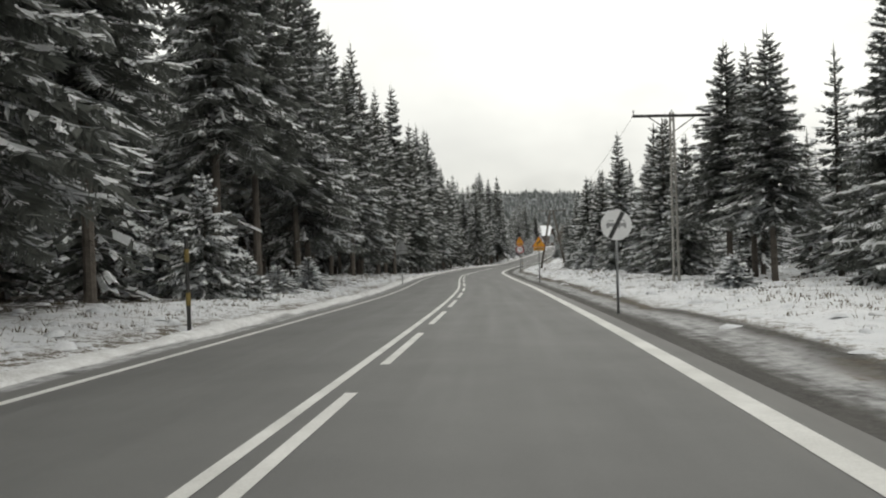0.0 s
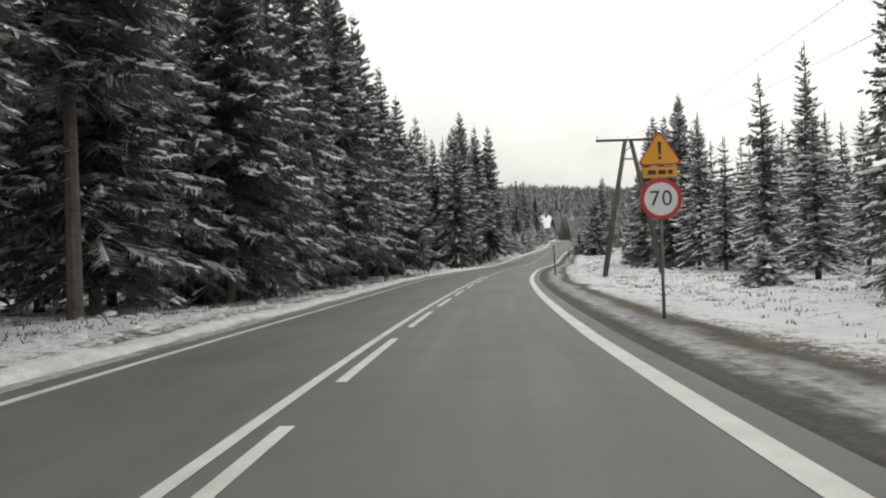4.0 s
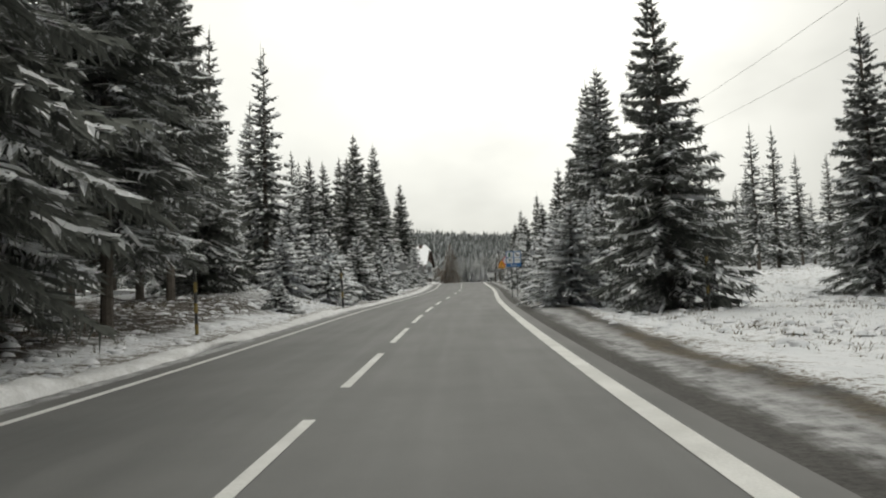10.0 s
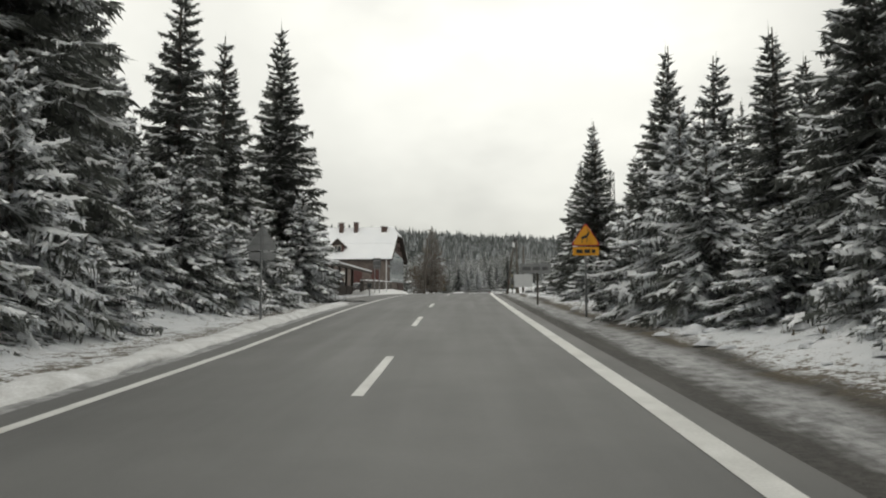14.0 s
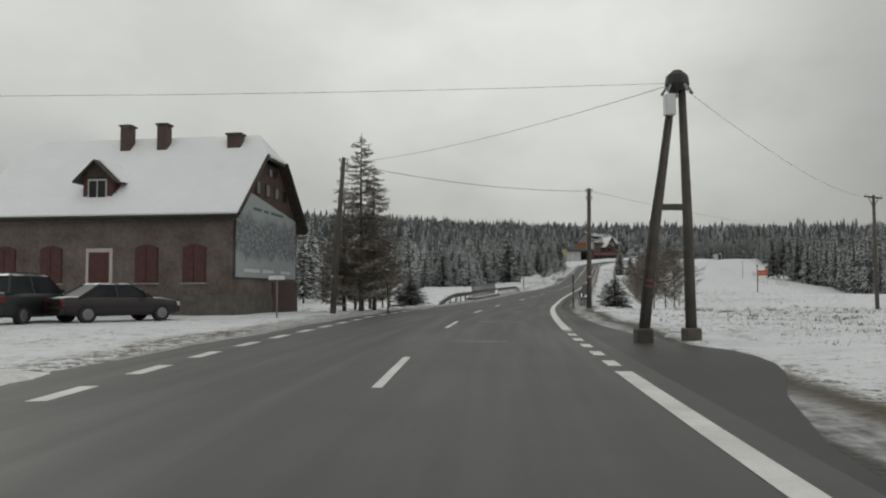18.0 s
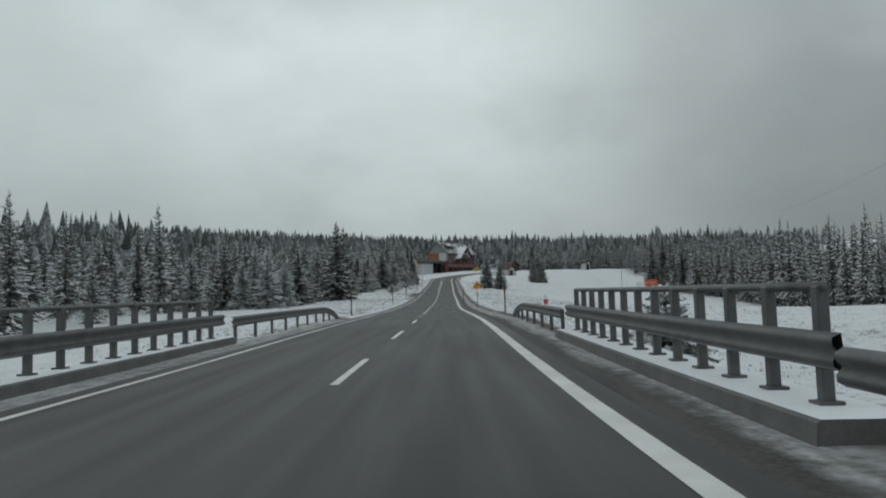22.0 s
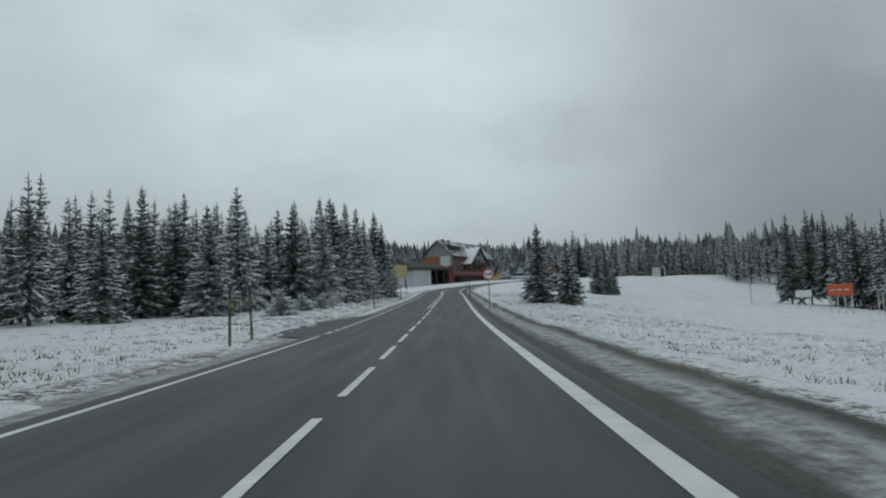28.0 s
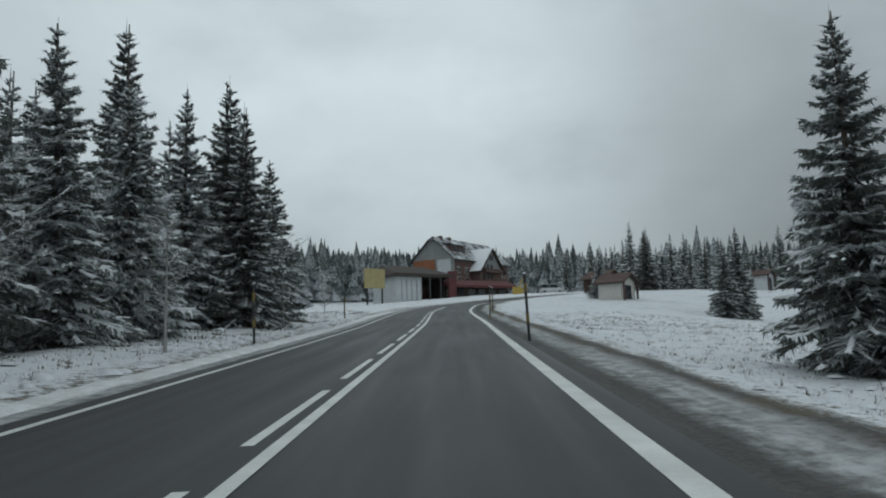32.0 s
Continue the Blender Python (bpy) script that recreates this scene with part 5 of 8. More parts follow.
round_sign(135.8, 487.8, road_heading_at(135.8, 487.8), "overtake", 2.42, 0.41, "round red-rimmed no-overtaking sign with a red and a black car")
sign_back(-2.65, 49.4, road_heading_at(-3, 49), "triangle", 2.5, "grey back of a triangular sign before the dark wood")
sign_back(3.2, 125.5, road_heading_at(3, 125), "round", 3.0, "grey back of a round sign at the edge of a clearing")
sign_back(28.1, 231.7, road_heading_at(28, 231), "round", 2.3, "grey back of a round sign beside snow-laden young spruces")
sign_back(31.9, 243.6, road_heading_at(32, 243), "triangle", 2.2, "grey back of a triangular sign and its plate")


def info_sign():
    x, y, k = 30.3, 201.6, 0.71
    t = thing("service_sign", on_ground(x, y, road_heading_at(x, y)), "blue service sign with four white squares on two steel posts", "road sign", "roadside signs")

    def flat(points, y0, y1):
        return slab([(px * k, 1.72 + (pz - 1.80) * k) for px, pz in points], y0, y1)

    for dx in (-0.15, 0.15):
        part("post", tube([(dx, 0.05, -0.4), (dx, 0.05, 2.5)], 0.028, 10), GALV, t)
    b = part("blue_board", flat(rect(-0.60, 0.60, 1.80, 3.06), -0.014, 0.0), SIGN_BLUE, t)
    for cx in (-0.29, 0.29):
        for cz in (2.32, 2.78):
            part("white_square", flat(rect(cx - 0.24, cx + 0.24, cz - 0.205, cz + 0.205), -0.018, -0.0145), SIGN_WHITE, b)
    part("pump_symbol", flat([(-0.42, 2.61), (-0.24, 2.61), (-0.24, 2.94), (-0.42, 2.94)], -0.022, -0.0185), plain("pump_green", (0.02, 0.10, 0.08), (0.03, 0.14, 0.11)), b)
    part("hose_symbol", flat([(-0.20, 2.62), (-0.15, 2.62), (-0.15, 2.92), (-0.20, 2.88)], -0.022, -0.0185), SIGN_BLACK, b)
    part("phone_symbol", flat([(0.10, 2.93), (0.17, 2.93), (0.26, 2.80), (0.46, 2.75), (0.46, 2.65), (0.30, 2.65), (0.19, 2.74)], -0.022, -0.0185), SIGN_BLACK, b)
    for sg in (-1, 1):
        part("cutlery_symbol", flat([(-0.29 - sg * 0.17, 2.18), (-0.29 - sg * 0.13, 2.16), (-0.29 + sg * 0.17, 2.45), (-0.29 + sg * 0.12, 2.48)], -0.022 - 0.003 * (sg > 0), -0.0185), SIGN_BLACK, b)
    sheet_text("WC", 0.18, 0.29 * k, 1.72 + 0.52 * k, -0.0205, SIGN_BLACK, b)
    sheet_text("500 m", 0.15, 0.0, 1.72 + 0.14 * k, -0.0165, SIGN_WHITE, b)


info_sign()


def lane_board():
    x, y = 42.6, 252.2
    t = thing("advert_board", on_ground(x, y, road_heading_at(x, y)), "faded grey boards on a post beside the last spruces", "sign board")
    part("post", tube([(0, 0.05, -0.4), (0, 0.05, 1.7)], 0.04, 8), POLE_WOOD, t)
    b = part("upper_board", slab(rect(-0.75, 0.55, 1.28, 1.68), -0.02, 0.0), SIGN_GREY, t)
    for a, c in ((-0.62, -0.28), (-0.2, 0.1), (0.18, 0.42)):
        part("unreadable_bar", slab(rect(a, c, 1.40, 1.55), -0.024, -0.0205), RAIL, b)
    part("lower_board", slab(rect(-0.95, -0.2, 0.72, 1.24), -0.02, 0.0), SIGN_WHITE, t)


lane_board()


# ---- snow poles ----
def snow_pole(h, bands):
    t = new("snow_pole")
    part("pole", tube([(0, 0, -0.4), (0, 0, h)], [0.045, 0.040], 9), DARK, t)
    for z in bands:
        part("yellow_band", tube([(0, 0, z), (0, 0, z + 0.27)], 0.050, 9), BAND_YELLOW, t)
    part("top_cap", tube([(0, 0, h), (0, 0, h + 0.05)], [0.046, 0.015], 9), SNOW, t)
    return tagged(t, "dark snow pole with faded yellow bands at the road's edge", "marker pole", "snow poles")


pole_a, pole_b = snow_pole(2.0, (0.55, 1.45)), snow_pole(1.9, (0.02, 0.58, 1.14))
first = {id(pole_a): True, id(pole_b): True}
for i, (x, y) in enumerate([(-5.3, 15.8), (11.9, 113.6), (7.1, 143.2), (15.5, 181.2), (22.3, 163.8), (30.9, 182.0), (20.3, 196.4), (52.1, 287.9), (62.9, 322.5),
                            (51.9, 317.6), (82.8, 391.5), (88.7, 380.6), (100.4, 431.6), (111.6, 434.6), (114.4, 463.5), (115.5, 466.1), (131.0, 499.5), (152.0, 525.0), (155.0, 555.0), (166.2, 555.0), (161.0, 545.2), (145.0, 531.0), (-4.5, 106.2)]):
    src = pole_a if i in (0, 2, 7, 10, 6) or i % 4 == 1 else pole_b
    m = pose(x, y, gz(x, y), random.Random(i).uniform(-2, 2), random.Random(i + 50).uniform(-2, 2), i * 40)
    if first[id(src)]:
        src.matrix_basis, first[id(src)] = m, False
    else:
        copy_thing(src, m)


def km_post(x, y):
    t = thing("kilometre_post", on_ground(x, y), "white delineator post with a red slanted band behind the guardrail", "marker post", "delineator posts")
    part("shaft", box(-0.06, 0.06, -0.04, 0.04, -0.3, 1.05, 0.01), SIGN_WHITE, t)
    part("red_band", box(-0.063, 0.063, -0.043, 0.043, 0.72, 0.92), SIGN_RED, t)
    part("snow_cap", box(-0.065, 0.065, -0.05, 0.05, 1.05, 1.13, 0.03), SNOW, t)


km_post(84.6, 369.4)
km_post(72.3, 372.6)


# ---- poles and wires ----
def insulators(t, x, z, y=0.0):
    part("insulator", tube([(x, y, z), (x, y, z + 0.10), (x, y, z + 0.12), (x, y, z + 0.22)], [0.02, 0.02, 0.055, 0.04], 8), SIGN_WHITE, t)


def crossarm_pole(x, y, h, span, rz, label, lattice=False):
    t = thing("utility_pole", on_ground(x, y, rz), label, "utility pole", "power poles")
    if lattice:
        for dx in (-0.13, 0.13):
            part("leg", tube([(dx, 0, -0.4), (dx * 0.6, 0, h)], [0.07, 0.05], 6), CONCRETE, t)
        for k in range(int(h / 0.7)):
            z = 0.5 + k * 0.7
            part("rung", box(-0.11, 0.11, -0.04, 0.04, z, z + 0.12), CONCRETE, t)
    else:
        part("shaft", tube([(0, 0, -0.5), (0, 0, h * 0.5), (0.02, 0, h)], [0.15, 0.125, 0.10], 10), POLE_WOOD, t, "", True)
    part("crossarm", box(-span / 2, span / 2, -0.06, 0.06, h - 0.22, h - 0.10), DARK if lattice else POLE_WOOD, t)
    for dx in (-span / 2 + 0.05, 0.0, span / 2 - 0.05):
        insulators(t, dx, h - 0.10)
    for sg in (-1, 1):
        part("strut", tube([(sg * 0.08, 0, h - 0.9), (sg * span * 0.3, 0, h - 0.2)], 0.025, 5), DARK, t)
    return t


crossarm_pole(10.8, 35.2, 7.9, 3.7, 4, "slim ladder-like concrete power pole with a long crossarm before the spruces", True)
crossarm_pole(36.9, 195.0, 8.0, 2.7, -10, "slim ladder-like concrete power pole with a crossarm in a clearing", True)
crossarm_pole(227.8, 554.0, 6.6, 0.8, 40, "slim ladder-like concrete pole out in the snowy field", True)
crossarm_pole(89.4, 330.2, 9.0, 2.2, 20, "power pole with a crossarm in the snowy field")
crossarm_pole(182.4, 478.8, 9.6, 1.2, 20, "slim power pole at the far edge of the snowy field")


def a_frame():
    g0, g1 = gz(14.0, 108.8), gz(17.7, 108.6)
    t = thing("a_frame_pole", pose(15.85, 108.9, g0), "wooden A-frame power pole with a wide crossarm in the snow", "utility pole", "power poles")
    top = 8.25
    for sg, nm in ((-1, "leg"), (1, "leg")):
        part(nm, tube([(sg * 1.85, 0, -0.6), (sg * 0.9, 0.2, top * 0.55), (sg * 0.16, 0.4, top)], [0.17, 0.15, 0.12], 9), POLE_WOOD, t, "", True)
    part("crossarm", box(-1.95, 1.95, 0.32, 0.46, top - 0.12, top + 0.02), POLE_WOOD, t)
    part("brace", tube([(-0.38, 0.36, top - 1.2), (0.38, 0.36, top - 1.2)], 0.05, 6), DARK, t)
    part("brace", tube([(-0.34, 0.38, top - 0.9), (0.3, 0.38, top - 0.3)], 0.03, 5), DARK, t)
    for dx in (-1.85, 0.0, 1.85):
        insulators(t, dx, top + 0.02, 0.39)


a_frame()


def transformer_pole():
    x, y = 55.0, 297.6
    t = thing("a_frame_pole", pose(x, y, gz(x, y), 0, 0, -8), "leaning wooden A-frame pole on concrete feet with a grey box", "utility pole", "power poles")
    top, ln = 5.42, 0.33
    for sg in (-1, 1):
        part("leg", tube([(sg * 0.52, 0, 0.1), (sg * 0.36 + ln * 0.42, 0, 2.4), (sg * 0.10 + ln, 0, top)], [0.12, 0.105, 0.08], 9), POLE_WOOD, t, "", True)
        part("concrete_foot", box(sg * 0.52 - 0.17, sg * 0.52 + 0.17, -0.17, 0.17, -0.4, 0.30, 0.03), POLE_WOOD, t)
    part("tie_beam", box(-0.32 + ln / 2, 0.32 + ln / 2, -0.06, 0.06, 2.80, 2.93), POLE_WOOD, t)
    part("pole_head", tube([(ln, 0, top - 0.05), (ln, 0, top + 0.08), (ln, 0, top + 0.28), (ln, 0, top + 0.40)], [0.17, 0.26, 0.23, 0.09], 10), DARK, t)
    part("grey_box", box(ln - 0.33, ln - 0.11, -0.22, -0.02, top - 0.60, top - 0.15, 0.02), SIGN_WHITE, t)
    for z in (1.15, 1.27):
        part("red_white_band", tube([(-0.440 + ln * z * 0.175, 0, z), (-0.432 + ln * z * 0.175, 0, z + 0.05)], 0.122, 9), BAND_RED, t)
    part("cable", tube([(-0.64, -0.05, 0.1), (-0.50 + ln * 0.42, -0.08, 2.4), (ln - 0.25, -0.1, top - 0.5)], 0.022, 5), DARK, t)
    for k in range(5):
        a = k * 1.25
        part("insulator", tube([(ln + 0.24 * math.cos(a), 0.24 * math.sin(a), top + 0.05), (ln + 0.34 * math.cos(a), 0.34 * math.sin(a), top - 0.1)], 0.03, 6), SIGN_GREY, t)


transformer_pole()


def plain_pole(x, y, h, lean, label):
    t = thing("utility_pole", on_ground(x, y), label, "utility pole", "power poles")
    part("shaft", tube([(0, 0, -0.5), (lean[0] / 2, lean[1] / 2, h / 2), (lean[0], lean[1], h)], [0.145, 0.125, 0.10], 10), POLE_WOOD, t, "", True)
    for k, (dx, dz) in enumerate(((-0.18, 0.15), (0.18, 0.15), (-0.16, 0.55), (0.16, 0.55))):
        part("hook", tube([(lean[0], lean[1], h - dz - 0.1), (lean[0] + dx, lean[1], h - dz - 0.1), (lean[0] + dx, lean[1], h - dz)], 0.014, 5), DARK, t)
        part("insulator", tube([(lean[0] + dx, lean[1], h - dz), (lean[0] + dx, lean[1], h - dz + 0.12)], [0.045, 0.03], 7), SIGN_GREY, t)
    part("number_plate_bar", box(-0.06, 0.06, -0.165, -0.15, 1.7, 1.78), SIGN_WHITE, t)
    return t


plain_pole(49.45, 319.1, 7.35, (0.5, -0.35), "leaning dark wooden power pole beside the larches")
plain_pole(64.0, 322.9, 6.75, (0.15, 0.1), "dark wooden power pole on the snowy verge")


def wire(a, b, sag, r=0.008):
    pts = []
    for k in range(13):
        q = k / 12
        pts.append((a[0] + (b[0] - a[0]) * q, a[1] + (b[1] - a[1]) * q, a[2] + (b[2] - a[2]) * q - sag * 4 * q * (1 - q)))
    ob = mesh_object("overhead_wire", *tube(pts, r, 4), DARK)
    tagged(ob, "thin sagging overhead power cable between poles", "cable", "overhead wires")


P_L, P_R, P_A, P_F = (49.95, 318.75, gz(49.4, 319.1) + 7.1), (64.15, 323.0, gz(64, 322.9) + 6.6), (55.32, 297.56, gz(55, 297.6) + 5.55), (89.4, 330.2, gz(89.4, 330.2) + 8.9)
wire(P_L, P_R, 0.35, 0.012)
wire(P_R, (184.0, 448.0, 20.3), 1.5, 0.009)
wire(P_A, P_L, 0.3, 0.006)
wire(P_A, (14.0, 305.0, 8.3), 0.5, 0.004)
wire(P_A, P_F, 0.7, 0.006)
wire((15.9, 109.3, gz(14, 108.8) + 8.3), (9.1, 35.2, gz(10.8, 35.2) + 7.9), 1.2)
wire((17.6, 109.3, gz(14, 108.8) + 8.3), (12.5, 35.2, gz(10.8, 35.2) + 7.9), 1.2)
wire((17.6, 109.3, gz(14, 108.8) + 8.3), (38.1, 194.8, gz(36.9, 195) + 7.9), 1.6, 0.006)
wire((15.9, 109.3, gz(14, 108.8) + 8.3), (35.7, 195.2, gz(36.9, 195) + 7.9), 1.6, 0.006)


def lattice_mast(x, y, h):
    t = thing("lattice_mast", on_ground(x, y, 20), "tall slender steel lattice mast behind the roadside trees", "mast")
    w0, w1 = 0.36, 0.20
    for sx, sy in ((-1, -1), (1, -1), (1, 1), (-1, 1)):
        part("leg", tube([(sx * w0, sy * w0, -0.3), (sx * w1, sy * w1, h)], [0.035, 0.028], 5), DARK, t)
    n = 18
    for k in range(n):
        z0, z1 = h * k / n, h * (k + 1) / n
        a, b = w0 + (w1 - w0) * k / n, w0 + (w1 - w0) * (k + 1) / n
        pieces = []
        for (x0, y0), (x1, y1) in (((-1, -1), (1, -1)), ((1, -1), (1, 1)), ((1, 1), (-1, 1)), ((-1, 1), (-1, -1))):
            pieces += [tube([(x0 * a, y0 * a, z0), (x1 * b, y1 * b, z1)], 0.016, 4), tube([(x1 * a, y1 * a, z0), (x0 * b, y0 * b, z1)], 0.016, 4), tube([(x0 * b, y0 * b, z1), (x1 * b, y1 * b, z1)], 0.015, 4)]
        part("brace_panel", join(*pieces), DARK, t)


lattice_mast(57.6, 278.8, 9.6)


# ---- guardrails and bridge ----
def rail_run(name, s0, s1, d, ends, label):
    """A W-beam on posts along the road; ends: which end dips into the ground (-1 start, 1 end)."""
    p0 = on_road((s0 + s1) / 2, d)
    t = thing(name, pose(p0.x, p0.y, p0.z), label, "guardrail", "guardrails")
    inv = Vector((-p0.x, -p0.y, -p0.z))
    sg = 1 if d > 0 else -1
    prof = [(0.0, 0.0), (-0.075, 0.04), (-0.075, 0.10), (-0.02, 0.155), (-0.075, 0.21), (-0.075, 0.27), (0.0, 0.31)]

    def drop(s):
        low = 0.0
        if ends < 0:
            low = max(low, 1 - (s - s0) / 7.0)
        if ends > 0:
            low = max(low, 1 - (s1 - s) / 7.0)
        return max(0.0, low) ** 1.6 * 0.62

    ss = np.linspace(s0, s1, max(3, int((s1 - s0) / 1.0) + 1))
    verts, faces = [], []
    for s in ss:
        flare = 0.35 * drop(s) * sg
        for thick in (0.0, 0.012):
            for ox, oz in prof:
                verts.append(tuple(on_road(s, d + sg * (ox + thick) + flare, 0.44 + oz - drop(s)) + inv))
    n = len(prof)
    for i in range(len(ss) - 1):
        a, b = i * 2 * n, (i + 1) * 2 * n
        for k in range(n - 1):
            faces += [(a + k, a + k + 1, b + k + 1, b + k), (a + n + k + 1, a + n + k, b + n + k, b + n + k + 1)]
        faces += [(a + n - 1, a + 2 * n - 1, b + 2 * n - 1, b + n - 1), (a, b, b + n, a + n)]
    part("beam", (verts, faces), RAIL, t, "", True)
    s = s0 + (2.2 if ends < 0 else 0.8)
    while s < s1 - (1.8 if ends > 0 else 0.5):
        b = on_road(s, d + sg * 0.10 + 0.35 * drop(s) * sg) + inv
        part("post", moved(box(-0.05, 0.05, -0.035, 0.035, -1.3, 0.70 - drop(s), 0.01), Matrix.Translation(b) @ pose(0, 0, 0, 0, 0, heading(s))), RAIL, t)
        part("spacer", moved(box(-0.05, 0.05, -0.04, 0.04, 0.50 - drop(s), 0.66 - drop(s)), Matrix.Translation(on_road(s, d + sg * 0.05 + 0.35 * drop(s) * sg) + inv) @ pose(0, 0, 0, 0, 0, heading(s))), RAIL, t)
        s += 2.4 if ends else 2.0
    return t


LAB = "dull grey steel guardrail on posts along the snowy verge"
rail_run("guardrail", 338.0, 356.5, 4.62, -1, LAB)
rail_run("guardrail", 371.0, 388.5, 4.62, 1, LAB)
rail_run("guardrail", 341.0, 356.0, -4.85, -1, LAB)
rail_run("guardrail", 373.0, 397.0, -4.85, 1, LAB)


def parapet(s0, s1, d, label):
    p0 = on_road((s0 + s1) / 2, d)
    inv = Vector((-p0.x, -p0.y, -p0.z))
    t = thing("bridge_parapet", pose(p0.x, p0.y, p0.z), label, "bridge railing", "bridge railings")
    sg = 1 if d > 0 else -1
    n = int((s1 - s0) / 1.02)
    for k in range(n + 1):
        s = s0 + (s1 - s0) * k / n
        m = Matrix.Translation(on_road(s, d + sg * 0.12, 0.18) + inv) @ pose(0, 0, 0, 0, 0, heading(s))
        part("post", moved(join(box(-0.055, 0.055, -0.07, 0.07, 0.0, 1.05, 0.015), box(-0.11, 0.11, -0.11, 0.11, -0.01, 0.03)), m), RAIL, t)
    for z, r in ((1.22, 0.045), (0.52, 0.03)):
        part("handrail" if z > 1 else "lower_rail", tube([on_road(s, d + sg * 0.12, z) + inv for s in np.linspace(s0 - 0.1, s1 + 0.1, 8)], r, 8), RAIL, t, "", True)
    v, f = [], []
    prof = [(0.0, 0.52), (-0.08, 0.56), (-0.08, 0.62), (-0.03, 0.68), (-0.08, 0.74), (-0.08, 0.80), (0.0, 0.84), (0.015, 0.68)]
    ss = np.linspace(s0 - 0.6, s1 + 0.6, 12)
    for s in ss:
        v += [tuple(on_road(s, d + sg * (ox - 0.02), oz) + inv) for ox, oz in prof]
    m = len(prof)
    for i in range(len(ss) - 1):
        f += [(i * m + k, i * m + (k + 1) % m, (i + 1) * m + (k + 1) % m, (i + 1) * m + k) for k in range(m)]
    part("beam", (v, f), RAIL, t, "", True)
    # concrete edge beam under the railing
    v, f = [], []
    prof = [(-0.50, -0.05), (-0.48, 0.15), (-0.45, 0.18), (0.40, 0.18), (0.42, -1.2), (-0.50, -1.2)]
    ss = np.linspace(s0 - 0.8, s1 + 0.8, 10)
    for s in ss:
        v += [tuple(on_road(s, d + sg * (ox + 0.12), oz) + inv) for ox, oz in prof]
    m = len(prof)
    for i in range(len(ss) - 1):
        f += [(i * m + k, i * m + (k + 1) % m, (i + 1) * m + (k + 1) % m, (i + 1) * m + k) for k in range(m)]
    f += [tuple(range(m)), tuple(range((len(ss) - 1) * m, len(ss) * m))]
    part("concrete_kerb", (v, f), KERB, t, "wet dark concrete kerb")
    return t


parapet(357.4, 370.4, 4.78, "grey steel bridge parapet with close posts on a concrete kerb")
parapet(357.6, 372.0, -5.0, "grey steel bridge parapet with close posts on a concrete kerb")


def stream_gate(x, y):
    t = thing("pipe_frame", on_ground(x, y, -20), "thin grey pipe frame fence beyond the guardrail", "pipe frame")
    for dx in (0.0, 1.2):
        part("upright", tube([(dx, 0, -0.5), (dx, 0, 1.5)], 0.03, 6), GALV, t)
    for z in (0.9, 1.48):
        part("bar", tube([(0, 0, z), (1.2, 0, z)], 0.025, 6), GALV, t)
    part("diagonal", tube([(0.2, 0, 0.1), (0.8, 0, 0.9)], 0.02, 5), GALV, t)


stream_gate(62.2, 352.5)


# ---- leafless trees and shrubs ----
def bare_tree(h, seed, spread, count, r0, fine=26, conical=True, low=0.16):
    """Trunk, limbs and a haze of fine twigs; larches are conical with boughs that arch, saplings spread upwards."""
    rg = np.random.RandomState(seed)
    trunk = tube([(0, 0, -0.4), (0.03, 0, h * 0.3), (0.0, 0.04, h * 0.7), (0, 0, h)], [r0 * 1.2, r0 * 0.8, r0 * 0.4, 0.01], 7, False)
    limbs, tv, tf = [], [], []
    for k in range(count):
        q = (k + rg.rand()) / count
        z = h * (low + (0.98 - low) * q)
        ln = spread * ((1 - q) ** 0.7 + 0.06 if conical else math.sin(math.pi * min(0.95, 0.25 + q * 0.7))) * rg.uniform(0.6, 1.2)
        a = rg.uniform(0, 6.283)
        pts = [Vector((0, 0, z))]
        for j in range(1, 5):
            u = j / 4
            up = (0.05 * u - 0.30 * u * u + 0.36 * u ** 3) if conical else (0.85 * u - 0.15 * u * u)
            pts.append(Vector((math.cos(a) * ln * u + rg.uniform(-0.04, 0.04), math.sin(a) * ln * u + rg.uniform(-0.04, 0.04), z + ln * up)))
        limbs.append(tube(pts, [r0 * 0.15, r0 * 0.11, r0 * 0.08, r0 * 0.045, 0.003], 3, False))
        for w in range(int(fine * (1.5 - q)) if conical else fine):
            u = rg.uniform(0.1, 1.0) * 4
            i = min(3, int(u))
            p = pts[i].lerp(pts[i + 1], u - i)
            b = a + rg.uniform(-1.5, 1.5)
            l2 = min(0.45, ln * 0.34) * rg.uniform(0.35, 1.0)
            e = p + Vector((math.cos(b) * l2, math.sin(b) * l2, l2 * (rg.uniform(-0.75, 0.2) if conical else rg.uniform(-0.1, 0.9))))
            m = p.lerp(e, 0.5) + Vector((0, 0, rg.uniform(-0.04, 0.04)))
            c = Vector((-math.sin(b), math.cos(b), rg.uniform(-0.6, 0.6))) * rg.uniform(0.004, 0.008)
            n = len(tv)
            tv += [tuple(p - c), tuple(p + c), tuple(m + c * 0.7), tuple(e), tuple(m - c * 0.7)]
            tf.append((n, n + 1, n + 2, n + 3, n + 4))
    return trunk, join(*limbs, (tv, tf))


def plant_bare(name, x, y, h, seed, spread, count, r0, mat, label, fine=14, conical=True, low=0.16):
    t = thing(name, on_ground(x, y, seed * 50), label, "tree" if name != "shrub" else "shrub", "leafless trees")
    tr, li = bare_tree(h, seed, spread, count, r0, fine, conical, low)
    part("trunk", tr, BARK if mat is TWIG else mat, t)
    part("crown", li, mat, t)


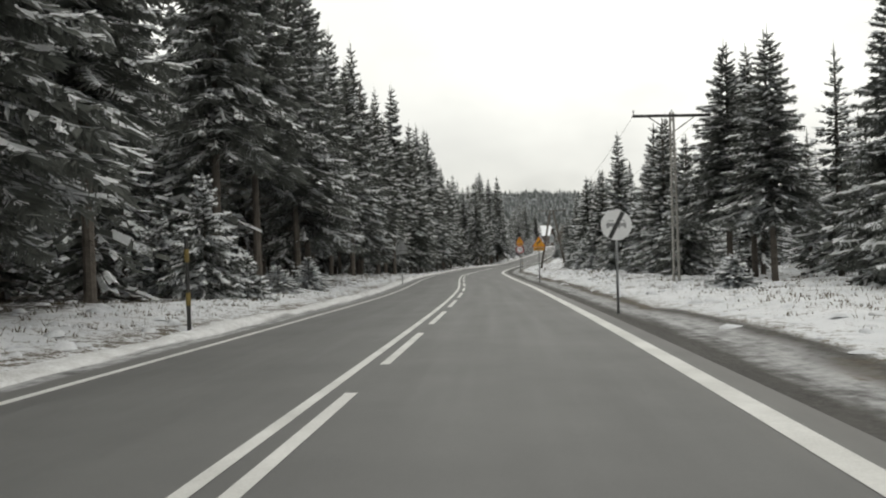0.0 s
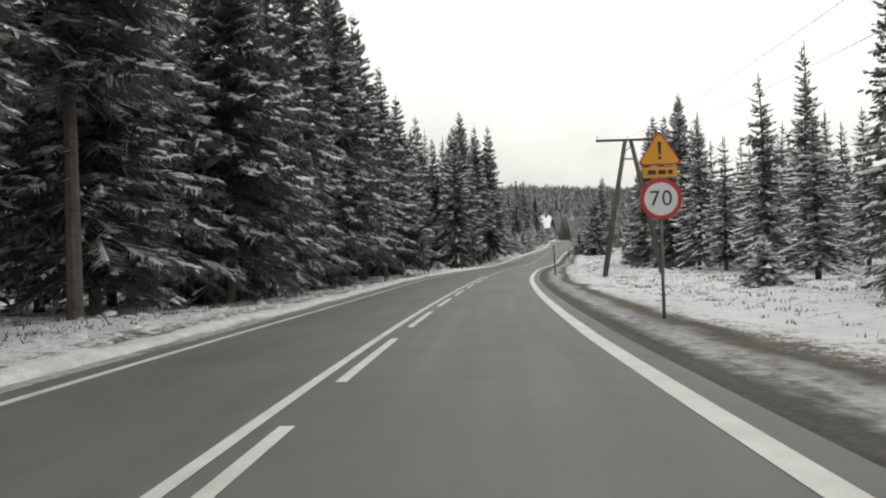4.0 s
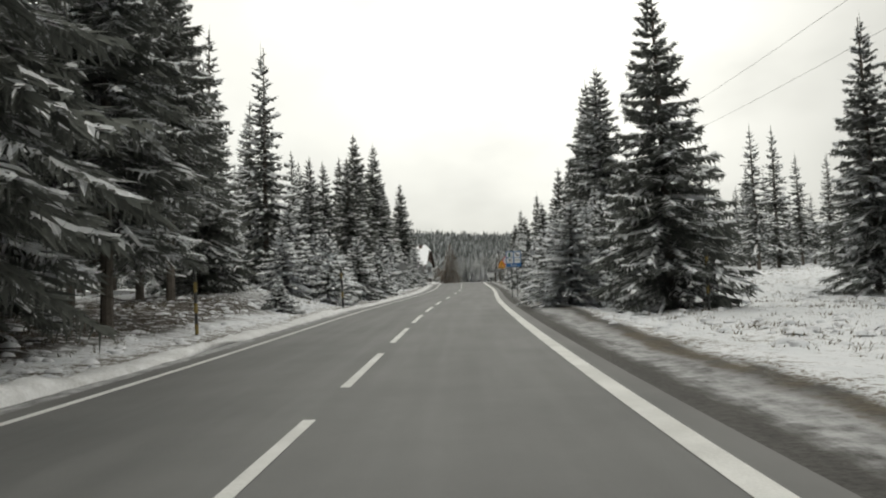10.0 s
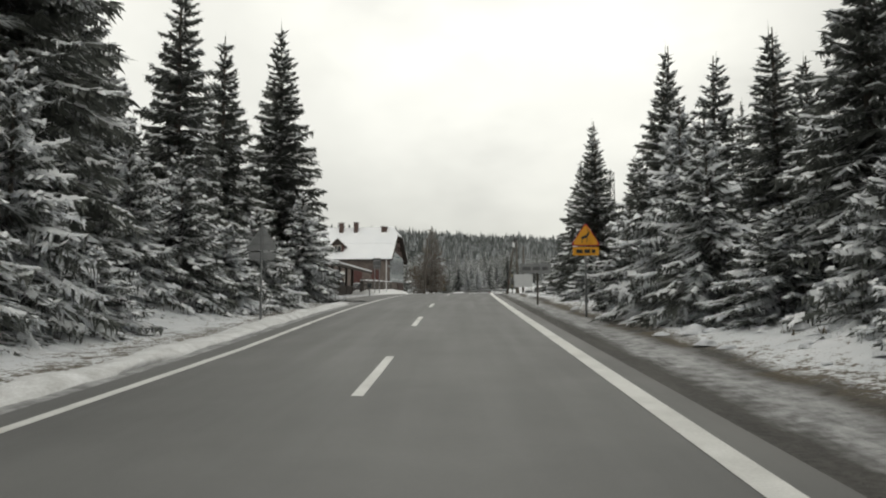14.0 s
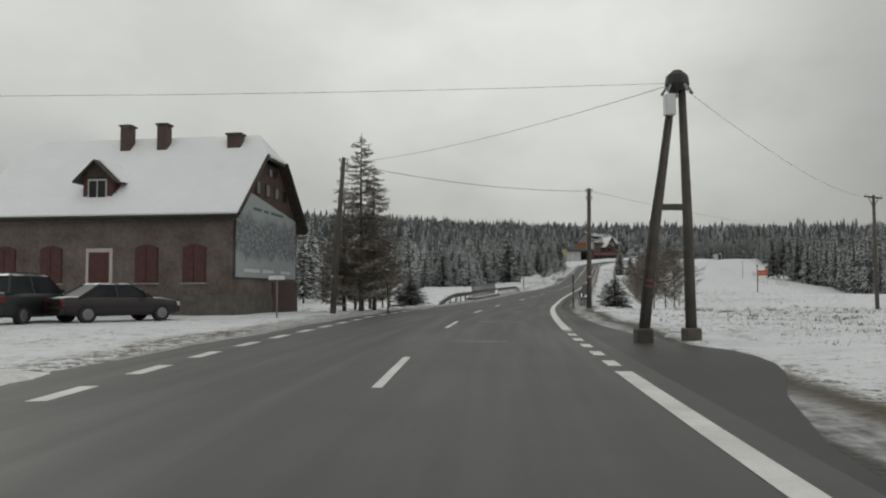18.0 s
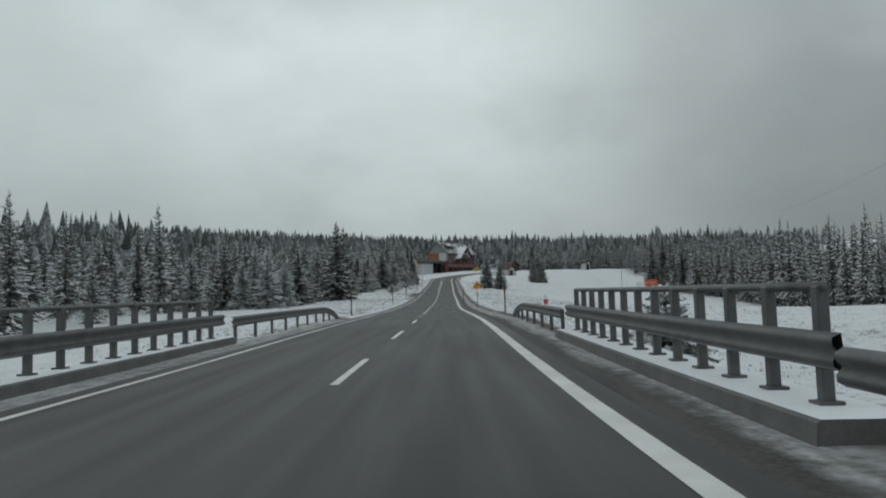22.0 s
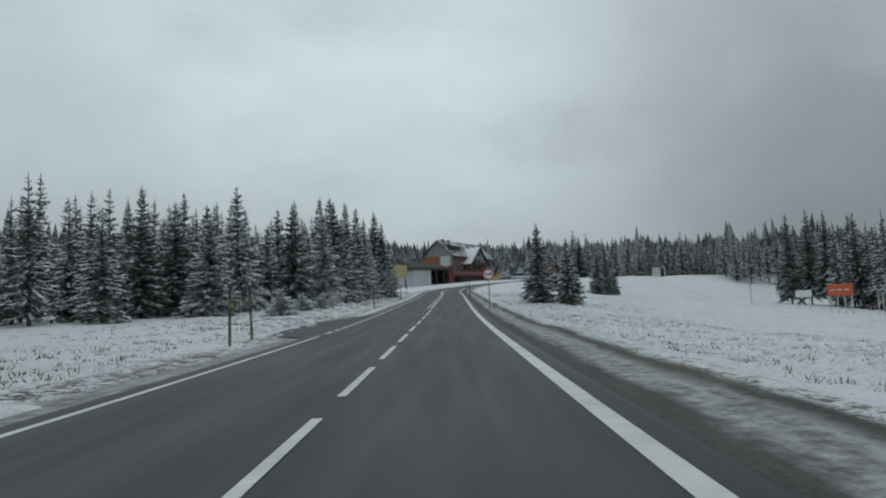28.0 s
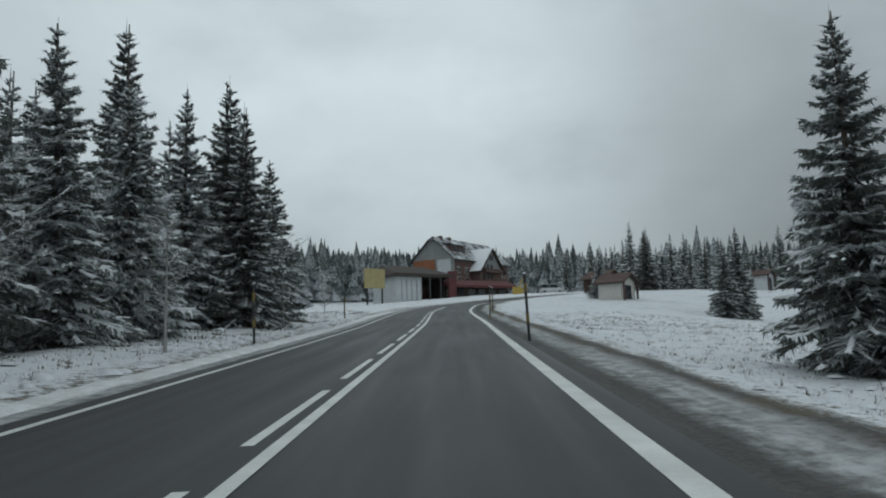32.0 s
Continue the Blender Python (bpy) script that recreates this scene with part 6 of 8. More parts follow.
plant_bare("larch", 51.2, 322.6, 9.4, 1, 2.2, 190, 0.13, TWIG, "leafless larch with fine drooping twigs beside the road", 120, True, 0.08)
plant_bare("larch", 52.0, 323.6, 7.9, 2, 1.8, 150, 0.11, TWIG, "smaller leafless larch close to its neighbour", 110, True, 0.08)
plant_bare("larch", 50.4, 323.6, 6.6, 3, 1.8, 130, 0.10, TWIG, "slender leafless larch behind the roadside pole", 110, True, 0.06)
for i, (x, y, h) in enumerate([(53.9, 334.3, 5.2), (53.2, 335.2, 4.6), (55.1, 339.3, 3.4), (52.6, 331.0, 4.2), (51.9, 333.4, 4.4), (52.4, 337.5, 4.0), (50.8, 335.5, 4.8), (53.7, 337.6, 3.2)]):
    plant_bare("sapling", x, y, h, 10 + i, h * 0.30, 70, 0.06, TWIG, "bare brown sapling below the road's edge", 70, False, 0.30)
for i, (x, y, h) in enumerate([(72.6, 332.6, 4.2), (73.3, 333.1, 4.0), (71.4, 330.8, 3.2), (78.4, 338.6, 4.0), (76.4, 340.5, 4.8), (75.6, 335.6, 5.0), (77.2, 337.2, 5.2), (74.6, 337.6, 4.4)]):
    plant_bare("shrub", x, y, h, 20 + i, h * 0.40, 90, 0.05, FROST_TWIG if i == 3 else TWIG, "leafless brown shrub in the snow", 50, False, 0.22)
plant_bare("birch", 54.4, 277.6, 6.2, 31, 1.1, 46, 0.06, FROST_TWIG, "frosted bare birch by the lattice mast", 30, False)
for i, (x, y, h) in enumerate([(132.2, 513.4, 4.0), (138.3, 520.4, 5.0), (142.0, 527.4, 4.2), (148.0, 541.0, 5.0), (152.0, 560.5, 3.0), (156.5, 566.0, 2.6), (94.0, 452.0, 3.5), (105.0, 462.5, 4.2)]):
    plant_bare("sapling", x, y, h, 40 + i, h * 0.34, 36, 0.05, FROST_TWIG, "frosted leafless sapling among the spruces", 34, False)
for key, x, y, h in (("young2", 50.6, 270.6, 3.6), ("young2", 53.0, 274.4, 4.4), ("mid1", 55.6, 272.0, 6.0), ("mid1", 56.8, 340.2, 3.4), ("young0", 59.6, 354.6, 1.8), ("mid1", 71.3, 335.2, 3.0), ("young0", 80.5, 357.0, 2.1), ("mid1", 205.0, 596.5, 6.0)):
    plant(key, x, y, h)


# ---- tufts in the snow ----
def tufts(count, seed):
    rg = np.random.RandomState(seed)
    s, side = rg.uniform(-5, 600, count), rg.rand(count) < 0.62
    d = np.where(side, 6.4 + rg.gamma(1.6, 6.5, count), -(6.2 + rg.gamma(1.2, 3.0, count)))
    keep = (np.abs(d) < 60) & ~((s > 284) & (s < 303) & (d > 0)) & ~((s > 262) & (s < 331) & (d < 0) & (d > -24)) & ~((s > 340) & (s < 395) & (d < 0) & (d > -7))
    s, d = s[keep], d[keep]
    verts, faces = [], []
    pts = [on_road(a, b) for a, b in zip(s, d)]
    zs = ground_z([p.x for p in pts], [p.y for p in pts])
    for p, z in zip(pts, zs):
        for _ in range(rg.randint(3, 6)):
            a, l, w = rg.uniform(0, 6.28), min(0.13, rg.gamma(2.2, 0.024) + 0.015), rg.uniform(0.006, 0.022)
            x, y = p.x + rg.uniform(-0.15, 0.15), p.y + rg.uniform(-0.15, 0.15)
            k = len(verts)
            verts += [(x - w, y, z - 0.03), (x + w, y, z - 0.03), (x + math.cos(a) * l * 0.7, y + math.sin(a) * l * 0.7, z + l)]
            faces.append((k, k + 1, k + 2))
    ob = mesh_object("grass_tufts", verts, faces, STRAW)
    tagged(ob, "dead grass and heather tips sticking out of the snow", "grass", kind="stuff")


STRAW = plain("dead_grass", (0.06, 0.05, 0.035), (0.20, 0.165, 0.11), 1.0, 20.0, 0.9)
tufts(44000, 8)


def hummocks(count, seed):
    """Small uneven mounds where snow lies on grass clumps: six-sided, blunt, of many sizes."""
    rg = np.random.RandomState(seed)
    s = rg.uniform(-5, 590, count)
    right = rg.rand(count) < 0.68
    d = np.where(right, 5.2 + rg.gamma(1.5, 6.0, count), -(5.0 + rg.gamma(1.3, 3.2, count)))
    keep = (np.abs(d) < 55) & ~((s > 287) & (s < 305) & (d > 0) & (d < 9)) & ~((s > 262) & (s < 331) & (d < 0) & (d > -24)) & ~((s > 340) & (s < 395) & (np.abs(d) < 7.5))
    # they come in patches
    keep &= (np.sin(s * 0.21 + d * 0.13) + np.sin(s * 0.067 - d * 0.31 + 1.0) + rg.uniform(-1.2, 1.2, count)) > -0.5
    s, d = s[keep], d[keep]
    pts = [on_road(a, b) for a, b in zip(s, d)]
    zs = ground_z([p.x for p in pts], [p.y for p in pts])
    verts, faces = [], []
    for p, z in zip(pts, zs):
        r = min(0.24, rg.gamma(3.0, 0.036) + 0.04)
        h = r * rg.uniform(0.25, 0.6)
        k = len(verts)
        a0 = rg.uniform(0, 6.28)
        for ring, (q, u) in enumerate(((1.0, -0.12), (0.72, 0.55))):
            for n in range(6):
                a = a0 + n * 1.047 + ring * 0.4
                w = r * q * rg.uniform(0.7, 1.3)
                verts.append((p.x + math.cos(a) * w, p.y + math.sin(a) * w * 0.8, z + h * (u + rg.uniform(-0.12, 0.12))))
        verts.append((p.x + rg.uniform(-0.2, 0.2) * r, p.y + rg.uniform(-0.2, 0.2) * r, z + h))
        faces += [(k + n, k + (n + 1) % 6, k + 6 + (n + 1) % 6, k + 6 + n) for n in range(6)] + [(k + 6 + n, k + 6 + (n + 1) % 6, k + 12) for n in range(6)]
    ob = mesh_object("snow_hummocks", verts, faces, LUMP_SNOW, True)
    tagged(ob, "uneven little mounds of snow lying on grass clumps", "snow", kind="stuff")


LUMP_SNOW = plain("snow_on_grass", (0.58, 0.60, 0.63), (0.80, 0.81, 0.83), 2.5, 20.0, 0.8, bump=0.5, dist=0.03)
hummocks(26000, 12)

# ---- buildings ----
PLASTER = plain("weathered_red_grey_plaster", (0.072, 0.053, 0.047), (0.215, 0.180, 0.162), 0.6, 6.0, 0.9, bump=0.5, dist=0.02)
STONE = plain("dark_plinth_stone", (0.075, 0.066, 0.060), (0.17, 0.155, 0.14), 2.2, 18.0, 0.9, bump=0.7, dist=0.03)
SHUTTER = plain("dark_red_shutter_paint", (0.060, 0.023, 0.021), (0.105, 0.040, 0.034), 4.0, 30.0, 0.7)
CREAM = plain("off_white_frame_paint", (0.42, 0.40, 0.36), (0.60, 0.58, 0.54), 4.0, 40.0, 0.6)
BOARDS = plain("dark_brown_boards", (0.055, 0.036, 0.030), (0.12, 0.075, 0.062), 2.0, 26.0, 0.85, bump=0.4, dist=0.01)
SOFFIT = plain("dark_eaves_timber", (0.035, 0.028, 0.024), (0.075, 0.060, 0.050), 3.0, 30.0, 0.85)
BRICK = plain("chimney_brick", (0.060, 0.041, 0.036), (0.115, 0.075, 0.064), 4.0, 40.0, 0.85, bump=0.4, dist=0.01, snow=0.2)
ROOF_RED = plain("red_tin_roof", (0.13, 0.035, 0.032), (0.20, 0.060, 0.052), 1.4, 16.0, 0.6, snow=0.20)
GLASS_DARK = plain("dark_window_glass", (0.010, 0.012, 0.014), (0.030, 0.034, 0.038), 2.0, 10.0, 0.12, 0.0, 0.02)
HOTEL_GREY = plain("pale_grey_render", (0.20, 0.205, 0.205), (0.29, 0.295, 0.29), 0.6, 14.0, 0.85)
HOTEL_RED = plain("brown_red_facade", (0.080, 0.050, 0.042), (0.14, 0.088, 0.074), 0.8, 14.0, 0.8)
HOTEL_ORANGE = plain("orange_brown_cladding", (0.21, 0.080, 0.036), (0.28, 0.115, 0.052), 0.6, 12.0, 0.75)
HOTEL_TIN = plain("patchy_snow_on_dark_roof", (0.035, 0.036, 0.038), (0.085, 0.087, 0.09), 0.6, 5.0, 0.7, snow=0.14)
AWNING_RED = plain("red_awning_cloth", (0.075, 0.024, 0.025), (0.13, 0.040, 0.040), 1.2, 12.0, 0.8)
BOX_YELLOW = plain("yellow_panel", (0.30, 0.25, 0.11), (0.42, 0.36, 0.18), 1.5, 20.0, 0.6)
GATE_WHITE = plain("pale_gate_panels", (0.42, 0.44, 0.45), (0.60, 0.62, 0.63), 1.5, 20.0, 0.6)


def banner_material():
    """A washed-out print: pale sky, a dark wood in the middle, a pale foreground."""
    m, nt, b = nodes_of("faded_printed_banner")
    n1, n2 = noise_node(nt, 0.8, 4.0, 0.6), noise_node(nt, 4.5, 5.0, 0.7)
    c = nt.nodes.new("ShaderNodeTexCoord")
    sep = nt.nodes.new("ShaderNodeSeparateXYZ")
    nt.links.new(c.outputs["Object"], sep.inputs[0])
    high = math_node(nt, "ADD", sep.outputs[2], math_node(nt, "MULTIPLY", math_node(nt, "SUBTRACT", n1.outputs[0], 0.5), 1.8))
    wood = math_node(nt, "MULTIPLY", rise(nt, high, 2.5, 3.1), math_node(nt, "SUBTRACT", 1.0, rise(nt, high, 4.3, 4.9)))
    wood = math_node(nt, "MULTIPLY", wood, rise(nt, n2.outputs[0], 0.36, 0.56))
    pale = ramp_node(nt, n2.outputs[0], 0.3, 0.7, (0.33, 0.36, 0.375), (0.45, 0.48, 0.49)).outputs[0]
    col = mix_node(nt, math_node(nt, "MULTIPLY", wood, 0.85), pale, (0.10, 0.11, 0.118)).outputs[0]
    nt.links.new(col, b.inputs["Base Color"])
    b.inputs["Roughness"].default_value = 0.6
    return m


BANNER = banner_material()


def gable_roof_pieces(L, W, eave, ridge, over, hip=0.0):
    """Roof slopes of a house 0..L by 0..W with its ridge along x, cut by a half hip at both ends."""
    mid = W / 2
    slope = (ridge - eave) / mid
    ze = eave - over * slope
    cut = ridge - hip
    yc = (cut - eave) / slope
    hx = hip * 0.75
    front = [(-over, -over, ze), (L + over, -over, ze), (L + over, yc, cut), (L + over - hx, mid, ridge), (-over + hx, mid, ridge), (-over, yc, cut)]
    back = [(L + over, W + over, ze), (-over, W + over, ze), (-over, W - yc, cut), (-over + hx, mid, ridge), (L + over - hx, mid, ridge), (L + over, W - yc, cut)]
    hips = [[(L + over, yc, cut), (L + over, W - yc, cut), (L + over - hx, mid, ridge)], [(-over, W - yc, cut), (-over, yc, cut), (-over + hx, mid, ridge)]] if hip else []
    return [front, back] + hips


def thick(poly, t):
    """A roof plane given thickness downwards."""
    n = len(poly)
    v = [tuple(p) for p in poly] + [(p[0], p[1], p[2] - t) for p in poly]
    return v, [tuple(range(n)), tuple(reversed(range(n, 2 * n)))] + [(i, n + i, n + (i + 1) % n, (i + 1) % n) for i in range(n)]


def lifted(poly, dz):
    return [(p[0], p[1], p[2] + dz) for p in poly]


def window_unit(parent, x0, x1, z0, z1, y, frame_mat, pane_mat, name="window", arch=0.0, bars=True, depth=0.10):
    """A window in a wall that faces -y, its face at y."""
    n = 7
    top = [(x1 + (x0 - x1) * k / (n - 1), z1 + arch * math.sin(math.pi * k / (n - 1))) for k in range(n)] if arch else [(x1, z1), (x0, z1)]
    w = part(name, slab([(x0, z0), (x1, z0)] + top, y - 0.02, y + depth), frame_mat, parent)
    m = 0.07
    if bars:
        mid = (x0 + x1) / 2
        for a, b in ((x0 + m, mid - m / 3), (mid + m / 3, x1 - m)):
            part("pane", box(a, b, y - 0.032, y - 0.021, z0 + m, z1 - m), pane_mat, w)
    part("sill", box(x0 - 0.06, x1 + 0.06, y - 0.10, y + 0.02, z0 - 0.07, z0), CONCRETE, w)
    return w


def farmhouse():
    L, W, EV, RG = 12.76, 9.2, 4.80, 8.90
    rz, cx, cy, z0 = -19.4, 32.86, 322.56, 2.49
    t = thing("farmhouse", pose(cx, cy, z0, 0, 0, rz), "old red-grey plastered house with a snowy roof and shuttered windows", "house")
    # walls
    part("plinth", box(-0.06, L + 0.06, -0.06, W + 0.06, -0.6, 0.95), STONE, t, "dark stone plinth")
    part("front_wall", box(0, L, 0, 0.4, 0.95, EV), PLASTER, t)
    part("rear_wall", box(0, L, W - 0.4, W, 0.95, EV), PLASTER, t)
    mid, slope = W / 2, (RG - EV) / (W / 2)
    cutz = RG - 1.22
    yc = (cutz - EV) / slope
    for nm, x0, x1 in (("gable_wall", L - 0.4, L), ("gable_wall", 0, 0.4)):
        low = [(0.4, 0.95), (W - 0.4, 0.95), (W - 0.4, EV - 0.06), (0.4, EV - 0.06)]
        v = [(x, y, z) for x in (x0, x1) for y, z in low]
        part(nm, (v, [(3, 2, 1, 0), (4, 5, 6, 7), (0, 1, 5, 4), (1, 2, 6, 5), (2, 3, 7, 6), (3, 0, 4, 7)]), PLASTER, t)
        top = [(0.0, EV - 0.06), (W, EV - 0.06), (W - yc, cutz - 0.08), (yc, cutz - 0.08)]
        v = [(x, y, z) for x in (x0 + 0.02, x1 + (0.04 if x1 == L else -0.04)) for y, z in top]
        part("boarded_gable", (v, [(3, 2, 1, 0), (4, 5, 6, 7), (0, 1, 5, 4), (1, 2, 6, 5), (2, 3, 7, 6), (3, 0, 4, 7)]), BOARDS, t)
    # roof: timber under snow
    r = None
    for i, poly in enumerate(gable_roof_pieces(L, W, EV, RG, 0.45, 1.22)):
        r = part("roof_slope", thick(lifted(poly, 0.12), 0.16), SOFFIT, t)
        part("roof_snow", thick(lifted(poly, 0.25), 0.12), ROOF_SNOW, r, "smooth white snow on the roof")
    part("cornice", box(-0.12, L + 0.12, -0.14, -0.001, EV - 0.48, EV - 0.10), PLASTER, t)
    for e in (-0.05, W + 0.05):
        part("gutter", tube([(-0.5, e - (0.5 if e < 1 else -0.5), EV - 0.28), (L + 0.5, e - (0.5 if e < 1 else -0.5), EV - 0.30)], 0.06, 6), DARK, t)
    # rake boards on the road-side gable
    for a, b in (((-0.45, EV - 0.40), (yc, cutz)), ((W + 0.45, EV - 0.40), (W - yc, cutz))):
        part("rake_board", tube([(L + 0.50, a[0], a[1] + 0.15), (L + 0.50, b[0], b[1] + 0.15)], 0.10, 4), SOFFIT, t)
    # openings of the front
    for x in (1.66, 4.0, 8.7, 11.0):
        w = window_unit(t, x - 0.56, x + 0.56, 1.50, 3.10, 0.0, SHUTTER, SHUTTER, "shuttered_window", 0.16, False)
        for sg in (-1, 1):
            part("shutter_leaf", box(x + (0.02 if sg > 0 else -0.53), x + (0.53 if sg > 0 else -0.02), -0.06, -0.022, 1.55, 3.07), SHUTTER, w)
    d = part("door_frame", slab([(5.75, 0.9), (7.05, 0.9), (7.05, 3.1), (5.75, 3.1)], -0.05, 0.1), CREAM, t)
    part("door_leaf", box(5.90, 6.90, -0.08, -0.051, 0.95, 2.92), SHUTTER, d)
    part("door_handle", box(6.78, 6.82, -0.13, -0.08, 1.85, 1.90), DARK, d)
    part("door_step", box(5.5, 7.3, -0.9, -0.062, -0.3, 0.45, 0.03), STONE, t)
    part("door_step", box(5.7, 7.1, -0.5, -0.062, 0.45, 0.75, 0.03), STONE, t)
    for x in (2.3, 8.8):
        window_unit(t, x - 0.35, x + 0.35, 0.10, 0.50, -0.062, STONE, GLASS_DARK, "cellar_window", 0.0, True, 0.05)
    # small windows and the printed banner on the gable, face towards +x
    g = Matrix.Translation((L + 0.045, 0, 0)) @ pose(0, 0, 0, 0, 0, 90)
    for y in (3.0, 4.3, 5.6, 6.9):
        w = part("gable_window", moved(box(y - 0.28, y + 0.28, -0.05, 0.02, 5.85, 6.55), g), BOARDS, t)
        part("pane", moved(box(y - 0.21, y + 0.21, -0.062, -0.051, 5.92, 6.48), g), GLASS_DARK, w)
    for y in (4.7, 5.4):
        part("attic_window", moved(box(y - 0.2, y + 0.2, -0.05, 0.02, 7.0, 7.35), g), GLASS_DARK, t)
    b = part("banner", moved(slab([(0.25, 1.75), (8.7, 1.75), (8.7, 5.0), (7.2, 5.2), (1.35, 5.9), (0.25, 4.9)], -0.06, -0.02), g), BANNER, t, "large faded grey printed banner")
    for i, (a, c) in enumerate(((2.3, 3.4), (3.7, 4.4), (4.7, 6.6))):
        part("unreadable_bar", moved(box(a, c, -0.068, -0.061, 5.02, 5.16), g), plain("banner_green_letters", (0.06, 0.12, 0.11), (0.10, 0.18, 0.165)) if i == 0 else bpy.data.materials["banner_green_letters"], b)
    for a, c in ((1.2, 3.2), (3.6, 5.2), (6.3, 7.8)):
        part("unreadable_bar", moved(box(a, c, -0.068, -0.061, 2.0, 2.16), g), SIGN_WHITE, b)
    part("brick_bay", moved(box(5.2, W - 0.1, -0.04, 0.1, 0.0, 1.6), g), BRICK, t)
    # chimneys
    for x, h, w in ((5.4, 0.72, 0.27), (7.4, 0.74, 0.27), (11.25, 0.12, 0.36)):
        c = part("chimney", box(x - w, x + w, mid - 0.9, mid - 0.35, RG - 1.0, RG + h, 0.02), BRICK, t)
        part("chimney_cap", box(x - w - 0.06, x + w + 0.06, mid - 0.96, mid - 0.29, RG + h, RG + h + 0.10), BRICK, c)
    # dormer
    dx, dy, dz, q = 5.85, 0.62, EV + 0.38, 1.32
    dm = part("dormer", box(dx - 0.55 * q, dx + 0.55 * q, dy, dy + 2.6, dz - 0.2, dz + 1.05 * q), SHUTTER, t, "dark red boarded dormer")
    part("dormer_window", box(dx - 0.36 * q, dx + 0.36 * q, dy - 0.04, dy - 0.001, dz + 0.1 * q, dz + 0.95 * q), CREAM, dm)
    for sg in (-1, 1):
        x0, x1 = sorted((dx + sg * 0.03, dx + sg * 0.31 * q))
        part("pane", box(x0, x1, dy - 0.05, dy - 0.041, dz + 0.16 * q, dz + 0.88 * q), GLASS_DARK, dm)
    for sg in (-1, 1):
        slope_poly = [(dx + sg * 0.80 * q, dy - 0.40, dz + 0.85 * q), (dx, dy - 0.40, dz + 1.62 * q), (dx, dy + 3.0, dz + 1.62 * q), (dx + sg * 0.80 * q, dy + 3.0, dz + 0.85 * q)]
        if sg > 0:
            slope_poly.reverse()
        part("dormer_roof", thick(slope_poly, 0.08), SOFFIT, dm)
        part("roof_snow", thick([(p[0], max(p[1], dy + 0.1), p[2] + 0.09) for p in slope_poly], 0.08), ROOF_SNOW, dm)
    v, f = slab([(dx - 0.62 * q, dz + 1.0 * q), (dx + 0.62 * q, dz + 1.0 * q), (dx, dz + 1.55 * q)], dy - 0.12, dy + 0.02)
    part("dormer_pediment", (v, f), SOFFIT, dm)


farmhouse()


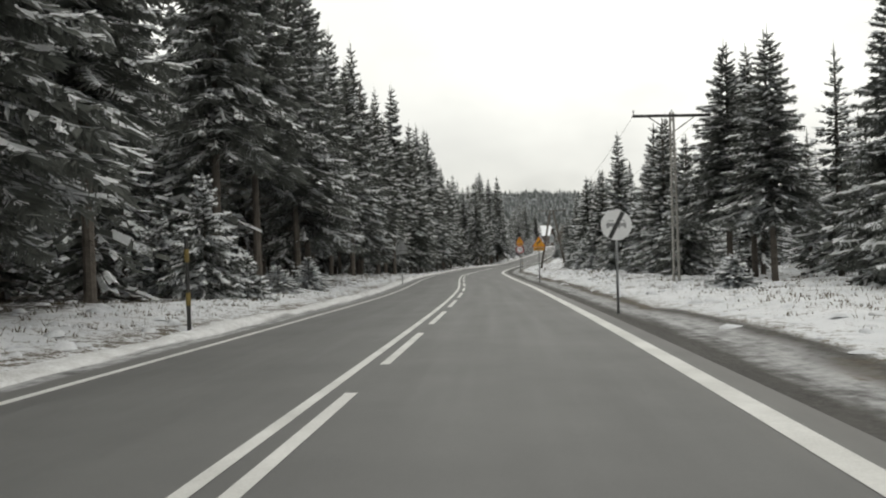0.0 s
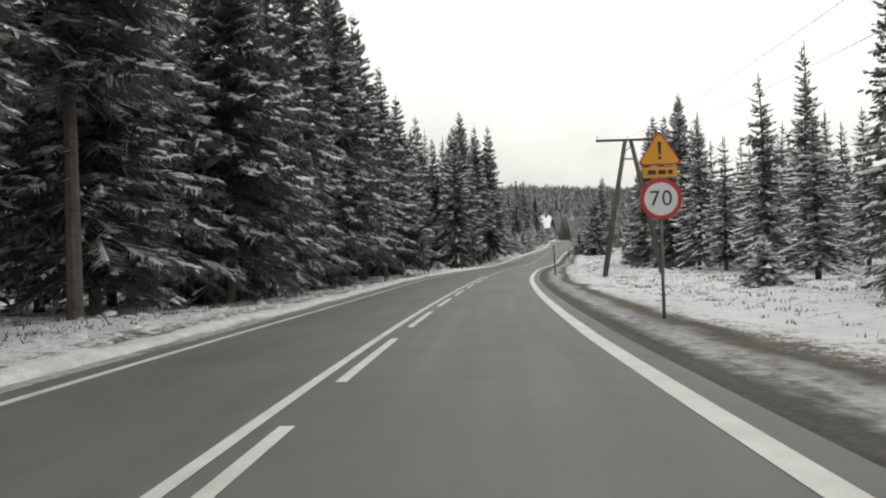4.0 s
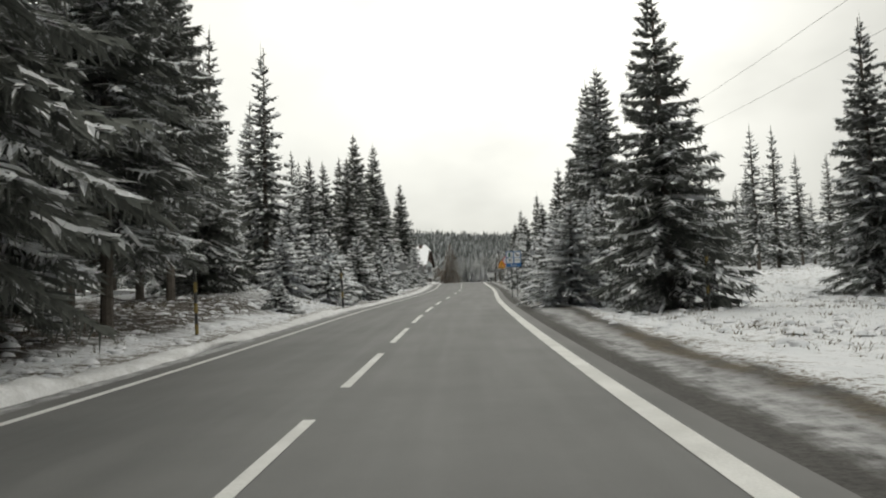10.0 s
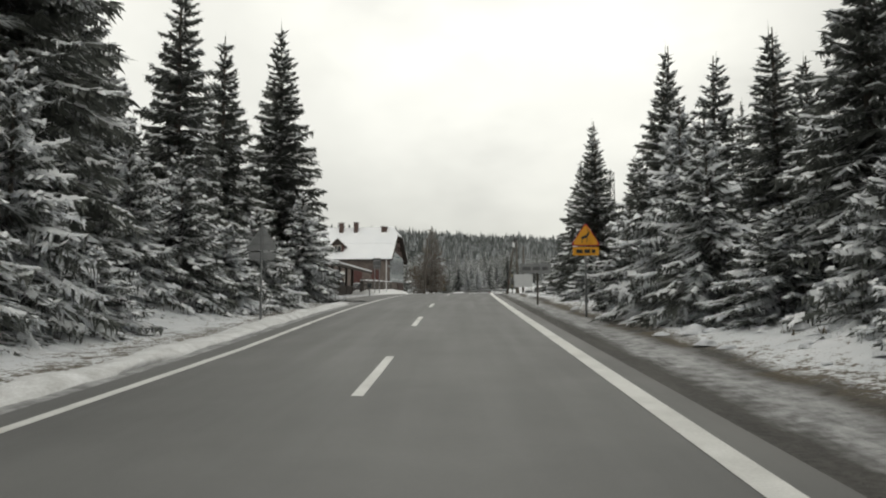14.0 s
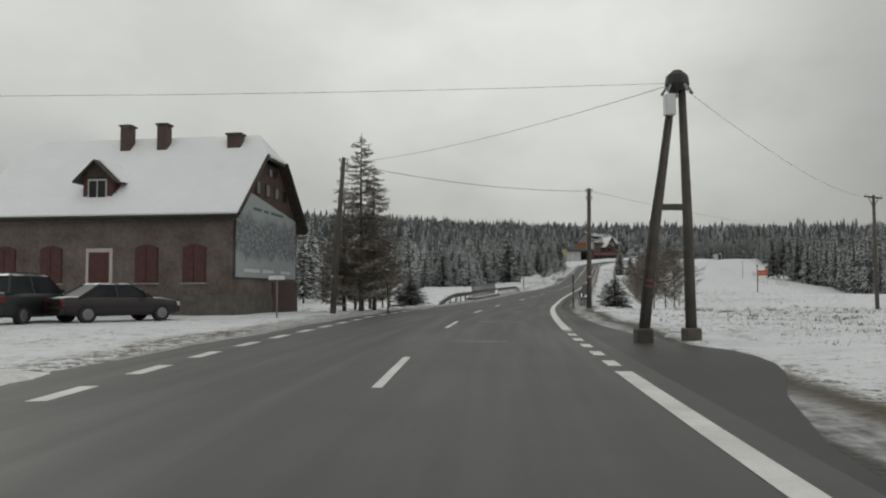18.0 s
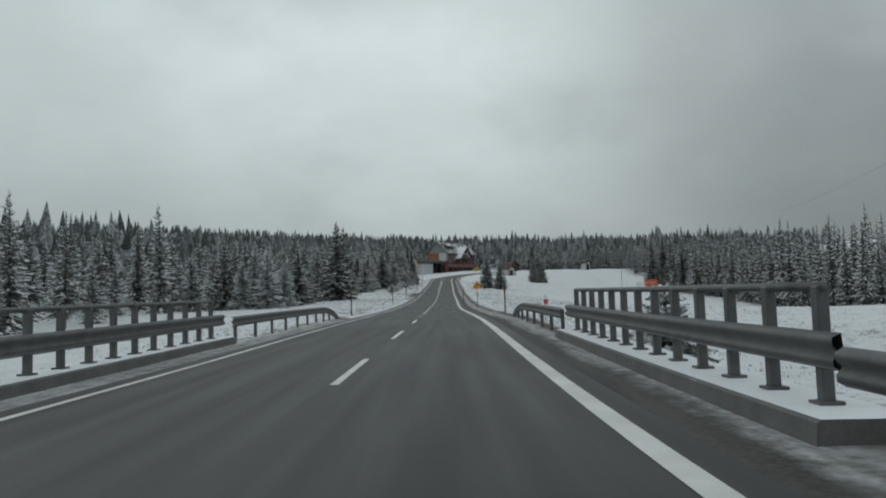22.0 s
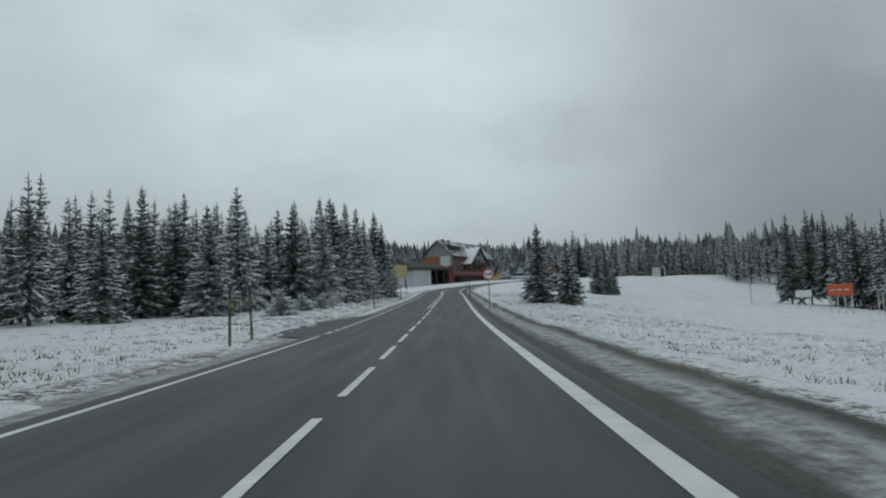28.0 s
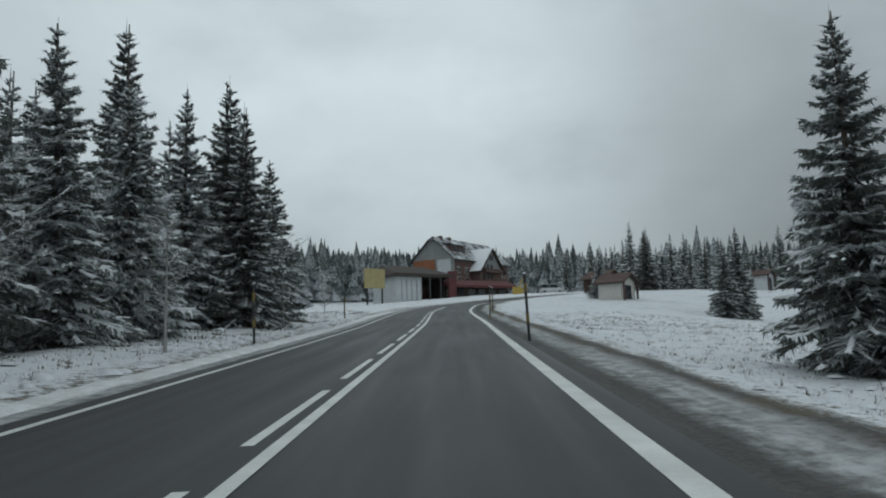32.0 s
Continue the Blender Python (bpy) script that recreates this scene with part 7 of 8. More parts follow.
def inn():
    """The roadside inn and its low roofed terrace."""
    s0 = 267.6
    p = on_road(s0, -10.5)
    rz = heading(277) + 90
    t = thing("inn", pose(p.x, p.y, gz(p.x, p.y) - 0.1, 0, 0, rz), "inn with a snow-streaked red roof and two dormers", "house")
    L, W, EV, RG = 19.0, 10.0, 3.8, 8.8
    # x runs along the road, y away from it
    part("plinth", box(-0.05, L + 0.05, -0.05, W + 0.05, -0.5, 0.5), STONE, t)
    part("walls", box(0, L, 0, W, 0.5, EV), BOARDS, t)
    for x0, x1 in ((0, 0.3), (L - 0.3, L)):
        v = [(x, y, z) for x in (x0, x1) for y, z in ((0, EV), (W, EV), (W / 2, RG - 0.05))]
        part("gable", (v, [(2, 1, 0), (3, 4, 5), (0, 1, 4, 3), (1, 2, 5, 4), (2, 0, 3, 5)]), BOARDS, t)
    for poly in gable_roof_pieces(L, W, EV, RG, 0.6):
        part("roof_slope", thick(lifted(poly, 0.12), 0.14), ROOF_RED, t, "dark red tin roof streaked with snow")
    for k in range(7):
        x = 1.3 + 2.6 * k
        window_unit(t, x, x + 1.1, 1.3, 2.6, 0.0, CREAM, GLASS_DARK)
    for dx in (14.0, 16.9):
        dm = part("dormer", box(dx - 0.9, dx + 0.9, 0.9, 3.9, EV + 0.6, EV + 2.2), SHUTTER, t, "dark red boarded dormer")
        part("dormer_window", box(dx - 0.55, dx + 0.55, 0.86, 0.899, EV + 0.9, EV + 2.0), GLASS_DARK, dm)
        for sg in (-1, 1):
            poly = [(dx + sg * 1.2, 0.5, EV + 2.0), (dx, 0.5, EV + 3.0), (dx, 4.4, EV + 3.0), (dx + sg * 1.2, 4.4, EV + 2.0)]
            if sg > 0:
                poly.reverse()
            part("dormer_roof", thick(poly, 0.10), SOFFIT, dm)
            part("dormer_snow", thick(lifted(poly, 0.09), 0.08), ROOF_SNOW, dm)
    # terrace
    p2 = on_road(262.5, -6.7)
    t2 = thing("terrace", pose(p2.x, p2.y, gz(p2.x, p2.y), 0, 0, rz), "dark timber terrace with a snow-covered lean-to roof", "terrace")
    Lt = 20.6
    poly = [(-0.4, -0.75, 2.05), (Lt + 0.7, -0.75, 2.05), (Lt + 0.7, 3.6, 2.95), (-0.4, 3.6, 2.95)]
    part("roof", thick(poly, 0.10), SOFFIT, t2)
    part("roof_snow", thick(lifted(poly, 0.13), 0.12), ROOF_SNOW, t2)
    part("fascia_board", box(-0.4, Lt + 0.7, -0.80, -0.751, 1.90, 2.06), SOFFIT, t2)
    for k in range(9):
        x = 0.1 + (Lt - 0.2) * k / 8
        part("post", box(x - 0.08, x + 0.08, 0.55, 0.71, -0.3, 2.25), SOFFIT, t2)
        if k < 8:
            part("parapet_board", box(x + 0.09, x + (Lt - 0.2) / 8 - 0.09, 0.58, 0.66, -0.05, 0.95), SOFFIT, t2)
    part("rear_boards", box(0, Lt - 2.6, 3.2, 3.3, -0.2, 2.75), SOFFIT, t2)
    part("end_boards", box(0.0, 0.08, 0.72, 3.19, -0.2, 2.3), SOFFIT, t2)
    part("floor", box(0, Lt, 0.75, 3.19, -0.2, 0.08), SOFFIT, t2)
    for k in range(4):
        part("partition", box(3.0 + k * 4.4, 3.08 + k * 4.4, 0.8, 3.18, 0.09, 2.0), SOFFIT, t2)


inn()


def fence():
    pts = [(38.0, 280.4), (39.3, 285.0), (40.9, 290.0), (42.3, 294.3)]
    line = spline([(x, y, 0) for x, y in pts], 2.1)
    p = line[0]
    t = thing("rail_fence", pose(p[0], p[1], gz(p[0], p[1])), "weathered plank fence with stout posts and snow on top", "fence")
    inv = Vector((-p[0], -p[1], -gz(p[0], p[1])))
    prev = None
    for q in line:
        b = Vector((q[0], q[1], gz(q[0], q[1]))) + inv
        part("post", moved(box(-0.13, 0.13, -0.13, 0.13, -0.4, 1.10, 0.02), Matrix.Translation(b) @ pose(0, 0, 0, 0, 0, 15)), GREY_WOOD, t)
        part("snow_cap", moved(box(-0.14, 0.14, -0.14, 0.14, 1.10, 1.19, 0.05), Matrix.Translation(b) @ pose(0, 0, 0, 0, 0, 15)), SNOW, t)
        if prev is not None:
            for z in (0.46, 0.80):
                a, c = prev + Vector((0, 0, z)), b + Vector((0, 0, z))
                d = (c - a).normalized()
                n = Vector((d.y, -d.x, 0)) * 0.04
                up = Vector((0, 0, 0.24))
                v = [a + n, c + n, c - n, a - n, a + n + up, c + n + up, c - n + up, a - n + up]
                part("plank", ([tuple(k) for k in v], [(3, 2, 1, 0), (4, 5, 6, 7), (0, 1, 5, 4), (1, 2, 6, 5), (2, 3, 7, 6), (3, 0, 4, 7)]), GREY_WOOD, t)
        prev = b


fence()


def fence_bank():
    """Snow thrown up along the foot of the fence."""
    r = random.Random(41)
    verts, m = [], 9
    ends = [(37.7, 279.2), (39.3, 285.0), (40.9, 290.0), (42.6, 295.4)]
    line = spline([(x, y, 0) for x, y in ends], 0.3)
    n = len(line)
    for i, q in enumerate(line):
        a, b = line[max(i - 1, 0)], line[min(i + 1, n - 1)]
        d = Vector((b[0] - a[0], b[1] - a[1], 0)).normalized()
        fade = min(1, i / 5, (n - 1 - i) / 5)
        for j in range(m):
            u = -1.7 + 3.1 * j / (m - 1)
            x, y = q[0] - d.y * u, q[1] + d.x * u
            hump = max(0.0, 1 - abs(u / 1.75) ** 2) if 0 < j < m - 1 else -0.1
            verts.append((x, y, gz(x, y) + 0.36 * fade * hump * r.uniform(0.6, 1.2) - 0.01))
    faces = [(i * m + j, i * m + m + j, i * m + m + j + 1, i * m + j + 1) for i in range(n - 1) for j in range(m - 1)]
    ob = mesh_object("snow_bank", verts, faces, DIRTY_SNOW, True)
    tagged(ob, "lumpy bank of snow along the foot of the fence", "snow", kind="stuff")


fence_bank()


def name_post(x, y, h):
    t = thing("finger_sign", on_ground(x, y, -15), "slim pale post with a grey arm plate beside the fence", "sign")
    part("post", tube([(0, 0, -0.3), (0, 0, h)], [0.045, 0.04], 8), SIGN_WHITE, t)
    part("cap", tube([(0, 0, h), (0, 0, h + 0.06)], [0.045, 0.02], 8), SIGN_GREY, t)
    part("arm_plate", box(0.03, 0.52, -0.02, 0.02, h - 0.55, h - 0.40), SIGN_GREY, t)

def square_board(x, y, h):
    t = thing("sign_back", on_ground(x, y, -15), "dark grey back of an upright road sign on two posts", "sign")
    for dx in (-0.18, 0.18):
        part("post", tube([(dx, 0, -0.3), (dx, 0, h)], 0.03, 8), SIGN_GREY, t)
    part("plate", box(-0.30, 0.30, -0.045, -0.031, h - 0.80, h, 0.005), RAIL, t)
    for dz in (0.2, 0.6):
        part("clamp", box(-0.26, 0.26, -0.075, -0.046, h - dz - 0.02, h - dz + 0.02), SIGN_GREY, t)


name_post(40.3, 284.0, 2.75)
square_board(39.1, 280.0, 2.75)


def small_board(x, y, rz, z, w, h, mat, label, posts=1):
    t = thing("notice_board", on_ground(x, y, rz), label, "sign board")
    for k in range(posts):
        dx = 0 if posts == 1 else -w * 0.35 + k * w * 0.7 / (posts - 1)
        part("post", tube([(dx, 0.05, -0.4), (dx, 0.05, z + h)], 0.035, 7), GALV, t)
    part("board", slab(rect(-w / 2, w / 2, z, z + h), -0.02, 0.0), mat, t)
    part("board_frame", box(-w / 2 - 0.02, w / 2 + 0.02, 0.001, 0.03, z - 0.02, z + h + 0.02), GALV, t)


small_board(46.9, 314.6, -15, 1.55, 0.66, 0.16, SIGN_WHITE, "small white direction plate on a post before the house")
small_board(37.6, 270.9, heading(272), 0.55, 0.25, 0.3, DARK, "short dark post with a small plate at the lay-by")


# ---- cars ----
RUBBER = plain("tyre_rubber", (0.012, 0.012, 0.012), (0.03, 0.03, 0.03), 6.0, 60.0, 0.85)
CAR_GLASS = plain("car_glass", (0.012, 0.014, 0.016), (0.03, 0.035, 0.04), 1.0, 5.0, 0.35)
CAR_GLASS.node_tree.nodes["Principled BSDF"].inputs["Specular IOR Level"].default_value = 0.15
LAMP = plain("headlamp_lens", (0.45, 0.46, 0.47), (0.62, 0.63, 0.64), 4.0, 30.0, 0.2)
TAIL = plain("tail_lamp_lens", (0.10, 0.010, 0.010), (0.15, 0.015, 0.015), 4.0, 30.0, 0.3)


def car_paint(name, c):
    return plain(name, tuple(v * 0.85 for v in c), c, 1.5, 30.0, 0.35, 0.2, 0.02, snow=0.03, coat=0.05)


def car(x, y, rz, kind, paint, label):
    """A parked car that faces -y; lofted body, glazed cabin, wheels, lamps and trim."""
    t = thing("car", on_ground(x, y, rz, 0.0), label, "car", "parked cars")
    Ln, Wd = (4.45, 1.76) if kind != "van" else (4.9, 1.9)
    hood, roof = {"sedan": (0.92, 1.43), "suv": (1.08, 1.74), "van": (1.15, 1.95)}[kind]
    y0, y1 = -Ln / 2, Ln / 2
    # body stations along the length: y, low z, shoulder z, half width
    st = [(y0, 0.42, hood - 0.30, 0.66), (y0 + 0.12, 0.28, hood - 0.16, 0.80), (y0 + 0.75, 0.24, hood - 0.04, 0.87), (y0 + 1.25, 0.24, hood, 0.88), (0.3, 0.24, hood + 0.02, 0.88), (y1 - 0.9, 0.24, hood + 0.03, 0.87), (y1 - 0.15, 0.30, hood + (0.0 if kind == "sedan" else 0.03), 0.80), (y1, 0.45, hood - 0.12, 0.70)]
    k = Wd / 1.76
    v, f = [], []
    for yy, zl, zs, hw in st:
        hw *= k
        ring = [(-hw * 0.92, zl), (-hw, zl + 0.14), (-hw, zs - 0.22), (-hw * 0.94, zs - 0.05), (-hw * 0.80, zs), (hw * 0.80, zs), (hw * 0.94, zs - 0.05), (hw, zs - 0.22), (hw, zl + 0.14), (hw * 0.92, zl)]
        v += [(a, yy, b) for a, b in ring]
    n = 10
    for i in range(len(st) - 1):
        f += [(i * n + j, (i + 1) * n + j, (i + 1) * n + (j + 1) % n, i * n + (j + 1) % n) for j in range(n)]
    f += [tuple(range(n)), tuple(reversed(range((len(st) - 1) * n, len(st) * n)))]
    body = part("body", (v, f), paint, t, "", True)
    w0, w1, r0, r1 = {"sedan": (y0 + 1.15, y1 - 0.55, y0 + 1.95, y1 - 1.35), "suv": (y0 + 1.1, y1 - 0.12, y0 + 1.75, y1 - 0.45), "van": (y0 + 0.7, y1 - 0.05, y0 + 1.5, y1 - 0.25)}[kind]
    hb, ht = 0.80 * k, 0.62 * k
    base, top = hood - 0.02, roof
    cv = [(-hb, w0, base), (hb, w0, base), (hb, w1, base), (-hb, w1, base), (-ht, r0, top - 0.06), (ht, r0, top - 0.06), (ht, r1, top - 0.06), (-ht, r1, top - 0.06)]
    part("greenhouse", (cv, [(3, 2, 1, 0), (4, 5, 6, 7), (0, 1, 5, 4), (1, 2, 6, 5), (2, 3, 7, 6), (3, 0, 4, 7)]), CAR_GLASS, t)
    rv = [(-ht - 0.03, r0 - 0.05, top - 0.07), (ht + 0.03, r0 - 0.05, top - 0.07), (ht + 0.03, r1 + 0.06, top - 0.07), (-ht - 0.03, r1 + 0.06, top - 0.07), (-ht + 0.08, r0 + 0.1, top), (ht - 0.08, r0 + 0.1, top), (ht - 0.08, r1 - 0.1, top), (-ht + 0.08, r1 - 0.1, top)]
    part("roof", (rv, [(3, 2, 1, 0), (4, 5, 6, 7), (0, 1, 5, 4), (1, 2, 6, 5), (2, 3, 7, 6), (3, 0, 4, 7)]), paint, t)
    for sg in (-1, 1):
        for a, b in (((hb, w0), (ht, r0)), ((hb, w1), (ht, r1))):
            part("pillar", tube([(sg * a[0], a[1], base), (sg * b[0], b[1], top - 0.06)], 0.045, 5), paint, t)
        my = (r0 + r1) / 2
        part("pillar", tube([(sg * hb, my, base), (sg * ht, my, top - 0.06)], 0.04, 5), paint, t)
        part("mirror", box(sg * 0.98 * k - 0.08, sg * 0.98 * k + 0.08, w0 + 0.25, w0 + 0.42, hood, hood + 0.15, 0.03), paint, t)
        part("headlamp", box(sg * 0.60 * k - 0.17, sg * 0.60 * k + 0.17, y0 - 0.02, y0 + 0.10, hood - 0.34, hood - 0.20, 0.03), LAMP, t)
        part("tail_lamp", box(sg * 0.64 * k - 0.10, sg * 0.64 * k + 0.10, y1 - 0.10, y1 + 0.02, hood - 0.32, hood - 0.10, 0.03), TAIL, t)
        for wy in (y0 + 0.82, y1 - 0.82):
            wx = sg * 0.80 * k
            w = part("wheel", tube([(wx - 0.11, wy, 0.31), (wx + 0.11, wy, 0.31)], 0.31, 18), RUBBER, t)
            part("rim", tube([(wx + sg * 0.111, wy, 0.31), (wx + sg * 0.125, wy, 0.31)], [0.20, 0.17], 14), GALV, w)
    part("grille", box(-0.38 * k, 0.38 * k, y0 - 0.025, y0 + 0.04, hood - 0.34, hood - 0.22), DARK, t)
    part("bumper", box(-0.72 * k, 0.72 * k, y0 - 0.07, y0 + 0.12, 0.34, 0.56, 0.05), paint, t)
    part("rear_bumper", box(-0.72 * k, 0.72 * k, y1 - 0.12, y1 + 0.06, 0.36, 0.58, 0.05), paint, t)
    part("plate_bar", box(-0.26, 0.26, y0 - 0.085, y0 - 0.071, 0.42, 0.52), SIGN_WHITE, t)
    if kind == "suv":
        for sg in (-1, 1):
            part("roof_bar", tube([(sg * (ht - 0.05), r0 + 0.2, top + 0.04), (sg * (ht - 0.05), r1 - 0.1, top + 0.04)], 0.02, 6), DARK, t)


car(38.0, 312.8, 165, "suv", car_paint("dark_grey_car_paint", (0.025, 0.027, 0.028)), "dark grey estate car parked before the old house")
car(41.0, 313.2, 128, "sedan", car_paint("dark_red_brown_car_paint", (0.030, 0.023, 0.024)), "dark saloon car parked at an angle before the house")


# ---- the hotel and what stands round it ----
def hotel():
    rz = 33.0
    z0 = 20.2
    t = thing("hotel", pose(210.3, 659.1, z0, 0, 0, rz), "large grey and brown-red hotel with patchy snow on its steep roofs", "hotel")
    L, W, EV, RG = 25.0, 11.0, 9.6, 14.6
    part("plinth", box(-0.1, L + 0.1, -0.1, W + 0.1, -4.0, 0.3), CONCRETE, t)
    part("ground_storey", box(0, L, 0, W, 0.3, 3.2), HOTEL_RED, t)
    part("upper_storeys", box(-0.03, L + 0.03, -0.03, W + 0.03, 3.2, EV), HOTEL_RED, t)
    mid = W / 2
    for x0, x1 in ((-0.06, 0.25), (L - 0.25, L + 0.06)):
        v = [(x, y, z) for x in (x0, x1) for y, z in ((-0.05, 3.2), (W + 0.05, 3.2), (W + 0.05, EV), (mid + 0.6, RG - 0.25), (mid - 0.6, RG - 0.25), (-0.05, EV))]
        part("gable_wall", (v, [(5, 4, 3, 2, 1, 0), (6, 7, 8, 9, 10, 11)] + [(i, (i + 1) % 6, 6 + (i + 1) % 6, 6 + i) for i in range(6)]), HOTEL_GREY, t)
    part("orange_panel", box(-0.16, -0.061, 4.9, W - 0.1, 4.6, 9.4), HOTEL_ORANGE, t, "orange-brown panel on the gable")
    part("pale_panel", box(-0.14, -0.061, 0.7, 4.3, 5.6, 9.2), GATE_WHITE, t, "pale panel beside the orange one")
    for y in (1.4, 3.2):
        part("window", box(-0.18, -0.061, y, y + 1.1, 3.6, 5.0), GLASS_DARK, t)
    for poly in gable_roof_pieces(L, W, EV, RG, 0.7, 0.9):
        part("roof_slope", thick(lifted(poly, 0.2), 0.25), HOTEL_TIN, t, "dark roof patched with snow")
    # long facade: windows in rows
    for row, z in enumerate((0.9, 3.9, 6.1)):
        for k in range(7):
            x = 1.2 + 3.45 * k
            if 5.9 < x < 17.6:
                continue
            w = part("window", box(x, x + 1.3, -0.10, -0.031, z, z + 1.4), CREAM, t)
            for a in (x + 0.08, x + 0.70):
                part("pane", box(a, a + 0.52, -0.115, -0.101, z + 0.09, z + 1.31), GLASS_DARK, w)
    # long roof dormer band
    part("roof_dormer", box(1.5, 7.4, 1.4, 4.2, EV + 1.2, EV + 3.0), HOTEL_RED, t)
    for k in range(3):
        part("dormer_window", box(2.0 + k * 1.75, 3.2 + k * 1.75, 1.33, 1.399, EV + 1.6, EV + 2.7), GLASS_DARK, t)
    part("dormer_roof", thick([(1.2, 0.9, EV + 3.1), (7.7, 0.9, EV + 3.1), (7.7, 5.2, EV + 4.0), (1.2, 5.2, EV + 4.0)], 0.15), HOTEL_TIN, t)
    # cross gable
    gx0, gx1, gy = 7.2, 17.2, -2.6
    part("cross_wing", box(gx0, gx1, gy, 4, 0.3, EV - 2.2), HOTEL_RED, t)
    c = (gx0 + gx1) / 2
    part("cross_gable", slab([(gx0, EV - 2.2), (gx1, EV - 2.2), (c, 11.9)], gy + 0.02, gy + 0.4), HOTEL_GREY, t, "grey boarded cross gable")
    for poly in ([(gx0 - 0.8, gy - 0.8, EV - 3.0), (c, gy - 0.8, 12.2), (c, 7.0, 12.2), (gx0 - 0.8, 7.0, EV - 3.0)], [(c, gy - 0.8, 12.2), (gx1 + 0.8, gy - 0.8, EV - 3.0), (gx1 + 0.8, 7.0, EV - 3.0), (c, 7.0, 12.2)]):
        rp = part("cross_roof", thick(poly, 0.22), SOFFIT, t)
        part("cross_snow", thick(lifted([(p[0], p[1] + (0.25 if p[1] < gy else 0), p[2]) for p in poly], 0.16), 0.14), ROOF_SNOW, rp)
    for z in (4.0, 6.4):
        part("balcony", box(gx0 + 1.0, gx1 - 1.0, gy - 0.9, gy - 0.001, z, z + 0.9), BOARDS, t)
        for k in range(3):
            part("window", box(gx0 + 1.1 + k * 1.75, gx0 + 2.2 + k * 1.75, gy - 0.05, gy - 0.001, z + 0.95, z + 2.0), GLASS_DARK, t)
    part("attic_window", box(c - 0.8, c + 0.8, gy - 0.05, gy + 0.019, 9.4, 10.6), GLASS_DARK, t)
    for x in (2.6, 6.2):
        part("chimney", box(x, x + 0.9, mid - 0.5, mid + 0.5, RG - 1, RG + 0.5), BRICK, t)


hotel()


def station():
    """Low flat-roofed building with pale gates under a wide dark canopy."""
    t = thing("roadside_kiosk", pose(189.3, 639.3, 18.7, 0, 0, 14), "low dark-roofed building with pale gates and a wide canopy", "building")
    part("walls", box(0, 6.0, 0, 8, -3.0, 4.6), GATE_WHITE, t)
    for k in range(5):
        part("gate_panel", box(0.2 + k * 1.15, 1.2 + k * 1.15, -0.08, -0.001, 0.2, 4.0), GATE_WHITE, t)
        part("gate_slit", box(1.22 + k * 1.15, 1.33 + k * 1.15, -0.05, -0.001, 0.2, 4.0), DARK, t)
    v = [(-1.0, -1.2, 4.6), (13.0, -1.2, 4.6), (13.0, 9.0, 4.6), (-1.0, 9.0, 4.6), (-1.0, -1.2, 5.2), (13.0, -1.2, 5.2), (11.0, 6.6, 7.4), (1.2, 6.6, 7.4)]
    part("canopy_roof", (v, [(3, 2, 1, 0), (4, 5, 6, 7), (0, 1, 5, 4), (1, 2, 6, 5), (2, 3, 7, 6), (3, 0, 4, 7)]), SOFFIT, t)
    for x in (7.4, 10.0, 12.6):
        part("column", box(x - 0.15, x + 0.15, -0.8, -0.5, -3, 4.6), DARK, t)
    part("back_wall", box(6.02, 13.0, 7.0, 7.4, -3, 4.6), HOTEL_RED, t)
    t2 = thing("pavilion", pose(200.8, 643.7, 19.2, 0, 0, 12), "low brown pavilion with a red awning before the hotel", "building")
    part("walls", box(0, 17.0, 0, 6, -3.0, 3.4), SOFFIT, t2)
    part("awning", thick([(-0.5, -2.2, 2.8), (17.5, -2.2, 2.8), (17.5, 0.4, 4.0), (-0.5, 0.4, 4.0)], 0.5), AWNING_RED, t2)
    part("roof", box(-0.5, 17.5, 0.42, 6.5, 3.4, 4.1), SOFFIT, t2)
    for k in range(6):
        part("window", box(0.8 + k * 2.7, 2.6 + k * 2.7, -0.05, -0.001, 0.9, 2.4), GLASS_DARK, t2)
    part("sign_column", box(-0.4, 1.4, -2.6, -2.25, -2.0, 5.4), AWNING_RED, t2, "red upright sign column")
    t3 = thing("advertising_board", pose(182.0, 635.2, 17.6, 0, 0, 14), "pale yellow advertising panel on posts", "sign board")
    part("panel", box(0, 4.2, 0, 0.5, 3.2, 6.7), BOX_YELLOW, t3)
    for x in (0.5, 3.7):
        part("post", box(x - 0.1, x + 0.1, 0.1, 0.4, -2.6, 3.2), DARK, t3)
    t4 = thing("small_excavator_sign", pose(211.5, 634.5, 18.3, 0, 0, 10), "yellow road-works board on a low frame", "sign board")
    part("board", box(0, 2.6, 0, 0.15, 0.3, 2.6), YELLOW, t4)
    part("raised_arm", tube([(1.6, 0.05, 2.6), (2.6, 0.05, 4.2)], 0.14, 6), YELLOW, t4)
    part("foot", box(0.2, 2.4, -0.2, 0.4, -2.0, 0.3), DARK, t4)


station()


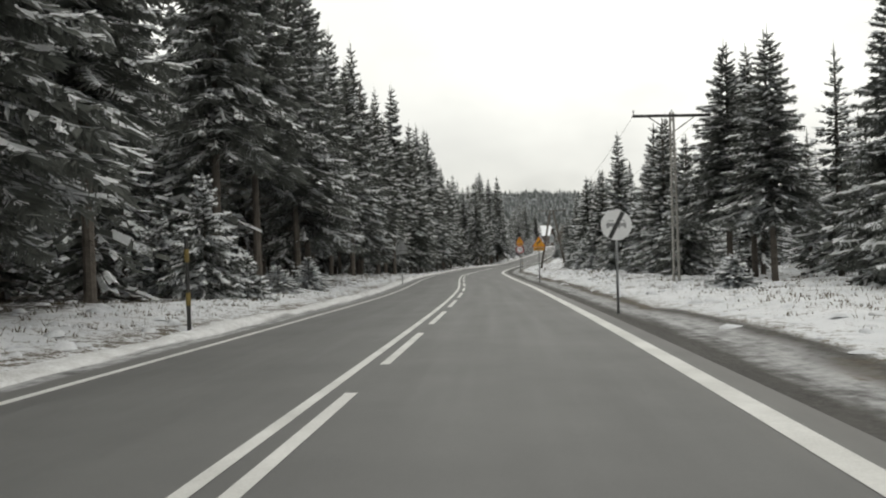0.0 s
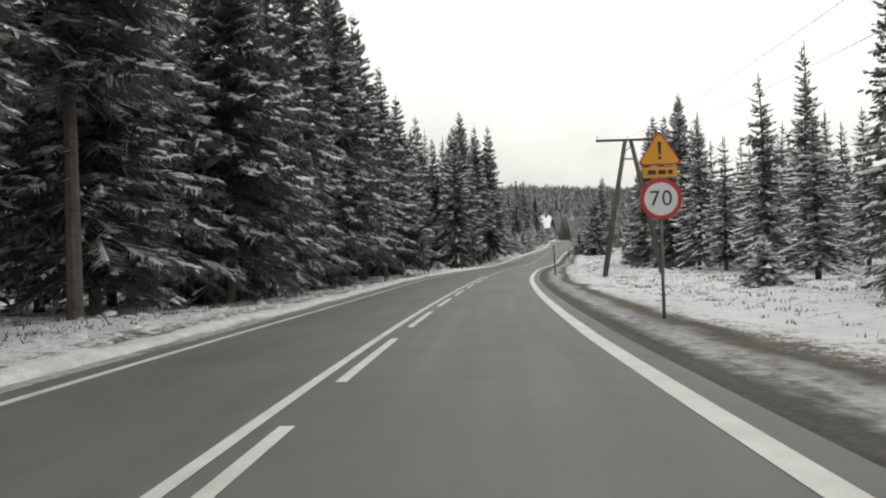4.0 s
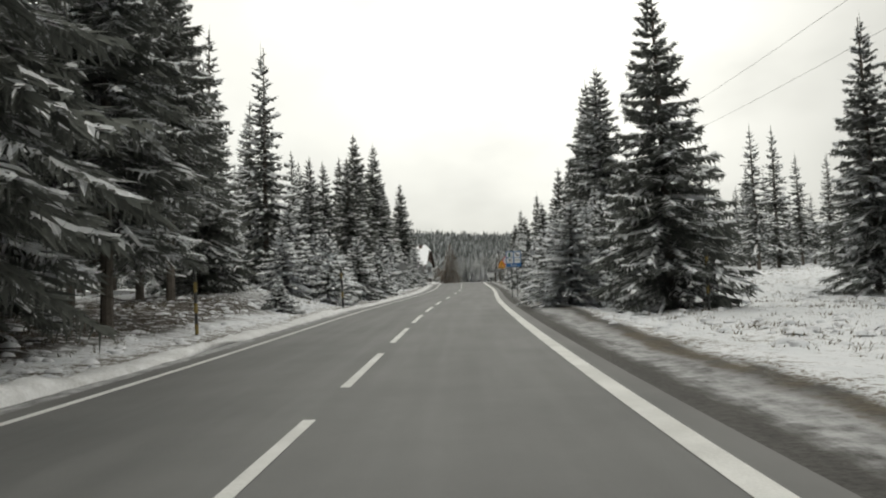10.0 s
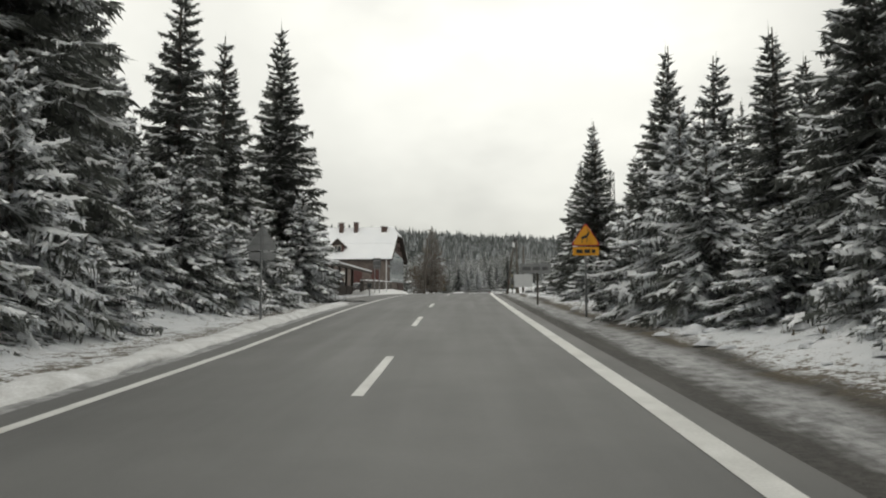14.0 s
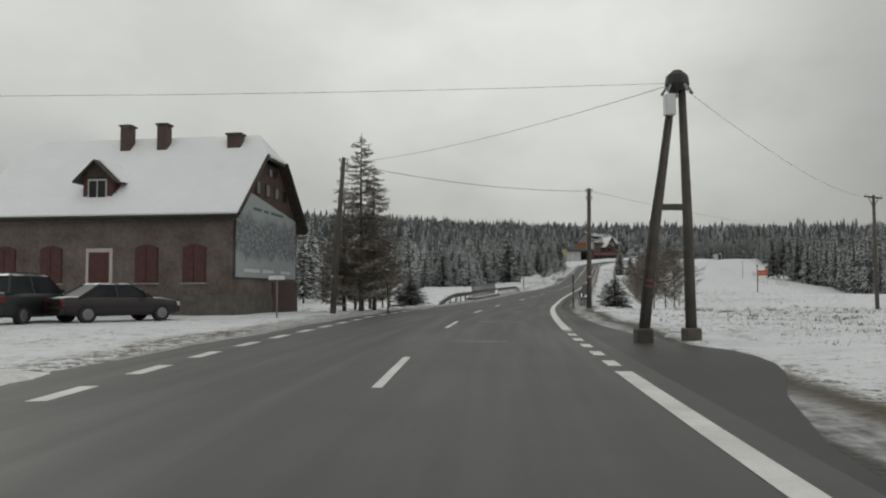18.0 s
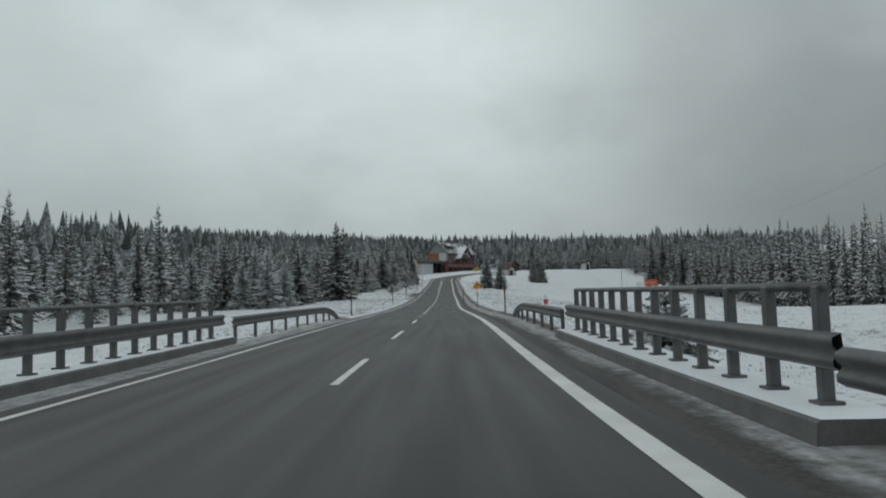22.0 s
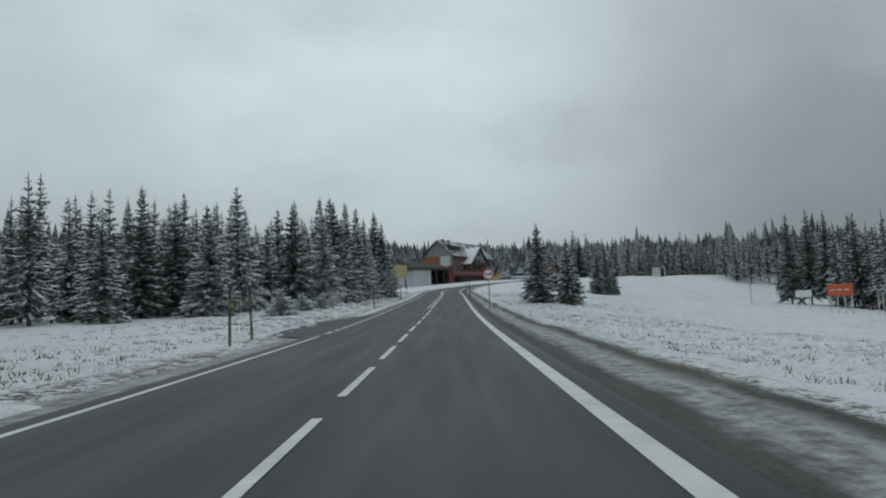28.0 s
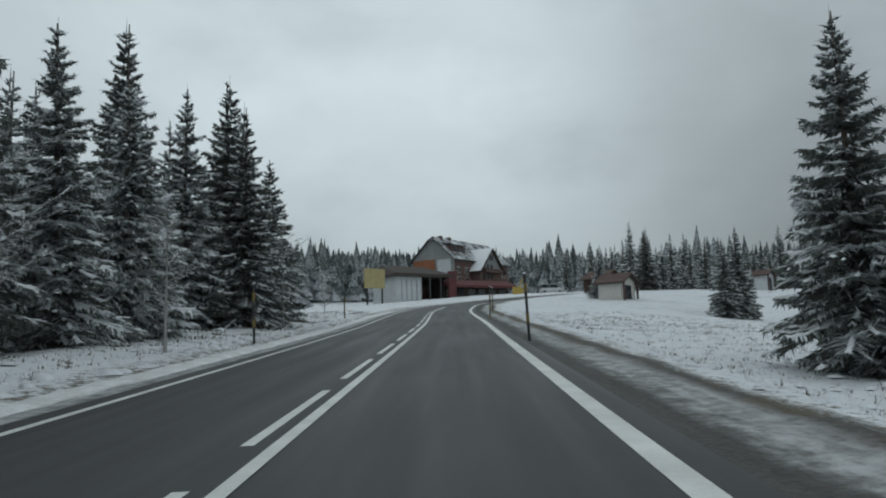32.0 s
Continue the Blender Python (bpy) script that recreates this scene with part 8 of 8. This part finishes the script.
def hut(x, y, rz, w, d, h, label, wall, up=0.0):
    t = thing("wooden_hut", pose(x, y, gz(x, y) + up, 0, 0, rz), label, "hut", "huts by the road")
    part("hut_body", box(-w / 2, w / 2, 0, d, -0.8, h), wall, t)
    for sg in (-1, 1):
        poly = [(sg * (w / 2 + 0.5), -0.7, h - 0.35), (0, -0.7, h + w * 0.22), (0, d + 0.5, h + w * 0.22), (sg * (w / 2 + 0.5), d + 0.5, h - 0.35)]
        if sg > 0:
            poly.reverse()
        rp = part("roof_slope", thick(poly, 0.14), SOFFIT, t)
        part("roof_cover", thick(lifted(poly, 0.1), 0.09), BOARDS, rp)
    part("gable", slab([(-w / 2, h), (w / 2, h), (0, h + w * 0.2)], 0.0, 0.2), wall, t)
    part("opening", box(-w * 0.22, w * 0.22, -0.04, -0.001, 0.0, h * 0.75), GLASS_DARK, t)
    for sg in (-1, 1):
        part("corner_post", box(sg * w / 2 - 0.12, sg * w / 2 + 0.12, -0.5, -0.26, -0.8, h - 0.25), BOARDS, t)


hut(220.2, 614.6, 25, 5.4, 4.0, 2.6, "brown wooden hut with a broad snow-dusted roof", BOARDS)
hut(205.6, 590.9, 30, 4.6, 3.4, 2.6, "pale wooden hut with a dark pitched roof", CREAM)
hut(254.8, 612.5, 20, 3.0, 2.4, 3.2, "white kiosk at the edge of the field", GATE_WHITE)
car(226.5, 645.0, 75, "van", car_paint("white_car_paint", (0.55, 0.56, 0.57)), "white van standing by the hotel drive")


def red_board():
    t = thing("billboard", pose(215.4, 523.6, gz(215.4, 523.6), 0, 0, -42), "plain orange-red board on tall pale posts at the wood's edge", "billboard")
    part("board", box(-1.8, 1.8, -0.08, 0.0, 2.75, 4.6), plain("orange_red_board", (0.44, 0.085, 0.035), (0.56, 0.12, 0.05), 1.0, 12.0, 0.6), t)
    for k in range(3):
        part("unreadable_bar", box(-1.4 + k * 1.0, -0.8 + k * 1.0, -0.10, -0.081, 3.6, 3.75), SIGN_WHITE, t)
    for k in range(4):
        part("post", box(-1.55 + k * 1.0, -1.4 + k * 1.0, 0.001, 0.12, -0.5, 4.4), CREAM, t)
    t2 = thing("pole_stack", pose(217.0, 518.5, gz(217.0, 518.5), 0, 0, -60), "row of pale upright stakes leaning at the wood's edge", "stakes")
    for k in range(9):
        part("stake", tube([(k * 0.55, 0, -0.3), (k * 0.55 + 0.1 * (k % 3), 0.2, 3.6 - 0.2 * (k % 2))], 0.07, 6), CREAM, t2)
    small_board(220.8, 535.3, -42, 2.2, 2.6, 1.2, SIGN_WHITE, "white board at the wood's edge", 2)


red_board()
